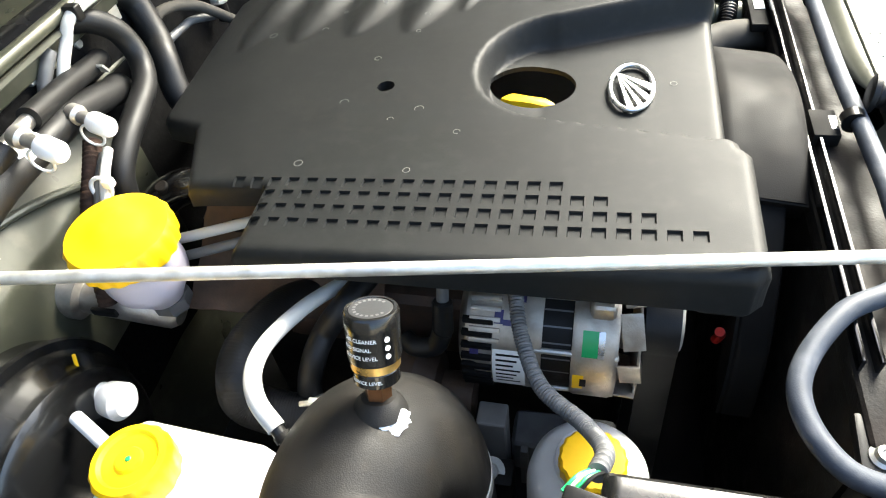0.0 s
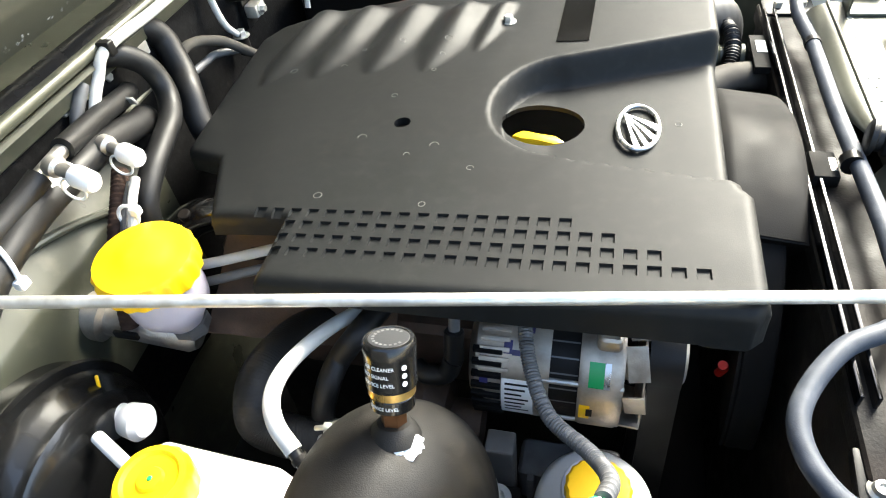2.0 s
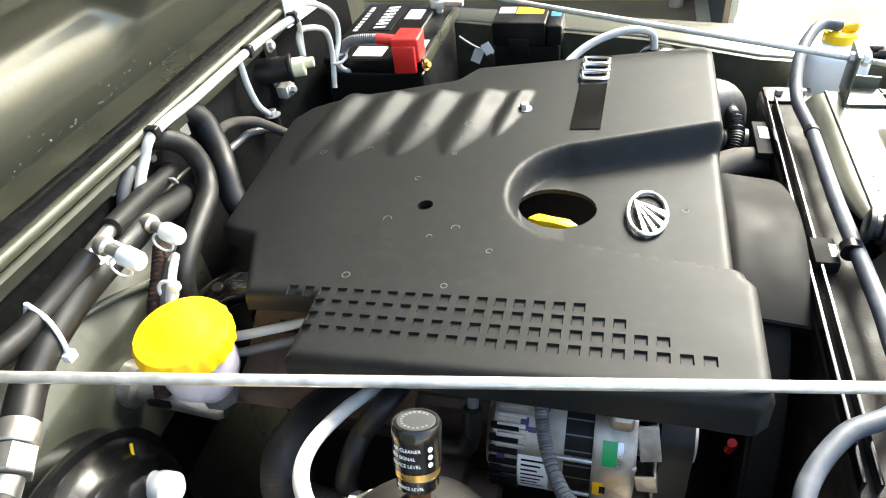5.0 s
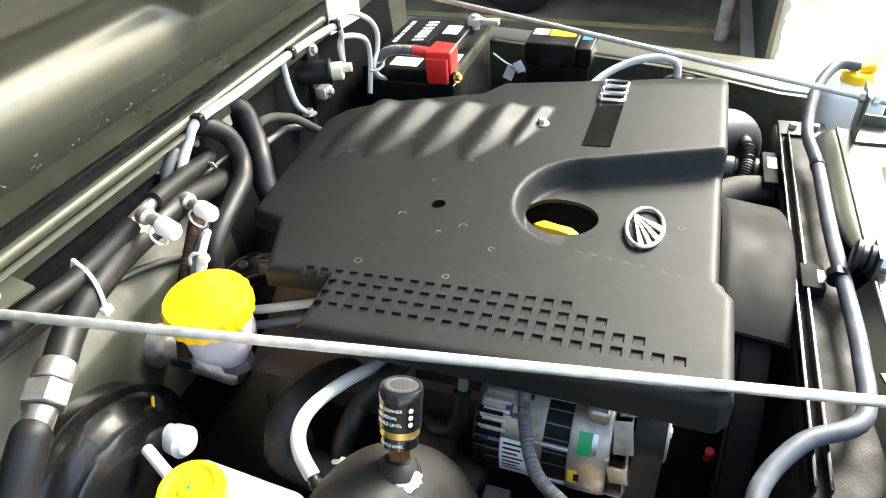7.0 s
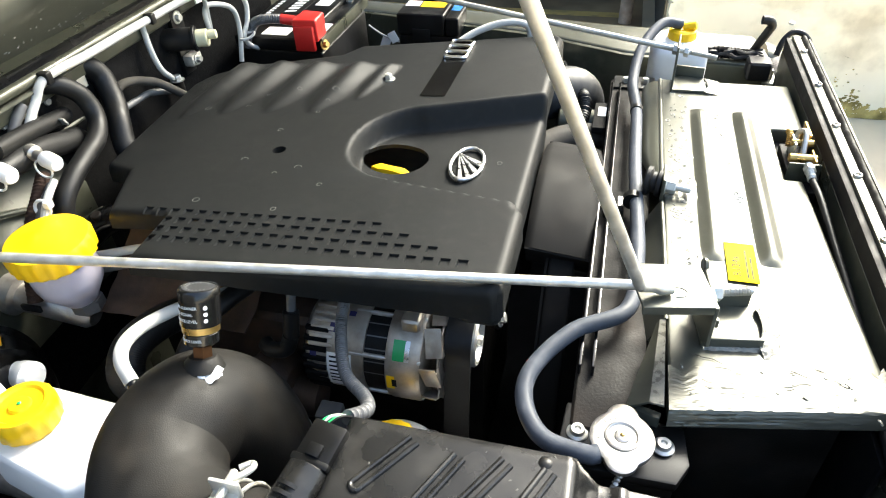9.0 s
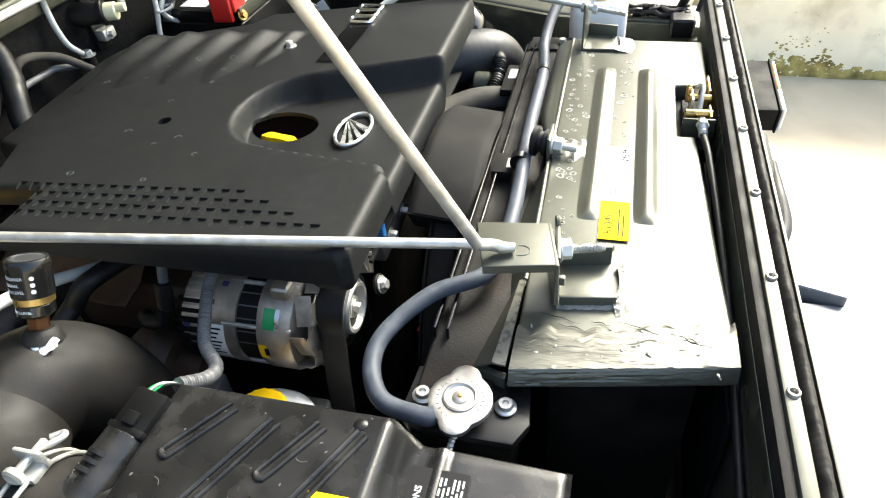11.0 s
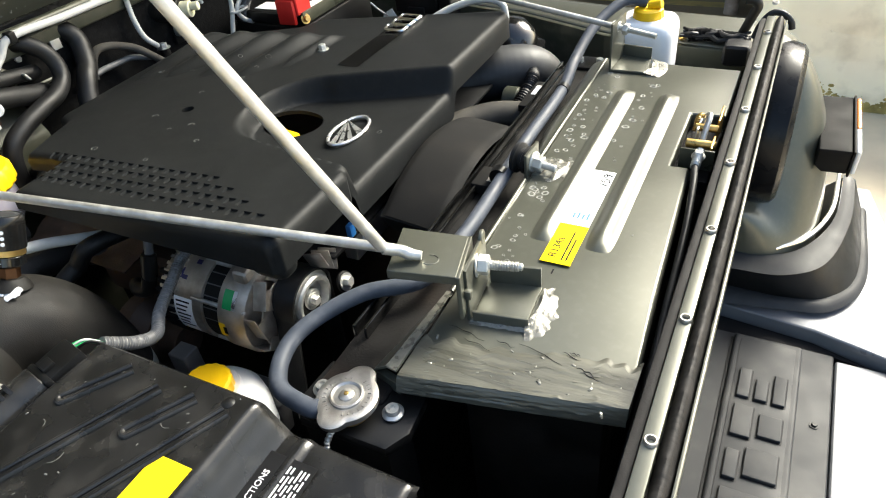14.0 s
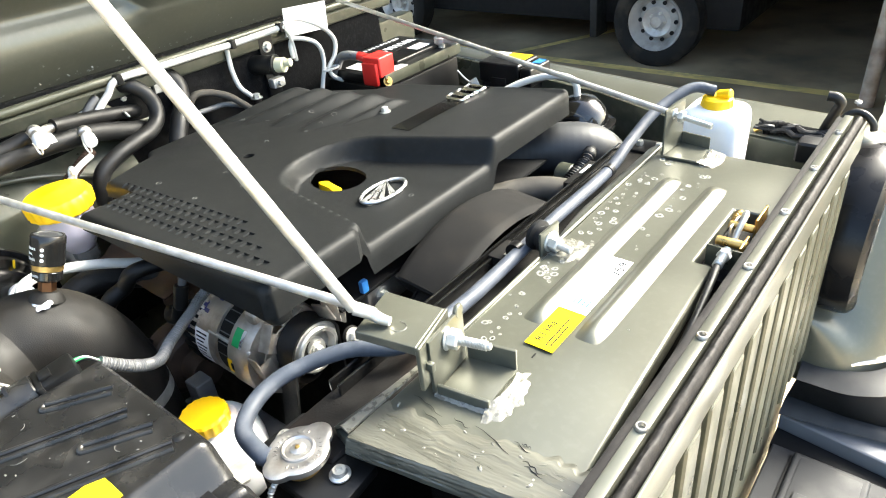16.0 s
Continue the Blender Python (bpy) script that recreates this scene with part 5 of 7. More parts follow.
def build_slam_details():
    l = thing("charge_label", (0.465, 0.607, 1.109), "yellow printed refrigerant label stuck on the cross panel", "label")
    part("sheet", box(0.441, 0.481, 0.571, 0.656, 1.1105, 1.1115, 0.0002, 1), M_STICKER, l)
    m = Matrix.Translation((0.4535, 0.603, 1.1117)) @ Matrix.Diagonal((0.9, 1, 1, 1)) @ Matrix.Rotation(radians(90), 4, "Z")
    part("print", words("R134a", 0.017, m), M_INK_SHADE, l, "black letters")
    part("bar", box(0.466, 0.468, 0.579, 0.640, 1.1115, 1.1118, 0), M_INK_SHADE, l)
    part("bar", box(0.472, 0.474, 0.579, 0.625, 1.1115, 1.1118, 0), M_INK_SHADE, l)
    part("mark", box(0.462, 0.464, 0.553, 0.562, 1.1085, 1.1090, 0), M_INK_SHADE, l, "ink mark")
    w = thing("paper_label", (0.465, 0.72, 1.109), "white paper label with handwritten ink strokes", "label")
    part("sheet", box(0.4405, 0.4805, 0.657, 0.800, 1.1100, 1.1110, 0.0002, 1), M_PAPER, w)
    for line in (((0, 1), (1.5, 7), (3, 14)), ((13, 14), (8, 13), (7, 8), (11, 9), (13, 5), (10, 1), (6, 1)), ((23, 11), (19, 14), (17, 10), (20, 8), (23, 11), (22, 5), (20, 0))):
        part("stroke", tube([(0.4785 - 0.00095 * q, 0.761 + 0.0013 * p, 1.1113) for p, q in line], 0.0008, 6, 6), M_INK_SHADE, w)
    for i in range(4):
        part("bar", box(0.452 + 0.0065 * i, 0.4545 + 0.0065 * i, 0.672, 0.684 + 0.003 * (i % 2), 1.1110, 1.1113, 0), M_BLUE, w)
    t = thing("bonnet_latch", (0.58, 0.93, 1.06), "yellow passivated bonnet latch in a slot of the cross panel", "latch")
    part("slot", box(0.5505, 0.603, 0.853, 1.022, 1.060, 1.084, 0.002), M_INK_SHADE, t)
    part("base", box(0.560, 0.603, 0.885, 0.985, 1.085, 1.10, 0.003), M_IRON, t)
    part("cheek", box(0.597, 0.601, 0.955, 1.01, 1.085, 1.135, 0.002), M_BRASS, t)
    part("cheek", box(0.597, 0.601, 0.885, 0.925, 1.085, 1.125, 0.002), M_BRASS, t)
    part("cheek", box(0.570, 0.574, 0.925, 0.965, 1.10, 1.132, 0.0015), M_ZINC, t)
    part("claw", tube([(0.582, 0.905, 1.11), (0.584, 0.925, 1.132), (0.586, 0.945, 1.146), (0.580, 0.962, 1.136), (0.576, 0.955, 1.115)], 0.0045, 10, 6), M_ZINC, t)
    part("pivot", rod((0.566, 0.940, 1.128), (0.602, 0.940, 1.128), 0.006), M_BRASS, t)
    part("pivot", rod((0.560, 0.905, 1.118), (0.604, 0.905, 1.118), 0.007), M_BRASS, t)
    part("spring", tube([(0.566, 0.95, 1.115), (0.568, 0.965, 1.13), (0.570, 0.985, 1.125)], 0.004, 10, 8, ridge=0.0015, pitch=0.003), M_BRASS, t)
    part("stop_plate", box(0.556, 0.606, 0.876, 0.879, 1.09, 1.124, 0.0008), M_OLIVE_DULL, t)
    part("adjuster", tube([(0.585, 0.876, 1.122), (0.585, 0.855, 1.121), (0.585, 0.835, 1.119)], 0.0062, 14, 8, ridge=0.001, pitch=0.002), M_ZINC, t, "threaded cable adjuster")
    part("adjuster_nut", rod((0.585, 0.868, 1.1215), (0.585, 0.858, 1.121), 0.010, seg=6), M_ZINC, t)
    c = thing("latch_cable", (0.59, 0.6, 1.0), "black latch release cable running beside the cross panel", "cable")
    part("sheath", tube([(0.585, 0.836, 1.119), (0.591, 0.79, 1.114), (0.598, 0.70, 1.098), (0.603, 0.565, 1.084), (0.606, 0.45, 1.066), (0.607, 0.25, 1.03)], 0.0052, 12, 8), M_RUBBER, c)


# ---- intake side, nearest to the wing ----
def build_intake():
    e = thing("intake_elbow", (-0.15, 0.22, 0.9), "thick black ribbed rubber intake elbow", "intake duct")
    pts = [(0.0, 0.085, 1.075), (-0.05, 0.085, 1.080), (-0.130, 0.105, 1.085), (-0.178, 0.172, 1.090), (-0.174, 0.232, 1.090), (-0.160, 0.268, 1.052), (-0.152, 0.288, 0.985), (-0.149, 0.295, 0.90), (-0.148, 0.300, 0.80)]
    duct = tube(pts, 0.0715, 320, 10)
    duct.verts.ensure_lookup_table()
    for k in range(0, len(duct.verts), 320):
        ring = [duct.verts[k + q] for q in range(320)]
        mid = sum((v.co for v in ring), Vector()) / 320
        for q, v in enumerate(ring):
            v.co += (v.co - mid).normalized() * (0.00032 * (q % 2) + 0.0005 * noise.noise(v.co * 40))
    part("duct", duct, M_FABRIC, e)
    part("nipple", tube([(-0.262, 0.245, 1.114), (-0.250, 0.236, 1.106), (-0.225, 0.222, 1.090)], 0.0066, 16), M_PLASTIC, e, "black hose nipple")
    part("nipple_clip", tube([(-0.2535, 0.2388, 1.1085), (-0.2490, 0.2355, 1.1055)], 0.0084, 18), M_IRON, e)
    part("collar", tube([(-0.1505, 0.2915, 0.945), (-0.150, 0.2925, 0.925)], 0.0735, 40, 2), M_ZINC, e, "wire hose clip")
    for x, y, z, r in ((-0.142, 0.243, 1.1590, 0.013), (-0.136, 0.247, 1.1575, 0.008), (-0.150, 0.236, 1.1605, 0.007), (-0.172, 0.244, 1.1610, 0.0045)):
        blob = lathe([(r, 0), (r * 0.8, 0.0014), (r * 0.4, 0.0022), (0, 0.002)], (x, y, z - 0.0035), (x, y - 0.30, z + 0.95), 26, lambda a, h: 1 + 0.30 * noise.noise((2.2 * math.cos(a), 2.2 * math.sin(a), x * 90)) + 0.18 * noise.noise((5 * math.cos(a), 5 * math.sin(a), x * 70)))
        part("paint_mark", blob, M_PRINT, e, "white paint mark")
    cl = thing("hose_clamp", (-0.05, 0.11, 1.1), "zinc plated hose clamp round the intake duct", "clamp")
    for x in (-0.058, -0.042):
        part("wire", tube([(x, 0.085 + 0.0745 * math.cos(q), 1.080 + 0.0745 * math.sin(q)) for q in [2 * math.pi * i / 40 for i in range(41)]], 0.0024, 8, 2), M_ZINC, cl)
    part("saddle", join(box(-0.064, -0.036, 0.095, 0.120, 1.148, 1.1565, 0.003), box(-0.066, -0.034, 0.113, 0.1175, 1.150, 1.172, 0.003)), M_ZINC, cl)
    part("screw", rod((-0.050, 0.094, 1.164), (-0.050, 0.134, 1.161), 0.0042), M_ZINC, cl)
    part("head", lathe([(0, 0), (0.009, 0), (0.010, 0.002), (0.010, 0.006), (0.007, 0.008), (0.003, 0.006), (0, 0.006)], (-0.050, 0.097, 1.1638), (-0.050, 0.05, 1.167), 20), M_ZINC, cl)
    part("lever", tube([(-0.050, 0.124, 1.162), (-0.040, 0.130, 1.163), (-0.034, 0.140, 1.162), (-0.038, 0.145, 1.160), (-0.048, 0.138, 1.160)], 0.0034, 10, 6), M_ZINC, cl)
    # service gauge
    g = thing("air_filter_gauge", (-0.157, 0.262, 1.165), "black air cleaner service gauge with white lettering", "gauge")
    a, b = Vector((-0.157, 0.261, 1.166)), Vector((-0.1595, 0.2935, 1.2385))
    d = (b - a).normalized()
    part("boss", lathe([(0.024, -0.028), (0.0205, -0.020), (0.0170, -0.016), (0.0150, -0.014), (0.008, -0.013)], a + d * 0.011, b, 32), M_FABRIC, g, "rubber boss")
    part("nut", rod(a - d * 0.014, a + d * 0.012, 0.0115, seg=6), M_COPPER, g, "tarnished copper nut")
    part("stem", lathe([(0, 0.012), (0.014, 0.012), (0.0195, 0.016), (0.0195, 0.027), (0.018, 0.029), (0, 0.029)], a, b, 36), M_GLOSS, g)
    part("band", lathe([(0, 0.029), (0.0205, 0.029), (0.0205, 0.037), (0, 0.037)], a, b, 36), M_BRASS, g, "metal band")
    part("body", lathe([(0, 0.037), (0.0218, 0.037), (0.0222, 0.039), (0.0222, 0.066), (0.0225, 0.067), (0.0225, 0.077), (0.021, 0.0795), (0.0185, 0.0798), (0.018, 0.079), (0, 0.079)], a, b, 40), M_GAUGE, g)
    side = Vector((0, -1, 0)) + Vector((-0.12, 0, 0))
    out = (side - d * side.dot(d)).normalized()
    right = out.cross(d) * -1
    base = Matrix((right, d, out)).transposed().to_4x4()

    for h, q, text in ((0.061, -0.04, "AIR CLEANER"), (0.0535, -0.20, "RED SIGNAL"), (0.046, -0.09, "SERVICE LEVEL")):
        turned = Matrix.Translation(a + d * h) @ Matrix.Rotation(q, 4, d) @ Matrix.Translation(out * 0.0224) @ base
        part("lettering", words(text, 0.0047, turned, 0.0001, 0.0224), M_PRINT, g, "white lettering")
        dot = lathe([(0, 0), (0.0024, 0), (0.0024, 0.0004), (0, 0.0004)], seg=14)
        q = 0.99
        part("dot", move(dot, Matrix.Translation(a + d * h + (out * math.cos(q) + right * math.sin(q)) * 0.0222) @ Matrix.Rotation(q, 4, d) @ base), M_PRINT, g)
    low = Matrix.Translation(a + d * 0.0215 + out * 0.0197) @ base
    part("lettering", words("SERVICE LEVEL", 0.0044, low, 0.0001, 0.0197), M_PRINT, g, "white lettering")
    part("cap_face", lathe([(0, 0.0788), (0.0178, 0.0788), (0.0172, 0.0794), (0, 0.0794)], a, b, 36), M_DUCT, g, "dull grey cap face")
    ringtext = [box(-0.0012, 0.0012, -0.0011, 0.0011, -0.0001, 0.0002, 0) for _ in range(16)]
    for i, bm in enumerate(ringtext):
        an = 2 * math.pi * i / 20 + 0.4
        m = Matrix.Translation(a + d * 0.0795 + (right * math.cos(an) + out * math.sin(an)) * 0.0135) @ Matrix((right, -out, d)).transposed().to_4x4() @ Matrix.Rotation(-an, 4, "Z")
        part("embossed_bar", move(bm, m), M_CONDUIT, g)
    # filter box
    f = thing("air_filter_box", (0.18, 0.06, 0.85), "black plastic air filter box with diagonal ribs", "air filter")

    def lid(u, v):
        x = 0.028 + 0.412 * u
        y = -0.13 + 0.365 * v
        z = 1.146
        if x > 0.262:
            s = min(1.0, (x - 0.262) / 0.03)
            z -= 0.040 * s * s * (3 - 2 * s) + 0.05 * max(0, x - 0.33)
        for rx in (0.284, 0.314):
            z += 0.0045 * max(0.0, 1 - ((x - rx) / 0.0085) ** 2)
        edge = min(v * 0.365, (1 - v) * 0.365, (x - 0.028), 0.44 - x)
        z -= 0.010 * max(0.0, 1 - edge / 0.010) ** 2
        return (x, y, z)
    part("lid", sheet(lid, 120, 60), M_AIRBOX, f)
    part("body", prism([(0.030, -0.128), (0.438, -0.128), (0.438, 0.233), (0.030, 0.233)], 0.86, 1.084, 0.004), M_AIRBOX, f)
    part("upper_body", prism([(0.029, -0.129), (0.268, -0.129), (0.268, 0.234), (0.029, 0.234)], 1.083, 1.136, 0.0), M_AIRBOX, f)
    for p0, p1 in (((0.065, 0.154), (0.105, 0.213)), ((0.070, 0.030), (0.154, 0.204)), ((0.166, 0.150), (0.201, 0.208)), ((0.150, 0.010), (0.243, 0.206)), ((0.05, -0.02), (0.075, 0.03)), ((0.19, -0.02), (0.225, 0.055))):
        a, b = Vector((*p0, 1.1465)), Vector((*p1, 1.1465))
        w = (b - a).normalized().cross(Vector((0, 0, 1))) * 0.0055
        e = (b - a).normalized() * -0.005
        part("rib", tube([b + w, a.lerp(b, 0.5) + w, a + w, a + e + w * 0.7, a + e * 1.3, a + e - w * 0.7, a - w, a.lerp(b, 0.5) - w, b - w], 0.0032, 10, 4), M_AIRBOX, f)
    part("stud", lathe([(0, 0), (0.007, 0), (0.007, 0.002), (0.004, 0.004), (0, 0.004)], (0.238, 0.216, 1.1445), (0.238, 0.216, 2), 18), M_PLASTIC, f)
    part("sticker", box(0.214, 0.258, 0.03, 0.142, 1.1462, 1.1470, 0.0002, 1), M_STICKER, f, "yellow sticker")
    part("instruction_label", box(0.290, 0.347, 0.10, 0.205, 1.1085, 1.1092, 0.0002, 1), M_INK_SHADE, f, "black printed label")
    m = Matrix.Translation((0.301, 0.152, 1.1094)) @ Matrix.Rotation(radians(90), 4, "Z")
    part("lettering", words("INSTRUCTIONS", 0.0095, m, 0.0001), M_PRINT, f, "white lettering")
    rows = random.Random(12)
    for i in range(8):
        y0 = 0.106
        while y0 < 0.190:
            n = rows.uniform(0.006, 0.018)
            part("printed_bar", box(0.3110 + 0.0043 * i, 0.3128 + 0.0043 * i, y0, min(y0 + n, 0.197), 1.1092, 1.1094, 0), M_PRINT, f)
            y0 += n + 0.0028
    specks = bmesh.new()
    for k in range(70):
        x, y, r = rows.uniform(0.04, 0.25), rows.uniform(-0.12, 0.225), rows.uniform(0.0005, 0.0016)
        specks = join(specks, lathe([(r, 0), (r * 0.7, 0.0003), (0, 0.0004)], (x, y, 1.1460), (x, y, 2), 7, lambda a, h: 1 + 0.4 * math.sin(2 * a + x * 700)))
    tagged(part("dust_speck", specks, M_SPECK, f, "pale dust specks"), kind="stuff")
    for x, y, n, w in ((0.118, 0.092, 0.016, 0.4), (0.190, 0.170, 0.012, -0.9), (0.075, 0.12, 0.010, 1.6), (0.225, 0.02, 0.020, 0.2), (0.16, 0.06, 0.008, 2.2)):
        line = [(x + n * q / 4 * math.cos(w + 0.2 * q), y + n * q / 4 * math.sin(w + 0.2 * q), 1.1462) for q in range(5)]
        part("scuff", tube(line, 0.0004, 6, 4), M_SPECK, f, "pale scuff")
    s = thing("airflow_sensor", (0.0, 0.16, 1.1), "black airflow sensor plug on the filter outlet", "sensor")
    part("body", rod((-0.006, 0.085, 1.120), (0.010, 0.165, 1.137), 0.0255, 0.0225, seg=32), M_AIRBOX, s)
    turn = Matrix.Translation((0.016, 0.190, 1.140)) @ Matrix.Rotation(-0.2, 4, "Z") @ Matrix.Rotation(0.2, 4, "X")
    part("connector", move(join(box(-0.020, 0.020, -0.024, 0.022, -0.014, 0.014, 0.004), box(-0.022, 0.022, -0.026, -0.018, -0.016, 0.016, 0.003)), turn), M_PLASTIC, s)
    part("catch", move(box(-0.008, 0.008, -0.018, -0.004, 0.013, 0.019, 0.002), turn), M_PLASTIC, s)
    for i in range(3):
        q = Vector((0.002 - 0.002 * i, 0.134 - 0.0085 * i, 1.146 - 0.002 * i))
        part("bellow", lathe([(0.006, 0), (0.0125, 0.001), (0.0125, 0.005), (0.006, 0.006)], q, q + Vector((0.2, 0.95, 0.2)), 20), M_RUBBER, s)
    part("outlet", rod((0.035, 0.085, 1.074), (-0.02, 0.085, 1.076), 0.066), M_PLASTIC, s)
    c = thing("sensor_conduit", (0.02, 0.3, 1.0), "grey corrugated wiring conduit to the airflow sensor", "conduit")
    part("sheath", tube([(-0.075, 0.50, 1.09), (-0.067, 0.439, 1.084), (-0.055, 0.395, 1.07), (-0.030, 0.345, 1.065), (0.012, 0.305, 1.078), (0.030, 0.268, 1.105), (0.024, 0.234, 1.134)], 0.0072, 14, 14, ridge=0.0016, pitch=0.0036), M_CONDUIT, c)
    for i, mt in enumerate((M_GREEN, M_PALE, M_GREEN, M_INK_SHADE)):
        o = 0.004 * (i - 1.5)
        part("wire", tube([(0.024 + o, 0.236, 1.134), (0.014 + o, 0.225, 1.143 + 0.002 * (i % 2)), (0.004 + o, 0.212, 1.142)], 0.0016, 8, 6), mt, c)


def build_reservoirs():
    b = thing("power_steering_bottle", (0.027, 0.335, 0.79), "milky white fluid bottle with a yellow cap", "bottle")
    part("body", lathe([(0, 0), (0.058, 0), (0.066, 0.01), (0.070, 0.035), (0.070, 0.085), (0.066, 0.108), (0.054, 0.126), (0.040, 0.134), (0.038, 0.140), (0, 0.140)], (0.025, 0.337, 0.80), (0.025, 0.337, 2), 48), M_WHITE, b)
    part("cap", lathe([(0, 0), (0.034, 0), (0.036, 0.003), (0.036, 0.020), (0.033, 0.024), (0.016, 0.026), (0, 0.026)], (0.027, 0.328, 0.941), (0.026, 0.324, 2), 72, lambda a, h: 1 + 0.025 * math.cos(18 * a)), M_YELLOW, b, "yellow ribbed cap")
    part("bracket", prism([(0.090, 0.282), (0.130, 0.272), (0.140, 0.312), (0.100, 0.335)], 0.905, 0.910, 0.001), M_ZINC, b)
    part("bracket_bolt", bolt((0.118, 0.296, 0.910), 0.007, 0.006), M_ZINC, b)
    part("foot", rod((0.03, 0.337, 0.34), (0.03, 0.337, 0.802), 0.02), M_IRON, b)
    # clutch fluid reservoir
    c = thing("clutch_reservoir", (-0.52, 0.43, 1.0), "yellow capped translucent fluid reservoir on its cylinder", "reservoir")
    top = Vector((-0.518, 0.431, 1.128))
    up = Vector((0.02, -0.05, 1.0))
    part("cap", lathe([(0, 0), (0.057, 0), (0.061, 0.004), (0.062, 0.026), (0.058, 0.034), (0.046, 0.0362), (0.030, 0.0368), (0.028, 0.0380), (0, 0.0382)], top - up * 0.012, top + up, 96,
                      lambda a, h: 1 + (0.022 * math.cos(20 * a) if h < 0.030 else 0)), M_YELLOW, c, "yellow ribbed cap")
    part("bowl", lathe([(0, 0), (0.024, 0), (0.030, 0.010), (0.047, 0.035), (0.050, 0.05), (0.050, 0.095), (0, 0.095)], (-0.512, 0.435, 1.028), (-0.518, 0.431, 1.128), 44), M_LILAC, c, "translucent lilac bowl")
    part("neck", lathe([(0, 0), (0.020, 0), (0.024, 0.006), (0.024, 0.022), (0, 0.022)], (-0.508, 0.437, 1.005), (-0.512, 0.435, 1.1), 14, lambda a, h: 1 + 0.06 * math.cos(7 * a)), M_CONDUIT, c)
    cy = part("cylinder", lathe([(0, 0), (0.034, 0), (0.034, 0.03), (0.024, 0.035), (0.024, 0.15), (0.018, 0.16), (0, 0.16)], (-0.665, 0.43, 1.02), (-0.50, 0.44, 0.985), 28), M_ALU, c, "cast cylinder")
    part("slot", box(-0.600, -0.565, 0.398, 0.404, 1.018, 1.03, 0.002), M_INK_SHADE, cy)
    # brake booster and its reservoir
    k = thing("brake_booster", (-0.62, 0.28, 0.75), "glossy black brake booster drum on the firewall", "brake booster")
    o = Vector((-0.725, 0.235, 0.925))
    prof = [(0, 0), (0.160, 0), (0.172, 0.008), (0.173, 0.055), (0.166, 0.070), (0.150, 0.078), (0.149, 0.112), (0.156, 0.115), (0.158, 0.120), (0.156, 0.126), (0.146, 0.129), (0.139, 0.148), (0.129, 0.158),
            (0.126, 0.168), (0.118, 0.174), (0.090, 0.184), (0.05, 0.190), (0, 0.190)]
    part("drum", lathe(prof, o, o + Vector((1, 0, 0.02)), 96), M_DRUM, k)
    s = part("vacuum_valve", lathe([(0, 0), (0.021, 0), (0.021, 0.012), (0.017, 0.014), (0.017, 0.035), (0.021, 0.040), (0.023, 0.060), (0.016, 0.068), (0, 0.068)], (-0.575, 0.310, 0.985), (-0.50, 0.300, 0.992), 28), M_WHITE, k, "white plastic vacuum valve")
    part("grommet", lathe([(0.015, 0), (0.027, 0), (0.029, 0.006), (0.026, 0.013), (0.015, 0.013)], (-0.582, 0.311, 0.984), (-0.50, 0.300, 0.992), 28), M_RUBBER, s)
    part("paint_mark", rod((-0.572, 0.318, 1.012), (-0.571, 0.328, 1.040), 0.0022, seg=8), M_YELLOW, s, "yellow paint mark")
    r = thing("brake_reservoir", (-0.37, 0.20, 0.96), "milky white brake fluid reservoir with yellow cap", "reservoir")
    part("tank", prism([(-0.452, 0.160), (-0.300, 0.128), (-0.268, 0.150), (-0.272, 0.246), (-0.300, 0.258), (-0.440, 0.266), (-0.456, 0.25)], 0.955, 1.040, 0.010, 3), M_WHITE, r)
    part("lower_tank", prism([(-0.43, 0.165), (-0.295, 0.145), (-0.295, 0.245), (-0.43, 0.25)], 0.90, 0.955, 0.008, 2), M_WHITE, r)
    part("master_cylinder", rod((-0.60, 0.21, 0.875), (-0.26, 0.20, 0.875), 0.026), M_ALU, r, "cast master cylinder")
    cp = part("cap", lathe([(0, 0), (0.036, 0), (0.039, 0.004), (0.040, 0.030), (0.036, 0.037), (0.030, 0.038), (0.027, 0.034), (0.014, 0.034), (0.012, 0.038), (0, 0.040)], (-0.408, 0.206, 1.040), (-0.406, 0.203, 2), 72,
                           lambda a, h: 1 + (0.02 * math.cos(16 * a) if h < 0.032 else 0)), M_YELLOW, r, "yellow ribbed cap")
    part("paint_dot", lathe([(0, 0), (0.003, 0), (0.002, 0.001), (0, 0.001)], (-0.406, 0.205, 1.080), (-0.406, 0.205, 2), 10), M_GREEN, cp)
    part("tube", rod((-0.535, 0.262, 1.022), (-0.435, 0.215, 1.030), 0.0078), M_WHITE, r, "white tube")


# ---- hoses and pipes by the firewall ----
def hose(name, pts, r, material, label, category="hose", n=8, **kw):
    t = thing(name, pts[0], label, category)
    part("pipe", tube(pts, r, 28 if r > 0.03 else 18, n, **kw), material, t)
    return t


NUTS = [(-0.62, 0.3, 1.181), (-0.6, 0.256, 1.172), (-0.59, 0.231, 1.168), (-0.58, 0.205, 1.161), (-0.57, 0.171, 1.149), (-0.565, 0.144, 1.131), (-0.56, 0.102, 1.092)]


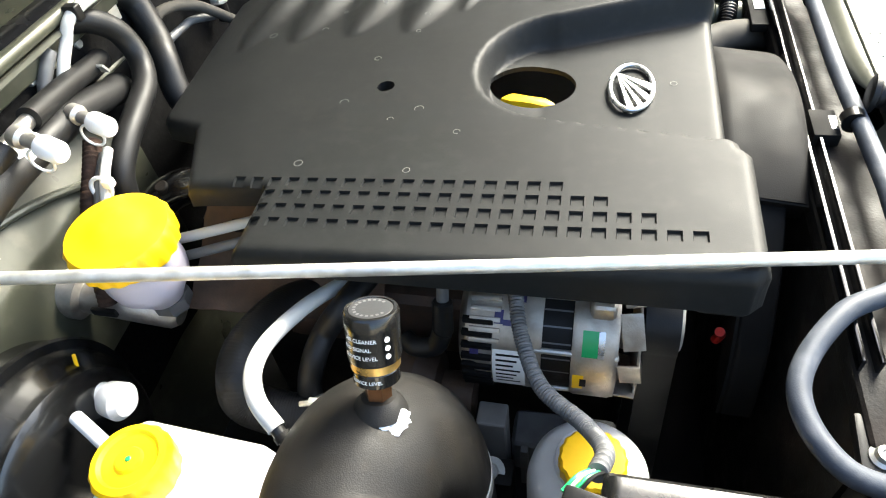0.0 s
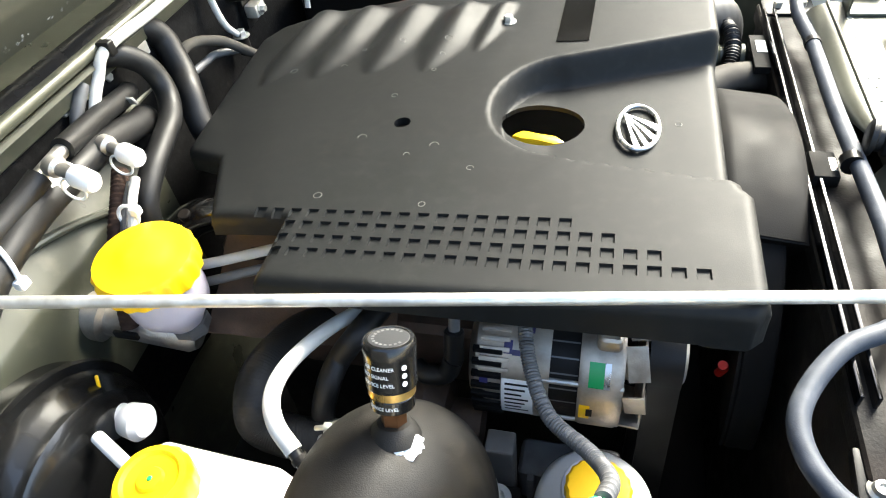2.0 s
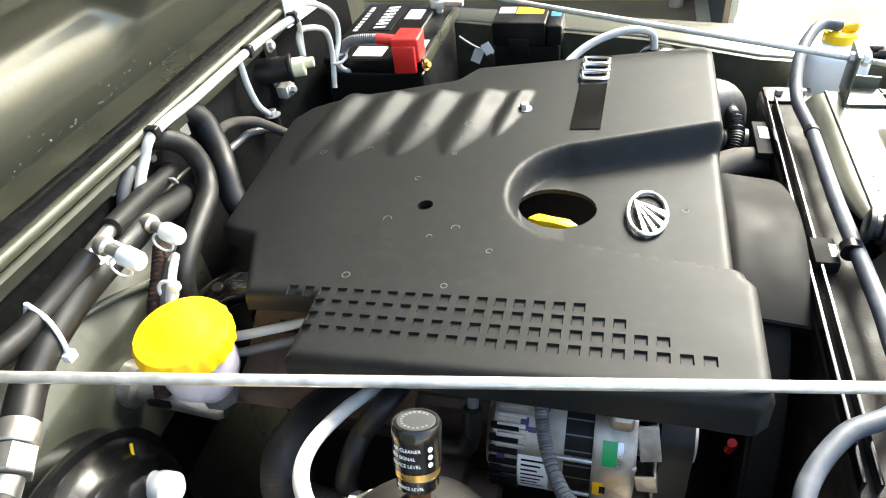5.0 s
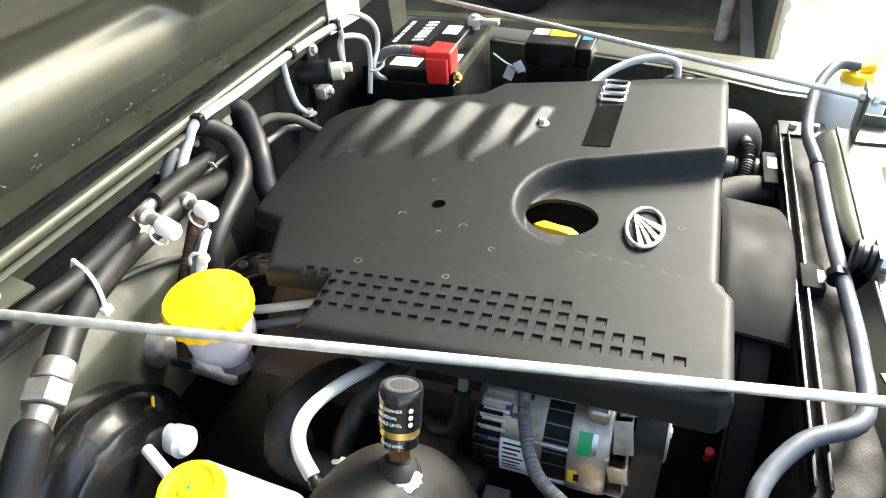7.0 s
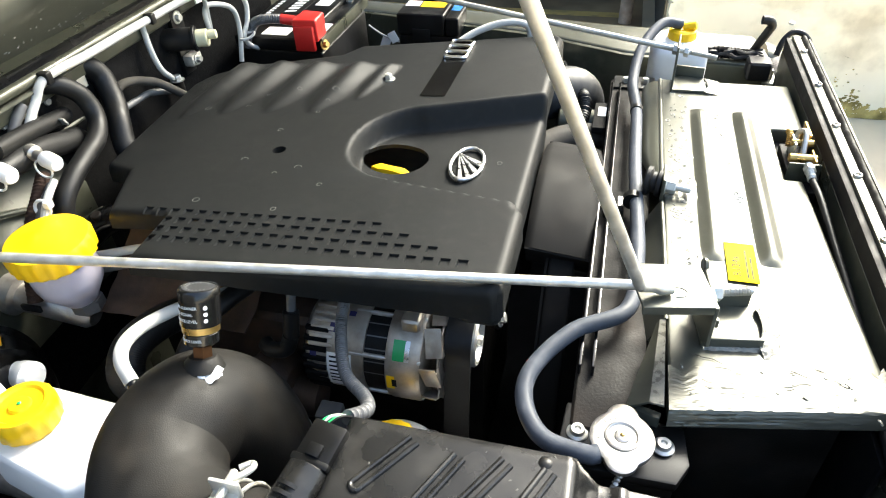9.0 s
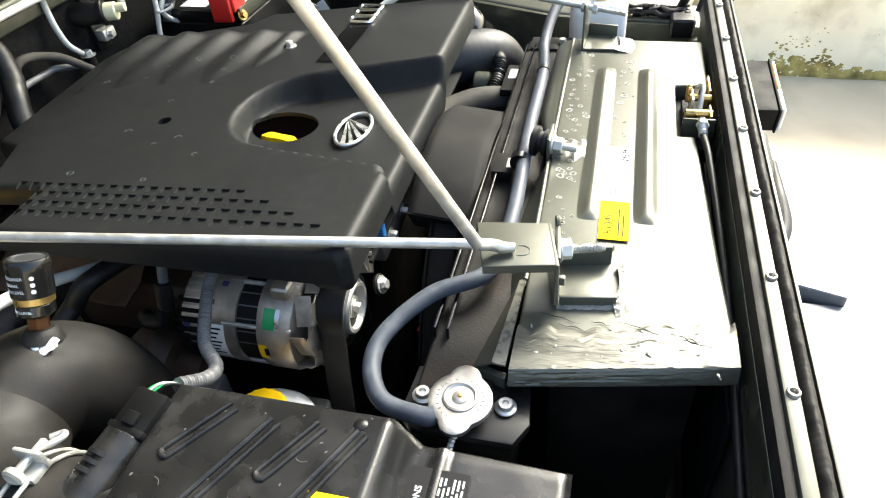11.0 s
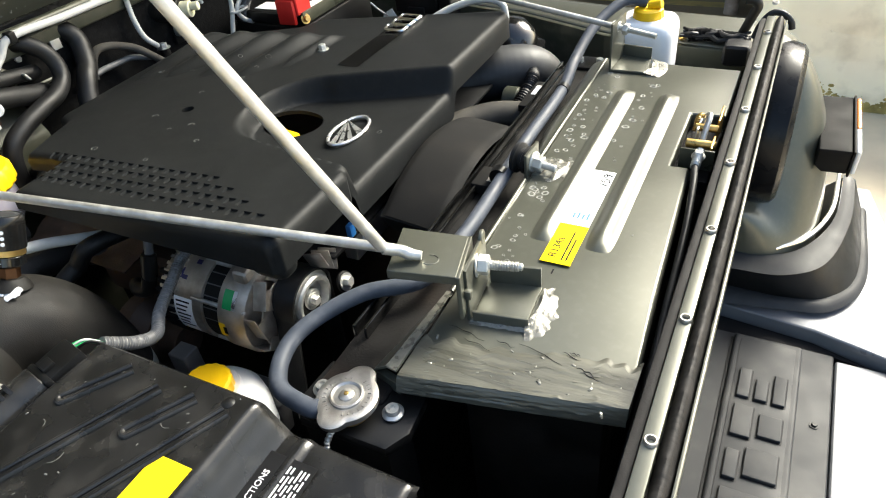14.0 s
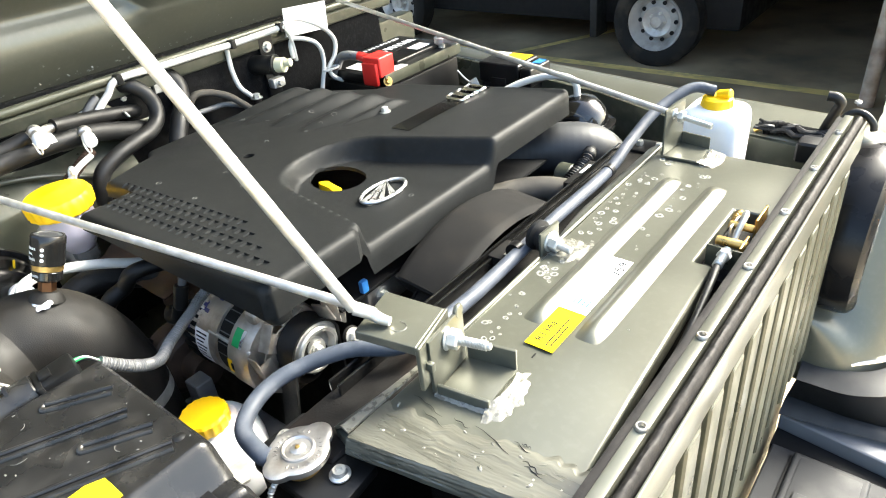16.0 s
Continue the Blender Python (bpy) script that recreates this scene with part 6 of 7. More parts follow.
def build_firewall_side():
    hose("breather_hose", [(-0.235, 0.52, 1.04), (-0.285, 0.43, 1.07), (-0.299, 0.38, 1.091), (-0.306, 0.33, 1.108), (-0.299, 0.29, 1.12), (-0.281, 0.26, 1.123), (-0.258, 0.242, 1.111)], 0.0088, M_PALE, "pale grey breather hose to the intake elbow")
    hose("turbo_hose", [(-0.235, 0.50, 1.06), (-0.259, 0.42, 1.066), (-0.284, 0.40, 1.035), (-0.291, 0.37, 1.02), (-0.299, 0.35, 0.977), (-0.30, 0.35, 0.90)], 0.0145, M_RUBBER, "black rubber turbo oil hose")
    hose("charge_hose", [(-0.33, 0.50, 0.98), (-0.361, 0.45, 1.006), (-0.375, 0.38, 1.023), (-0.374, 0.34, 1.012), (-0.36, 0.325, 0.983), (-0.286, 0.33, 0.965), (-0.20, 0.36, 0.95)], 0.026, M_RUBBER, "thick ribbed black charge air hose", ridge=0.00035, pitch=0.0032)
    cc = thing("hose_clamp", (-0.28, 0.33, 0.965), "zinc clamp on the charge air hose", "clamp")
    part("band", tube([(-0.290, 0.3296, 0.9655), (-0.278, 0.3305, 0.9645)], 0.0275, 28, 2), M_ZINC, cc)
    part("screw", rod((-0.290, 0.318, 0.992), (-0.272, 0.316, 0.992), 0.0055), M_ZINC, cc)
    hose("heater_hose", [(-0.73, 0.69, 1.245), (-0.69, 0.712, 1.250), (-0.67, 0.737, 1.226), (-0.658, 0.744, 1.196), (-0.645, 0.732, 1.171), (-0.63, 0.700, 1.155), (-0.617, 0.648, 1.148), (-0.608, 0.596, 1.137), (-0.602, 0.555, 1.115), (-0.60, 0.54, 1.07), (-0.60, 0.54, 1.0)], 0.0168, M_RUBBER, "bent black rubber heater hose")
    hose("heater_hose", [(-0.745, 0.775, 1.235), (-0.725, 0.800, 1.242), (-0.705, 0.820, 1.236), (-0.692, 0.831, 1.212), (-0.678, 0.822, 1.186), (-0.662, 0.807, 1.163), (-0.645, 0.783, 1.146), (-0.62, 0.75, 1.10), (-0.57, 0.73, 1.03), (-0.52, 0.72, 0.97)], 0.0210, M_RUBBER, "bent black rubber heater hose")
    hose("fuel_hose", [(-0.695, 0.835, 1.12), (-0.692, 0.848, 1.160), (-0.690, 0.866, 1.176), (-0.684, 0.894, 1.174), (-0.675, 0.920, 1.164), (-0.660, 0.944, 1.149), (-0.63, 0.975, 1.11)], 0.0088, M_DUSTY, "dark grey fuel hose")
    hose("steel_pipe", [(-0.692, 0.80, 1.126), (-0.690, 0.834, 1.130), (-0.690, 0.862, 1.132), (-0.685, 0.906, 1.132), (-0.680, 0.933, 1.131), (-0.66, 0.97, 1.12)], 0.0068, M_CONDUIT, "thin bare metal pipe", "pipe")
    a = thing("air_con_pipe", (-0.64, 0.4, 1.2), "black insulated air conditioning pipe with service port", "pipe")
    part("sleeve", tube([(-0.70, 0.715, 1.188), (-0.685, 0.699, 1.195), (-0.66, 0.60, 1.218), (-0.64, 0.515, 1.234)], 0.0145, 20, 8), M_RUBBER, a)
    part("bare_pipe", rod((-0.645, 0.53, 1.231), (-0.634, 0.45, 1.233), 0.0095), M_ALU, a, "bare aluminium joint")
    part("sleeve", tube([(-0.635, 0.463, 1.232), (-0.64, 0.416, 1.222), (-0.64, 0.343, 1.219), (-0.64, 0.28, 1.226), (-0.645, 0.20, 1.224), (-0.65, 0.08, 1.21)], 0.0145, 20, 8), M_RUBBER, a)
    b = thing("air_con_hose", (-0.63, 0.3, 1.1), "thick black air conditioning hose with bright union nut", "hose")
    part("sleeve", tube([(-0.70, 0.73, 1.13), (-0.68, 0.705, 1.150), (-0.664, 0.671, 1.163), (-0.65, 0.591, 1.190), (-0.64, 0.528, 1.200), (-0.635, 0.429, 1.203), (-0.628, 0.348, 1.194), NUTS[0], NUTS[1]], 0.020, 22, 8), M_RUBBER, b)
    n1, n2, n3, n4 = (Vector(q) for q in NUTS[1:5])
    part("union_nut", rod(n1, n2, 0.0245, seg=24), M_ALU, b, "bright union nut")
    part("hexagon", rod(n2, n3, 0.027, seg=6), M_ALU, b, "bright hexagon")
    part("bare_pipe", rod(n3, n4, 0.018), M_ALU, b, "bare aluminium pipe")
    part("sleeve", tube([n4.lerp(n3, 0.15), NUTS[4], NUTS[5], NUTS[6]], 0.0225, 22, 8), M_RUBBER, b)
    for host, base, tip in ((a, (-0.622, 0.474, 1.243), (-0.556, 0.458, 1.233)), (b, (-0.632, 0.566, 1.206), (-0.570, 0.548, 1.199))):
        base, tip = Vector(base), Vector(tip)
        d = tip - base
        p = part("service_port", lathe([(0, 0), (0.013, 0), (0.013, 0.012), (0.0085, 0.016), (0.0085, 0.045), (0, 0.045)], base, tip, 20), M_ALU, host, "bare metal service port")
        part("dust_cap", lathe([(0, 0), (0.0125, 0), (0.0135, 0.004), (0.0130, 0.026), (0.010, 0.031), (0, 0.031)], base + d * 0.55, tip + d, 20), M_WHITE, p, "white dust cap")
        mid = base + d * 0.45 + Vector((0, -0.004, -0.018))
        part("strap", tube([mid + 0.0155 * Vector((0.95 * math.cos(t_), -0.2, math.sin(t_))) for t_ in [2 * math.pi * i / 14 for i in range(15)]], 0.0017, 8, 3), M_WHITE, p, "white strap")
    part("sticker", sheet(lambda u, v: (-0.638 + 0.0208 * math.cos(0.3 + 1.4 * u), 0.455 + 0.05 * v, 1.203 + 0.0208 * math.sin(0.3 + 1.4 * u)), 10, 2), M_PAPER, b, "white sticker")
    sc = thing("spring_clip", (-0.25, 0.30, 1.06), "small bright spring clip on the oil hose", "clip")
    part("ear", join(rod((-0.274, 0.300, 1.050), (-0.250, 0.300, 1.060), 0.0030), box(-0.262, -0.250, 0.296, 0.304, 1.050, 1.062, 0.002)), M_ZINC, sc)
    part("ear", tube([(-0.250, 0.302, 1.058), (-0.242, 0.302, 1.066), (-0.236, 0.300, 1.074), (-0.229, 0.298, 1.084)], 0.0048, 10), M_ZINC, sc)
    tie = thing("cable_tie", (-0.63, 0.37, 1.2), "white cable tie round two pipes", "cable tie")
    loop = [(-0.648, 0.368, 1.238), (-0.622, 0.362, 1.222), (-0.606, 0.352, 1.198), (-0.612, 0.350, 1.178), (-0.640, 0.358, 1.180), (-0.660, 0.366, 1.21), (-0.648, 0.368, 1.238)]
    part("band", tube(loop, 0.0030, 8, 6), M_WHITE, tie)
    part("head", box(-0.612, -0.600, 0.342, 0.356, 1.172, 1.184, 0.002), M_WHITE, tie)
    # vacuum pipe along the cowl
    v = thing("vacuum_pipe", (-0.68, 0.9, 1.25), "pale grey vacuum pipe clipped along the cowl", "pipe")
    part("pipe", tube([(-0.665, 0.585, 1.185), (-0.675, 0.625, 1.221), (-0.678, 0.658, 1.246), (-0.672, 0.69, 1.273), (-0.670, 0.80, 1.271), (-0.670, 0.90, 1.270), (-0.670, 0.993, 1.268), (-0.655, 1.07, 1.273), (-0.628, 1.126, 1.281)], 0.0078, 14, 8), M_PALE, v)
    for p in ((-0.672, 0.69, 1.273), (-0.670, 0.990, 1.268), (-0.634, 1.118, 1.280)):
        part("clip", box(p[0] - 0.0105, p[0] + 0.0105, p[1] - 0.007, p[1] + 0.007, p[2] - 0.0105, p[2] + 0.0105, 0.003, 3), M_PLASTIC, v, "black clip")
    hose("vacuum_hose", [(-0.69, 0.64, 1.245), (-0.69, 0.627, 1.238), (-0.69, 0.598, 1.211), (-0.68, 0.57, 1.16)], 0.009, M_CONDUIT, "dark grey rubber vacuum hose")
    hose("vacuum_hose", [(-0.69, 0.985, 1.262), (-0.69, 0.985, 1.249), (-0.685, 0.981, 1.203), (-0.68, 0.988, 1.159), (-0.68, 1.015, 1.127)], 0.0062, M_PALE, "thin pale grey vacuum hose")
    hose("vacuum_hose", [(-0.65, 1.152, 1.19), (-0.65, 1.152, 1.225), (-0.64, 1.163, 1.240), (-0.62, 1.213, 1.217), (-0.62, 1.229, 1.166), (-0.62, 1.205, 1.09)], 0.0058, M_PALE, "thin pale grey vacuum hose")
    hose("vacuum_hose", [(-0.635, 1.13, 1.285), (-0.63, 1.175, 1.288), (-0.62, 1.243, 1.251), (-0.62, 1.280, 1.208), (-0.62, 1.270, 1.167), (-0.62, 1.242, 1.137), (-0.61, 1.262, 1.104), (-0.60, 1.36, 1.06), (-0.58, 1.40, 1.0)], 0.0058, M_PALE, "thin pale grey vacuum hose")
    hose("vacuum_hose", [(-0.655, 1.165, 1.18), (-0.65, 1.160, 1.215), (-0.64, 1.148, 1.25), (-0.632, 1.13, 1.275)], 0.0052, M_PALE, "thin pale grey vacuum hose")
    tie = thing("cable_tie", (-0.62, 1.24, 1.14), "pale cable tie round two vacuum hoses", "cable tie")
    part("band", tube([(-0.612 + 0.012 * math.cos(t_), 1.243 + 0.026 * math.sin(t_), 1.140) for t_ in [2 * math.pi * i / 14 for i in range(15)]], 0.0032, 8, 3), M_PALE, tie)
    bt = thing("hose_bolt", (-0.68, 1.03, 1.10), "bright union bolt on the fuel hose", "bolt")
    part("head", bolt((-0.682, 1.031, 1.115), 0.010, 0.012), M_ZINC, bt)
    part("seat", rod((-0.682, 1.031, 1.08), (-0.682, 1.031, 1.116), 0.012), M_IRON, bt)
    s = thing("solenoid_valve", (-0.66, 1.11, 1.15), "black solenoid valve with cream connector", "valve")
    part("body", rod((-0.724, 1.063, 1.190), (-0.650, 1.088, 1.190), 0.025), M_PLASTIC, s)
    part("collar", rod((-0.652, 1.087, 1.190), (-0.645, 1.090, 1.190), 0.028), M_PLASTIC, s)
    part("connector", rod((-0.645, 1.090, 1.190), (-0.622, 1.099, 1.190), 0.019), M_CREAM, s, "cream connector")
    part("nozzle", rod((-0.623, 1.099, 1.196), (-0.604, 1.107, 1.196), 0.010), M_CREAM, s)
    part("bracket", box(-0.715, -0.694, 1.085, 1.130, 1.10, 1.255, 0.003), M_PLASTIC, s)
    part("bracket_bolt", bolt((-0.694, 1.108, 1.228), 0.009, 0.01, (1, 0, 0)), M_ZINC, s)
    part("lower_bracket", box(-0.694, -0.668, 1.085, 1.125, 1.122, 1.148, 0.006), M_ZINC, s)
    part("lower_bolt", bolt((-0.668, 1.104, 1.136), 0.008, 0.01, (1, 0, 0)), M_ZINC, s)
    w = thing("white_plate", (-0.66, 1.21, 1.22), "white paper plate on the firewall", "label")
    part("sheet", move(box(-0.002, 0.002, -0.074, 0.074, -0.036, 0.036, 0.0005), Matrix.Translation((-0.675, 1.240, 1.270)) @ Matrix.Rotation(-0.08, 4, "X")), M_PAPER, w)
    # olive panel work left of the reservoir
    o = thing("footwell_panel", (-0.68, 0.4, 0.9), "olive painted footwell panel", "car body")

    def slope(u, v):
        y = 0.10 + 0.56 * u
        q = min(1.0, v / 0.55)
        return (-0.712 + 0.062 * q + 0.010 * max(0.0, v - 0.55) + 0.006 * math.sin(6 * u), y, 1.172 - 0.085 * q - 0.42 * max(0.0, v - 0.55))
    part("face", sheet(slope, 24, 20, 0.004), M_OLIVE_DULL, o)
    part("flange", tube([(-0.700, 0.10, 1.166), (-0.690, 0.30, 1.160), (-0.672, 0.45, 1.140), (-0.655, 0.56, 1.10)], 0.0055, 10), M_OLIVE, o)
    part("rim", tube([(-0.708, 0.20, 1.158), (-0.708, 0.40, 1.160), (-0.708, 0.78, 1.158)], 0.006, 10), M_OLIVE, o)
    lm = thing("wiring_loom", (-0.60, 0.50, 1.16), "brown taped wiring loom with pale wires and a white tie", "cable")
    part("sheath", tube([(-0.622, 0.560, 1.165), (-0.606, 0.520, 1.150), (-0.594, 0.478, 1.128), (-0.585, 0.440, 1.090), (-0.58, 0.41, 1.03)], 0.0105, 12, 8, ridge=0.0012, pitch=0.007), M_LOOM, lm)
    part("wire", tube([(-0.588, 0.545, 1.168), (-0.574, 0.508, 1.160), (-0.562, 0.478, 1.145), (-0.548, 0.452, 1.128), (-0.535, 0.430, 1.105)], 0.0060, 10, 8), M_PALE, lm, "pale grey wire")
    part("wire", tube([(-0.600, 0.545, 1.160), (-0.587, 0.505, 1.150), (-0.576, 0.474, 1.135), (-0.566, 0.448, 1.11)], 0.0048, 10, 8), M_CONDUIT, lm)
    part("tie", tube([(-0.572 + 0.014 * math.cos(q), 0.491 + 0.004 * math.sin(q), 1.153 + 0.013 * math.sin(q)) for q in [2 * math.pi * i / 14 for i in range(15)]], 0.0026, 8, 3), M_WHITE, lm, "white cable tie")
    part("tie_head", box(-0.562, -0.550, 0.484, 0.496, 1.158, 1.170, 0.003), M_WHITE, lm)
    fp = thing("firewall_plate", (-0.70, 0.66, 1.17), "olive painted plate with a round hole on the firewall", "car body")
    part("plate", box(-0.716, -0.7085, 0.585, 0.83, 1.105, 1.245, 0.003), M_OLIVE_DULL, fp)
    part("boss", lathe([(0.030, 0), (0.036, 0.001), (0.036, 0.006), (0.030, 0.008), (0.026, 0.003)], (-0.7085, 0.640, 1.19), (1, 0.640, 1.19), 28, caps=False), M_OLIVE_DULL, fp)
    part("hole", rod((-0.7085, 0.640, 1.19), (-0.7070, 0.640, 1.19), 0.028, seg=28), M_INK_SHADE, fp)
    for y, z in ((0.60, 1.228), (0.70, 1.222), (0.735, 1.140)):
        part("plate_bolt", bolt((-0.7085, y, z), 0.0075, 0.010, (1, 0, 0)), M_ZINC, fp)
    part("tab", move(box(-0.007, 0.007, -0.002, 0.002, -0.008, 0.008, 0.0015), Matrix.Translation((-0.66, 0.675, 1.20)) @ Matrix.Rotation(0.5, 4, "X")), M_ZINC, fp, "bright zinc tab")
    part("tab", box(-0.706, -0.698, 0.758, 0.768, 1.222, 1.246, 0.002), M_ZINC, fp, "bright zinc tab")
    part("tab", box(-0.704, -0.696, 0.775, 0.798, 1.208, 1.234, 0.002), M_ZINC, fp, "bright zinc tab")
    br = thing("engine_bracket", (-0.60, 0.62, 1.0), "dark cast bracket behind the reservoir", "bracket")
    part("arm", tube([(-0.62, 0.56, 1.02), (-0.57, 0.585, 1.06), (-0.52, 0.60, 1.07), (-0.47, 0.62, 1.06)], 0.026, 16), M_GLOSS, br)
    part("pivot", rod((-0.565, 0.575, 1.07), (-0.565, 0.57, 1.088), 0.009), M_IRON, br)
    hose("wiring_loom", [(-0.57, 0.505, 1.045), (-0.51, 0.497, 1.066), (-0.45, 0.512, 1.076), (-0.38, 0.56, 1.066)], 0.0070, M_PALE, "pale grey wiring sleeve", "cable")
    hose("wiring_loom", [(-0.57, 0.48, 1.03), (-0.50, 0.480, 1.052), (-0.44, 0.500, 1.060), (-0.37, 0.545, 1.052)], 0.0065, M_CONDUIT, "dark grey wiring sleeve", "cable")
    pl = thing("sensor_plug", (-0.15, 0.43, 0.99), "black sensor plug beside the alternator", "plug")
    part("body", rod((-0.150, 0.425, 1.025), (-0.150, 0.44, 1.065), 0.012), M_PLASTIC, pl)
    part("elbow", tube([(-0.150, 0.425, 1.03), (-0.160, 0.42, 1.005), (-0.185, 0.42, 0.998), (-0.20, 0.43, 0.998)], 0.012, 14), M_PLASTIC, pl)
    part("lead", rod((-0.150, 0.44, 1.06), (-0.150, 0.455, 1.10), 0.007), M_CONDUIT, pl)


# ---- battery corner ----
def build_battery_side():
    b = thing("battery", (-0.54, 1.42, 0.92), "black car battery with white printed lid", "battery")
    part("case", box(-0.665, -0.435, 1.27, 1.585, 0.92, 1.095, 0.008, 3), M_PLASTIC, b)
    part("lid", box(-0.667, -0.433, 1.268, 1.587, 1.096, 1.128, 0.008, 3), M_PLASTIC, b)
    part("lid_step", box(-0.655, -0.470, 1.36, 1.575, 1.126, 1.140, 0.006, 3), M_PLASTIC, b)
    part("printed_panel", box(-0.600, -0.545, 1.40, 1.56, 1.140, 1.1412, 0.0002, 1), M_INK_SHADE, b)
    marks = random.Random(21)
    for i in range(7):
        y = 1.410 + 0.0205 * i
        w = marks.uniform(0.008, 0.013)
        part("white_bar", prism([(-0.590, y), (-0.590, y + w), (-0.562, y + w + 0.006), (-0.562, y + 0.006)], 1.1413, 1.1418, 0), M_PRINT, b)
        if i % 2:
            part("white_bar", box(-0.580, -0.574, y, y + 0.019, 1.1413, 1.1417, 0), M_PRINT, b)
    for i in range(9):
        y = 1.395 + 0.0175 * i
        part("white_bar", box(-0.637, -0.626, y, y + marks.uniform(0.008, 0.013), 1.1403, 1.1410, 0), M_PRINT, b)
    part("white_label", box(-0.53, -0.49, 1.47, 1.53, 1.1403, 1.1410, 0), M_PAPER, b)
    part("white_label", box(-0.475, -0.442, 1.315, 1.375, 1.1283, 1.1290, 0), M_PAPER, b)
    part("white_label", box(-0.60, -0.53, 1.285, 1.335, 1.1283, 1.1290, 0), M_PAPER, b)
    part("terminal_post", rod((-0.465, 1.55, 1.125), (-0.465, 1.55, 1.165), 0.011), M_ZINC, b)
    part("terminal_clamp", join(rod((-0.465, 1.55, 1.140), (-0.465, 1.55, 1.158), 0.020), box(-0.46, -0.40, 1.54, 1.56, 1.142, 1.156, 0.003)), M_ZINC, b, "zinc terminal clamp")
    part("hold_down", box(-0.4325, -0.425, 1.262, 1.59, 1.105, 1.134, 0.002), M_OLIVE_DULL, b, "olive hold down strip")
    part("hold_down_bolt", bolt((-0.425, 1.268, 1.118), 0.008, 0.012, (1, -0.4, 0.3)), M_BRASS, b)
    part("tray", box(-0.69, -0.42, 1.25, 1.61, 0.895, 0.92, 0.004), M_IRON, b)
    part("tray_leg", box(-0.60, -0.48, 1.35, 1.50, 0.34, 0.896, 0.004), M_IRON, b)
    r = thing("terminal_cover", (-0.46, 1.27, 1.13), "red plastic battery terminal cover", "terminal cover")
    part("hood", prism([(-0.492, 1.248), (-0.432, 1.252), (-0.434, 1.312), (-0.490, 1.318)], 1.128, 1.182, 0.006, 3), M_RED, r)
    part("skirt", prism([(-0.488, 1.240), (-0.440, 1.243), (-0.438, 1.253), (-0.490, 1.250)], 1.108, 1.168, 0.004), M_RED, r)
    part("sleeve", rod((-0.485, 1.290, 1.162), (-0.535, 1.278, 1.172), 0.012), M_RED, r)
    part("lead", tube([(-0.53, 1.279, 1.171), (-0.57, 1.272, 1.172), (-0.61, 1.278, 1.155), (-0.635, 1.27, 1.10)], 0.0105, 14, 10, ridge=0.0015, pitch=0.004), M_CONDUIT, r, "corrugated lead")
    f = thing("fuse_box", (-0.25, 1.6, 0.99), "black plastic fuse box with coloured top label", "fuse box")
    part("base", box(-0.330, -0.165, 1.555, 1.655, 0.975, 1.04, 0.006), M_PLASTIC, f)
    part("lid", box(-0.334, -0.200, 1.550, 1.660, 1.041, 1.100, 0.007, 3), M_PLASTIC, f)
    part("lid", box(-0.198, -0.160, 1.552, 1.658, 1.041, 1.092, 0.007, 3), M_PLASTIC, f)
    part("label", box(-0.325, -0.285, 1.612, 1.652, 1.1003, 1.1009, 0), M_PAPER, f)
    part("label", box(-0.280, -0.212, 1.608, 1.652, 1.1003, 1.1009, 0), M_YELLOW, f, "yellow label")
    part("label", box(-0.194, -0.168, 1.612, 1.652, 1.0923, 1.0929, 0), M_BLUE, f, "blue label")
    part("catch", box(-0.29, -0.24, 1.545, 1.5505, 1.02, 1.06, 0.002), M_PLASTIC, f)
    part("bracket", box(-0.31, -0.18, 1.60, 1.64, 0.80, 0.976, 0.004), M_IRON, f)
    for i in range(4):
        part("wire", tube([(-0.315 + 0.04 * i, 1.57, 0.98), (-0.32 + 0.045 * i, 1.55, 0.94), (-0.30 + 0.03 * i, 1.54, 0.88)], 0.006, 10), M_CONDUIT, f)
    t = thing("wire_tag", (-0.38, 1.55, 1.0), "white paper tags on thin wires", "tag")
    part("tag", move(box(-0.013, 0.013, -0.001, 0.001, -0.020, 0.020, 0), Matrix.Translation((-0.375, 1.56, 1.01)) @ Matrix.Rotation(0.4, 4, "Y")), M_PAPER, t)
    part("tag", move(box(-0.012, 0.012, -0.001, 0.001, -0.015, 0.015, 0), Matrix.Translation((-0.345, 1.545, 1.035)) @ Matrix.Rotation(-0.5, 4, "Y")), M_PAPER, t)
    part("wire", tube([(-0.42, 1.56, 1.06), (-0.38, 1.55, 1.04), (-0.33, 1.55, 1.02)], 0.0025, 8), M_PALE, t)
    d = thing("vacuum_tank", (0.06, 1.42, 0.90), "glossy black domed vacuum tank", "tank")
    part("dome", lathe([(0, -0.10), (0.05, -0.10), (0.07, -0.06), (0.072, -0.012), (0.082, -0.010), (0.084, -0.004), (0.082, 0.002), (0.066, 0.006), (0.058, 0.035), (0.035, 0.06), (0, 0.068)], (0.065, 1.42, 1.030), (0.065, 1.42, 2), 40), M_GLOSS, d)
    part("stay", rod((0.065, 1.42, 0.34), (0.065, 1.42, 0.935), 0.02), M_IRON, d)
    hose("vacuum_hose", [(-0.17, 1.27, 1.06), (-0.113, 1.35, 1.105), (-0.061, 1.39, 1.128), (0.0, 1.41, 1.140), (0.045, 1.418, 1.130), (0.055, 1.42, 1.09)], 0.0085, M_PALE, "pale grey hose to the black vacuum tank")
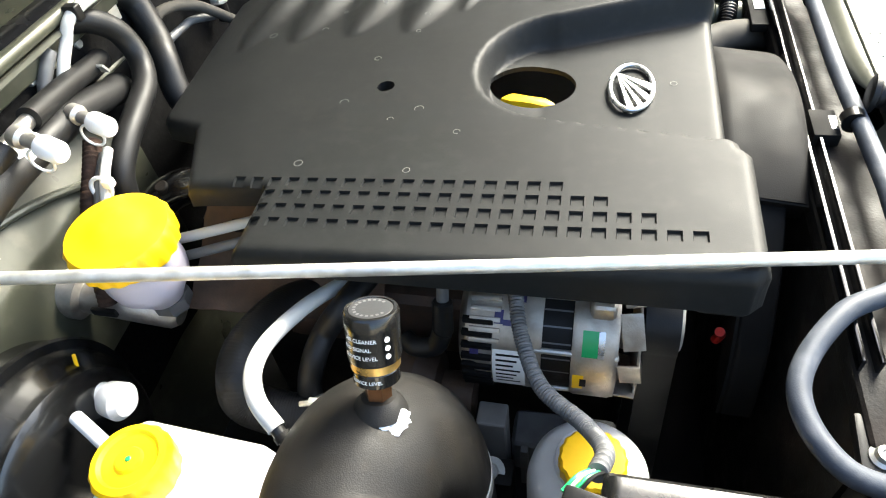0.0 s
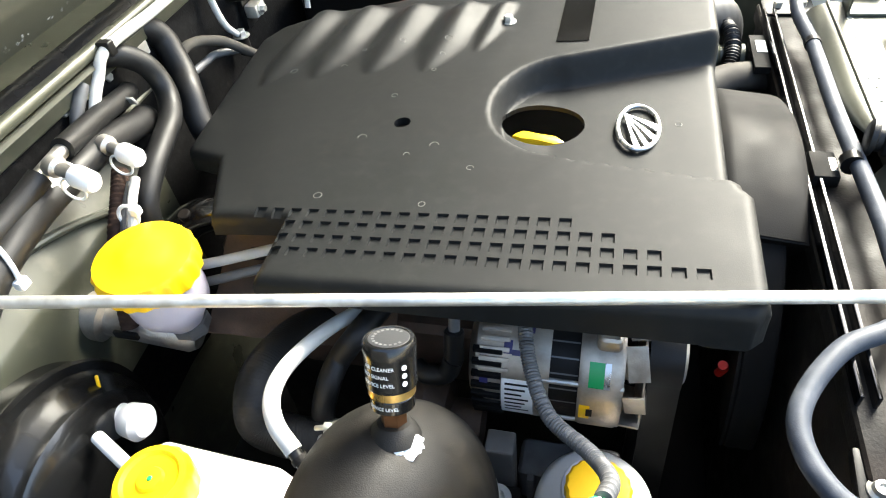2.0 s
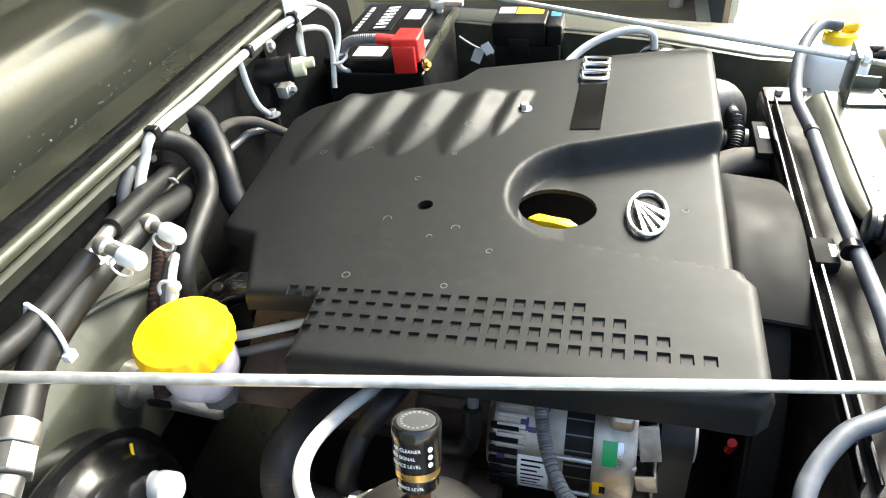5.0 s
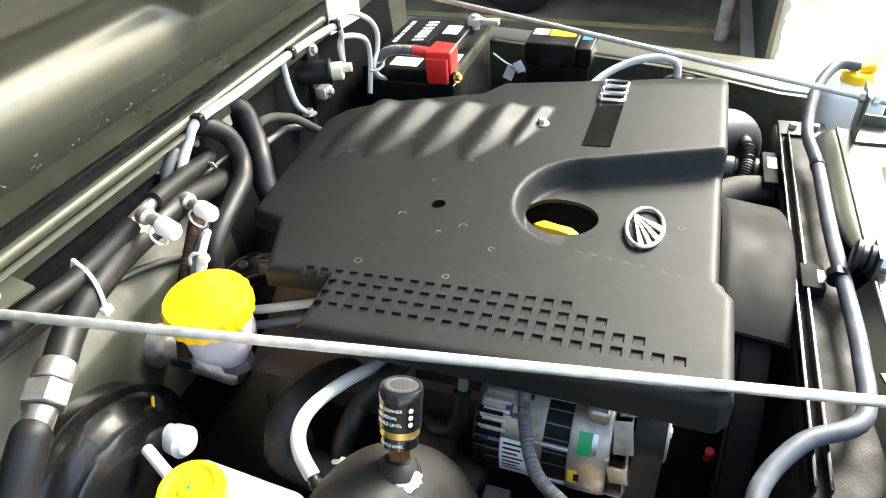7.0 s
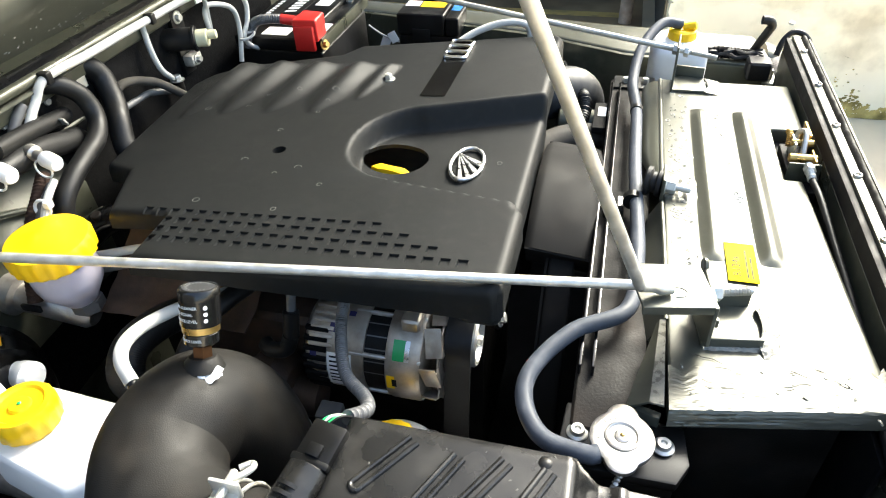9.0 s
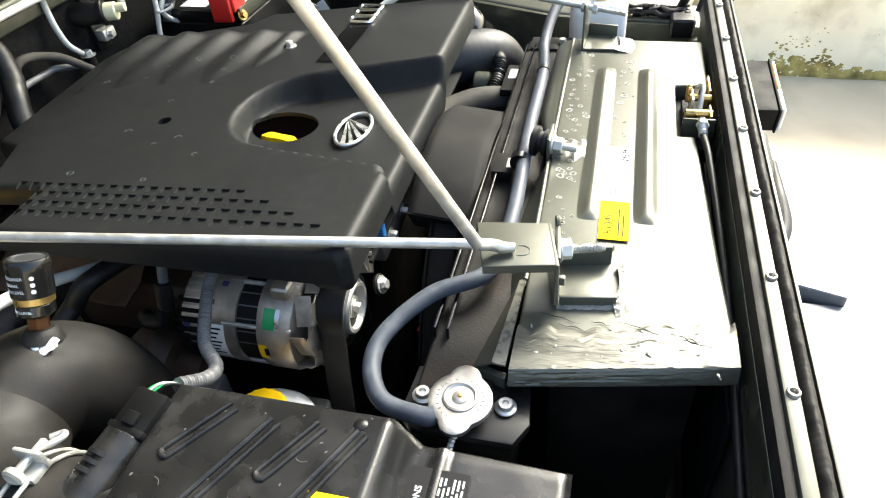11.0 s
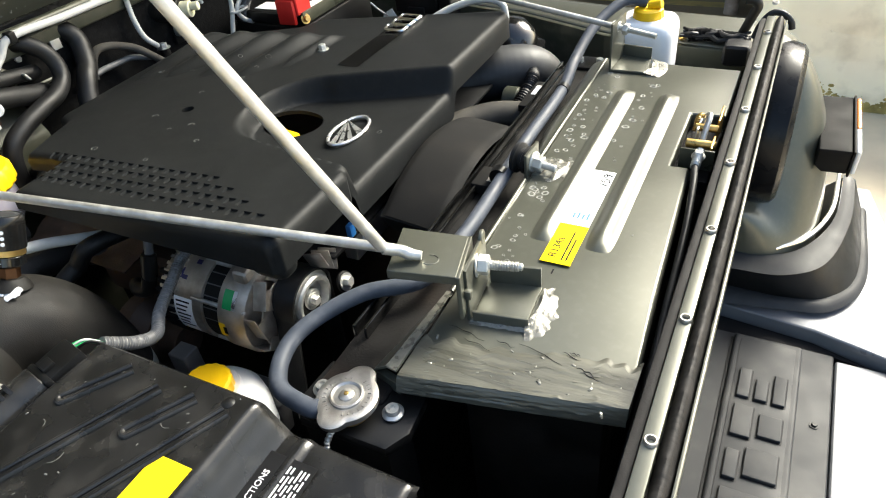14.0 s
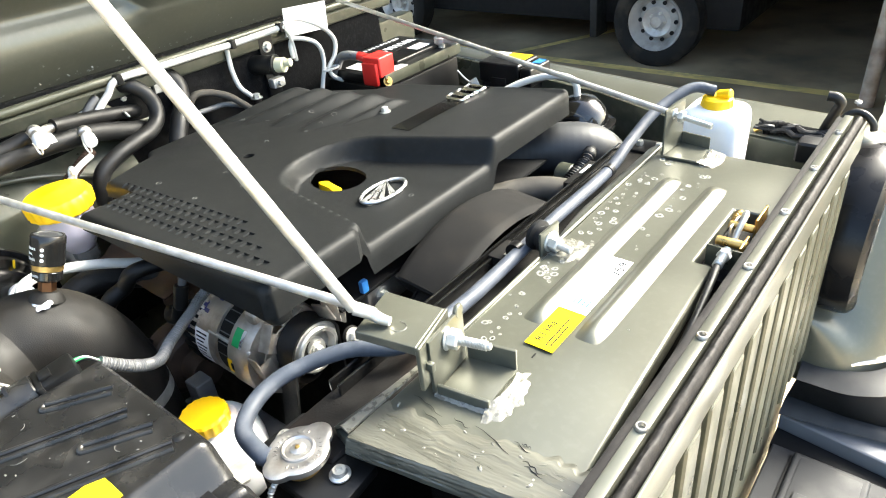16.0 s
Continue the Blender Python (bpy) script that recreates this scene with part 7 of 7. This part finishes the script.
    hose("intercooler_duct", [(-0.05, 1.12, 1.03), (0.05, 1.17, 1.045), (0.12, 1.21, 1.055), (0.172, 1.255, 1.045), (0.192, 1.295, 1.0), (0.190, 1.315, 0.93), (0.18, 1.30, 0.8)], 0.055, M_DUCT, "thick dusty black intercooler duct", "duct", ridge=0.0005, pitch=0.013)
    hose("radiator_hose", [(0.04, 0.86, 1.03), (0.10, 0.915, 1.044), (0.135, 0.98, 1.052), (0.19, 1.04, 1.050), (0.27, 1.09, 1.03)], 0.025, M_DUSTY, "dusty grey top radiator hose")
    c = thing("hose_clamp", (0.09, 0.955, 1.04), "bright zinc hose clamp on the radiator hose", "clamp")
    part("band", tube([(0.104, 0.922, 1.045), (0.112, 0.938, 1.047)], 0.0272, 28, 2), M_ZINC, c)
    part("screw", rod((0.125, 0.915, 1.066), (0.128, 0.94, 1.066), 0.007), M_ZINC, c)
    g = thing("thermostat_housing", (0.2, 1.05, 1.0), "dark metal housing with flange bolts by the radiator", "housing")
    part("plate", box(0.17, 0.235, 1.09, 1.19, 0.985, 0.997, 0.004), M_IRON, g)
    part("flange_bolt", bolt((0.222, 1.175, 0.998), 0.009, 0.016), M_ZINC, g)
    part("flange_bolt", bolt((0.195, 1.12, 0.998), 0.008, 0.012), M_ZINC, g)
    part("stay", box(0.18, 0.22, 1.10, 1.16, 0.6, 0.986, 0.004), M_IRON, g)
    part("water_outlet", lathe([(0, 0), (0.026, 0), (0.029, 0.003), (0.029, 0.030), (0.026, 0.034), (0.026, 0.055), (0.029, 0.058), (0.029, 0.075), (0, 0.078)], (0.155, 1.155, 1.022), (0.255, 1.155, 1.022), 32), M_OLIVE_DULL, g, "dull olive water outlet")
    bh = thing("breather_hose", (0.19, 1.2, 1.04), "black corrugated breather hose behind the engine cover", "hose")
    part("pipe", tube([(0.150, 1.225, 1.050), (0.185, 1.225, 1.062), (0.205, 1.190, 1.060), (0.208, 1.14, 1.050), (0.200, 1.10, 1.030), (0.19, 1.07, 1.0)], 0.0125, 14, 16, ridge=0.0030, pitch=0.0060), M_RUBBER, bh)
    part("cuff", tube([(0.150, 1.225, 1.050), (0.164, 1.2255, 1.055)], 0.0175, 16, 3), M_RUBBER, bh)
    i = thing("engine_lift_eye", (0.13, 0.62, 1.0), "small bright bracket and bolts at the front of the engine", "bracket")
    part("plate", box(0.10, 0.125, 0.60, 0.72, 1.0, 1.05, 0.003), M_ALU, i)
    part("bolt", bolt((0.126, 0.63, 1.03), 0.008, 0.012, (1, 0, 0)), M_ZINC, i)
    part("bolt", bolt((0.126, 0.70, 1.03), 0.008, 0.012, (1, 0, 0)), M_ZINC, i)
    part("blue_cap", box(0.124, 0.134, 0.586, 0.600, 1.058, 1.080, 0.003), M_BLUE, i, "blue plastic cap")
    for k, (y, z, w) in enumerate(((0.520, 1.060, 0.35), (0.534, 1.052, 0.1), (0.546, 1.045, -0.15))):
        part("fin", move(box(-0.014, 0.014, -0.0016, 0.0016, -0.018, 0.018, 0.001), Matrix.Translation((0.112, y, z)) @ Matrix.Rotation(w, 4, "X") @ Matrix.Rotation(0.3, 4, "Z")), M_ALU, i, "bright pressed fin")
    part("washer", rod((0.128, 0.548, 1.000), (0.134, 0.548, 1.002), 0.017, seg=24), M_IRON, i)
    part("bolt", bolt((0.134, 0.548, 1.002), 0.009, 0.010, (1, 0, 0.3)), M_ZINC, i)
    part("red_cap", tube([(0.183, 0.572, 0.866), (0.186, 0.567, 0.885), (0.182, 0.561, 0.899)], 0.0065, 10), M_RED, i, "red plastic cap")
    h = thing("bonnet_hook", (0.60, 1.40, 1.10), "black curved rubber hook at the grille end", "hook")
    part("arm", tube([(0.606, 1.388, 1.100), (0.616, 1.404, 1.128), (0.632, 1.412, 1.145), (0.652, 1.412, 1.144), (0.668, 1.411, 1.130), (0.672, 1.410, 1.116)], 0.0065, 12), M_RUBBER, h)
    part("lever", tube([(0.572, 1.500, 1.050), (0.583, 1.488, 1.085), (0.595, 1.478, 1.120), (0.600, 1.475, 1.136), (0.592, 1.472, 1.148), (0.576, 1.470, 1.150)], 0.0100, 12, 6), M_RUBBER, h, "leaning black lever")
    part("block", box(0.552, 0.606, 1.375, 1.425, 1.04, 1.085, 0.012, 3), M_RUBBER, h)
    cl = thing("wiring_clump", (0.53, 1.47, 1.056), "black taped wiring loom lying on the wing edge", "cable")
    rnd = random.Random(41)
    for k in range(7):
        y = 1.452 + 0.010 * rnd.random() + 0.004 * k
        line = [(0.455 + 0.020 * q + rnd.uniform(-0.004, 0.004), y + rnd.uniform(-0.008, 0.008), 1.064 + 0.008 * rnd.random() + 0.006 * (k % 2)) for q in range(8)]
        part("strand", tube(line, 0.0055, 8, 6, taper=lambda q: 0.6 + 0.5 * math.sin(math.pi * min(1.0, q))), M_RUBBER, cl)
    part("wrap", tube([(0.47, 1.468, 1.066), (0.505, 1.470, 1.070), (0.54, 1.466, 1.069), (0.575, 1.470, 1.066)], 0.0125, 12, 8, ridge=0.0016, pitch=0.009), M_FELT, cl, "frayed black tape")
    part("clip", rod((0.452, 1.466, 1.058), (0.466, 1.466, 1.066), 0.006), M_BRASS, cl)


# ---- run ----
build_surroundings()
build_far_vehicle()
build_body()
build_slam_panel()
build_grille()
build_front_end()
build_engine_cover()
build_engine_block()
build_alternator()
build_stays()
build_radiator()
build_slam_details()
build_intake()
build_reservoirs()
build_firewall_side()
build_battery_side()
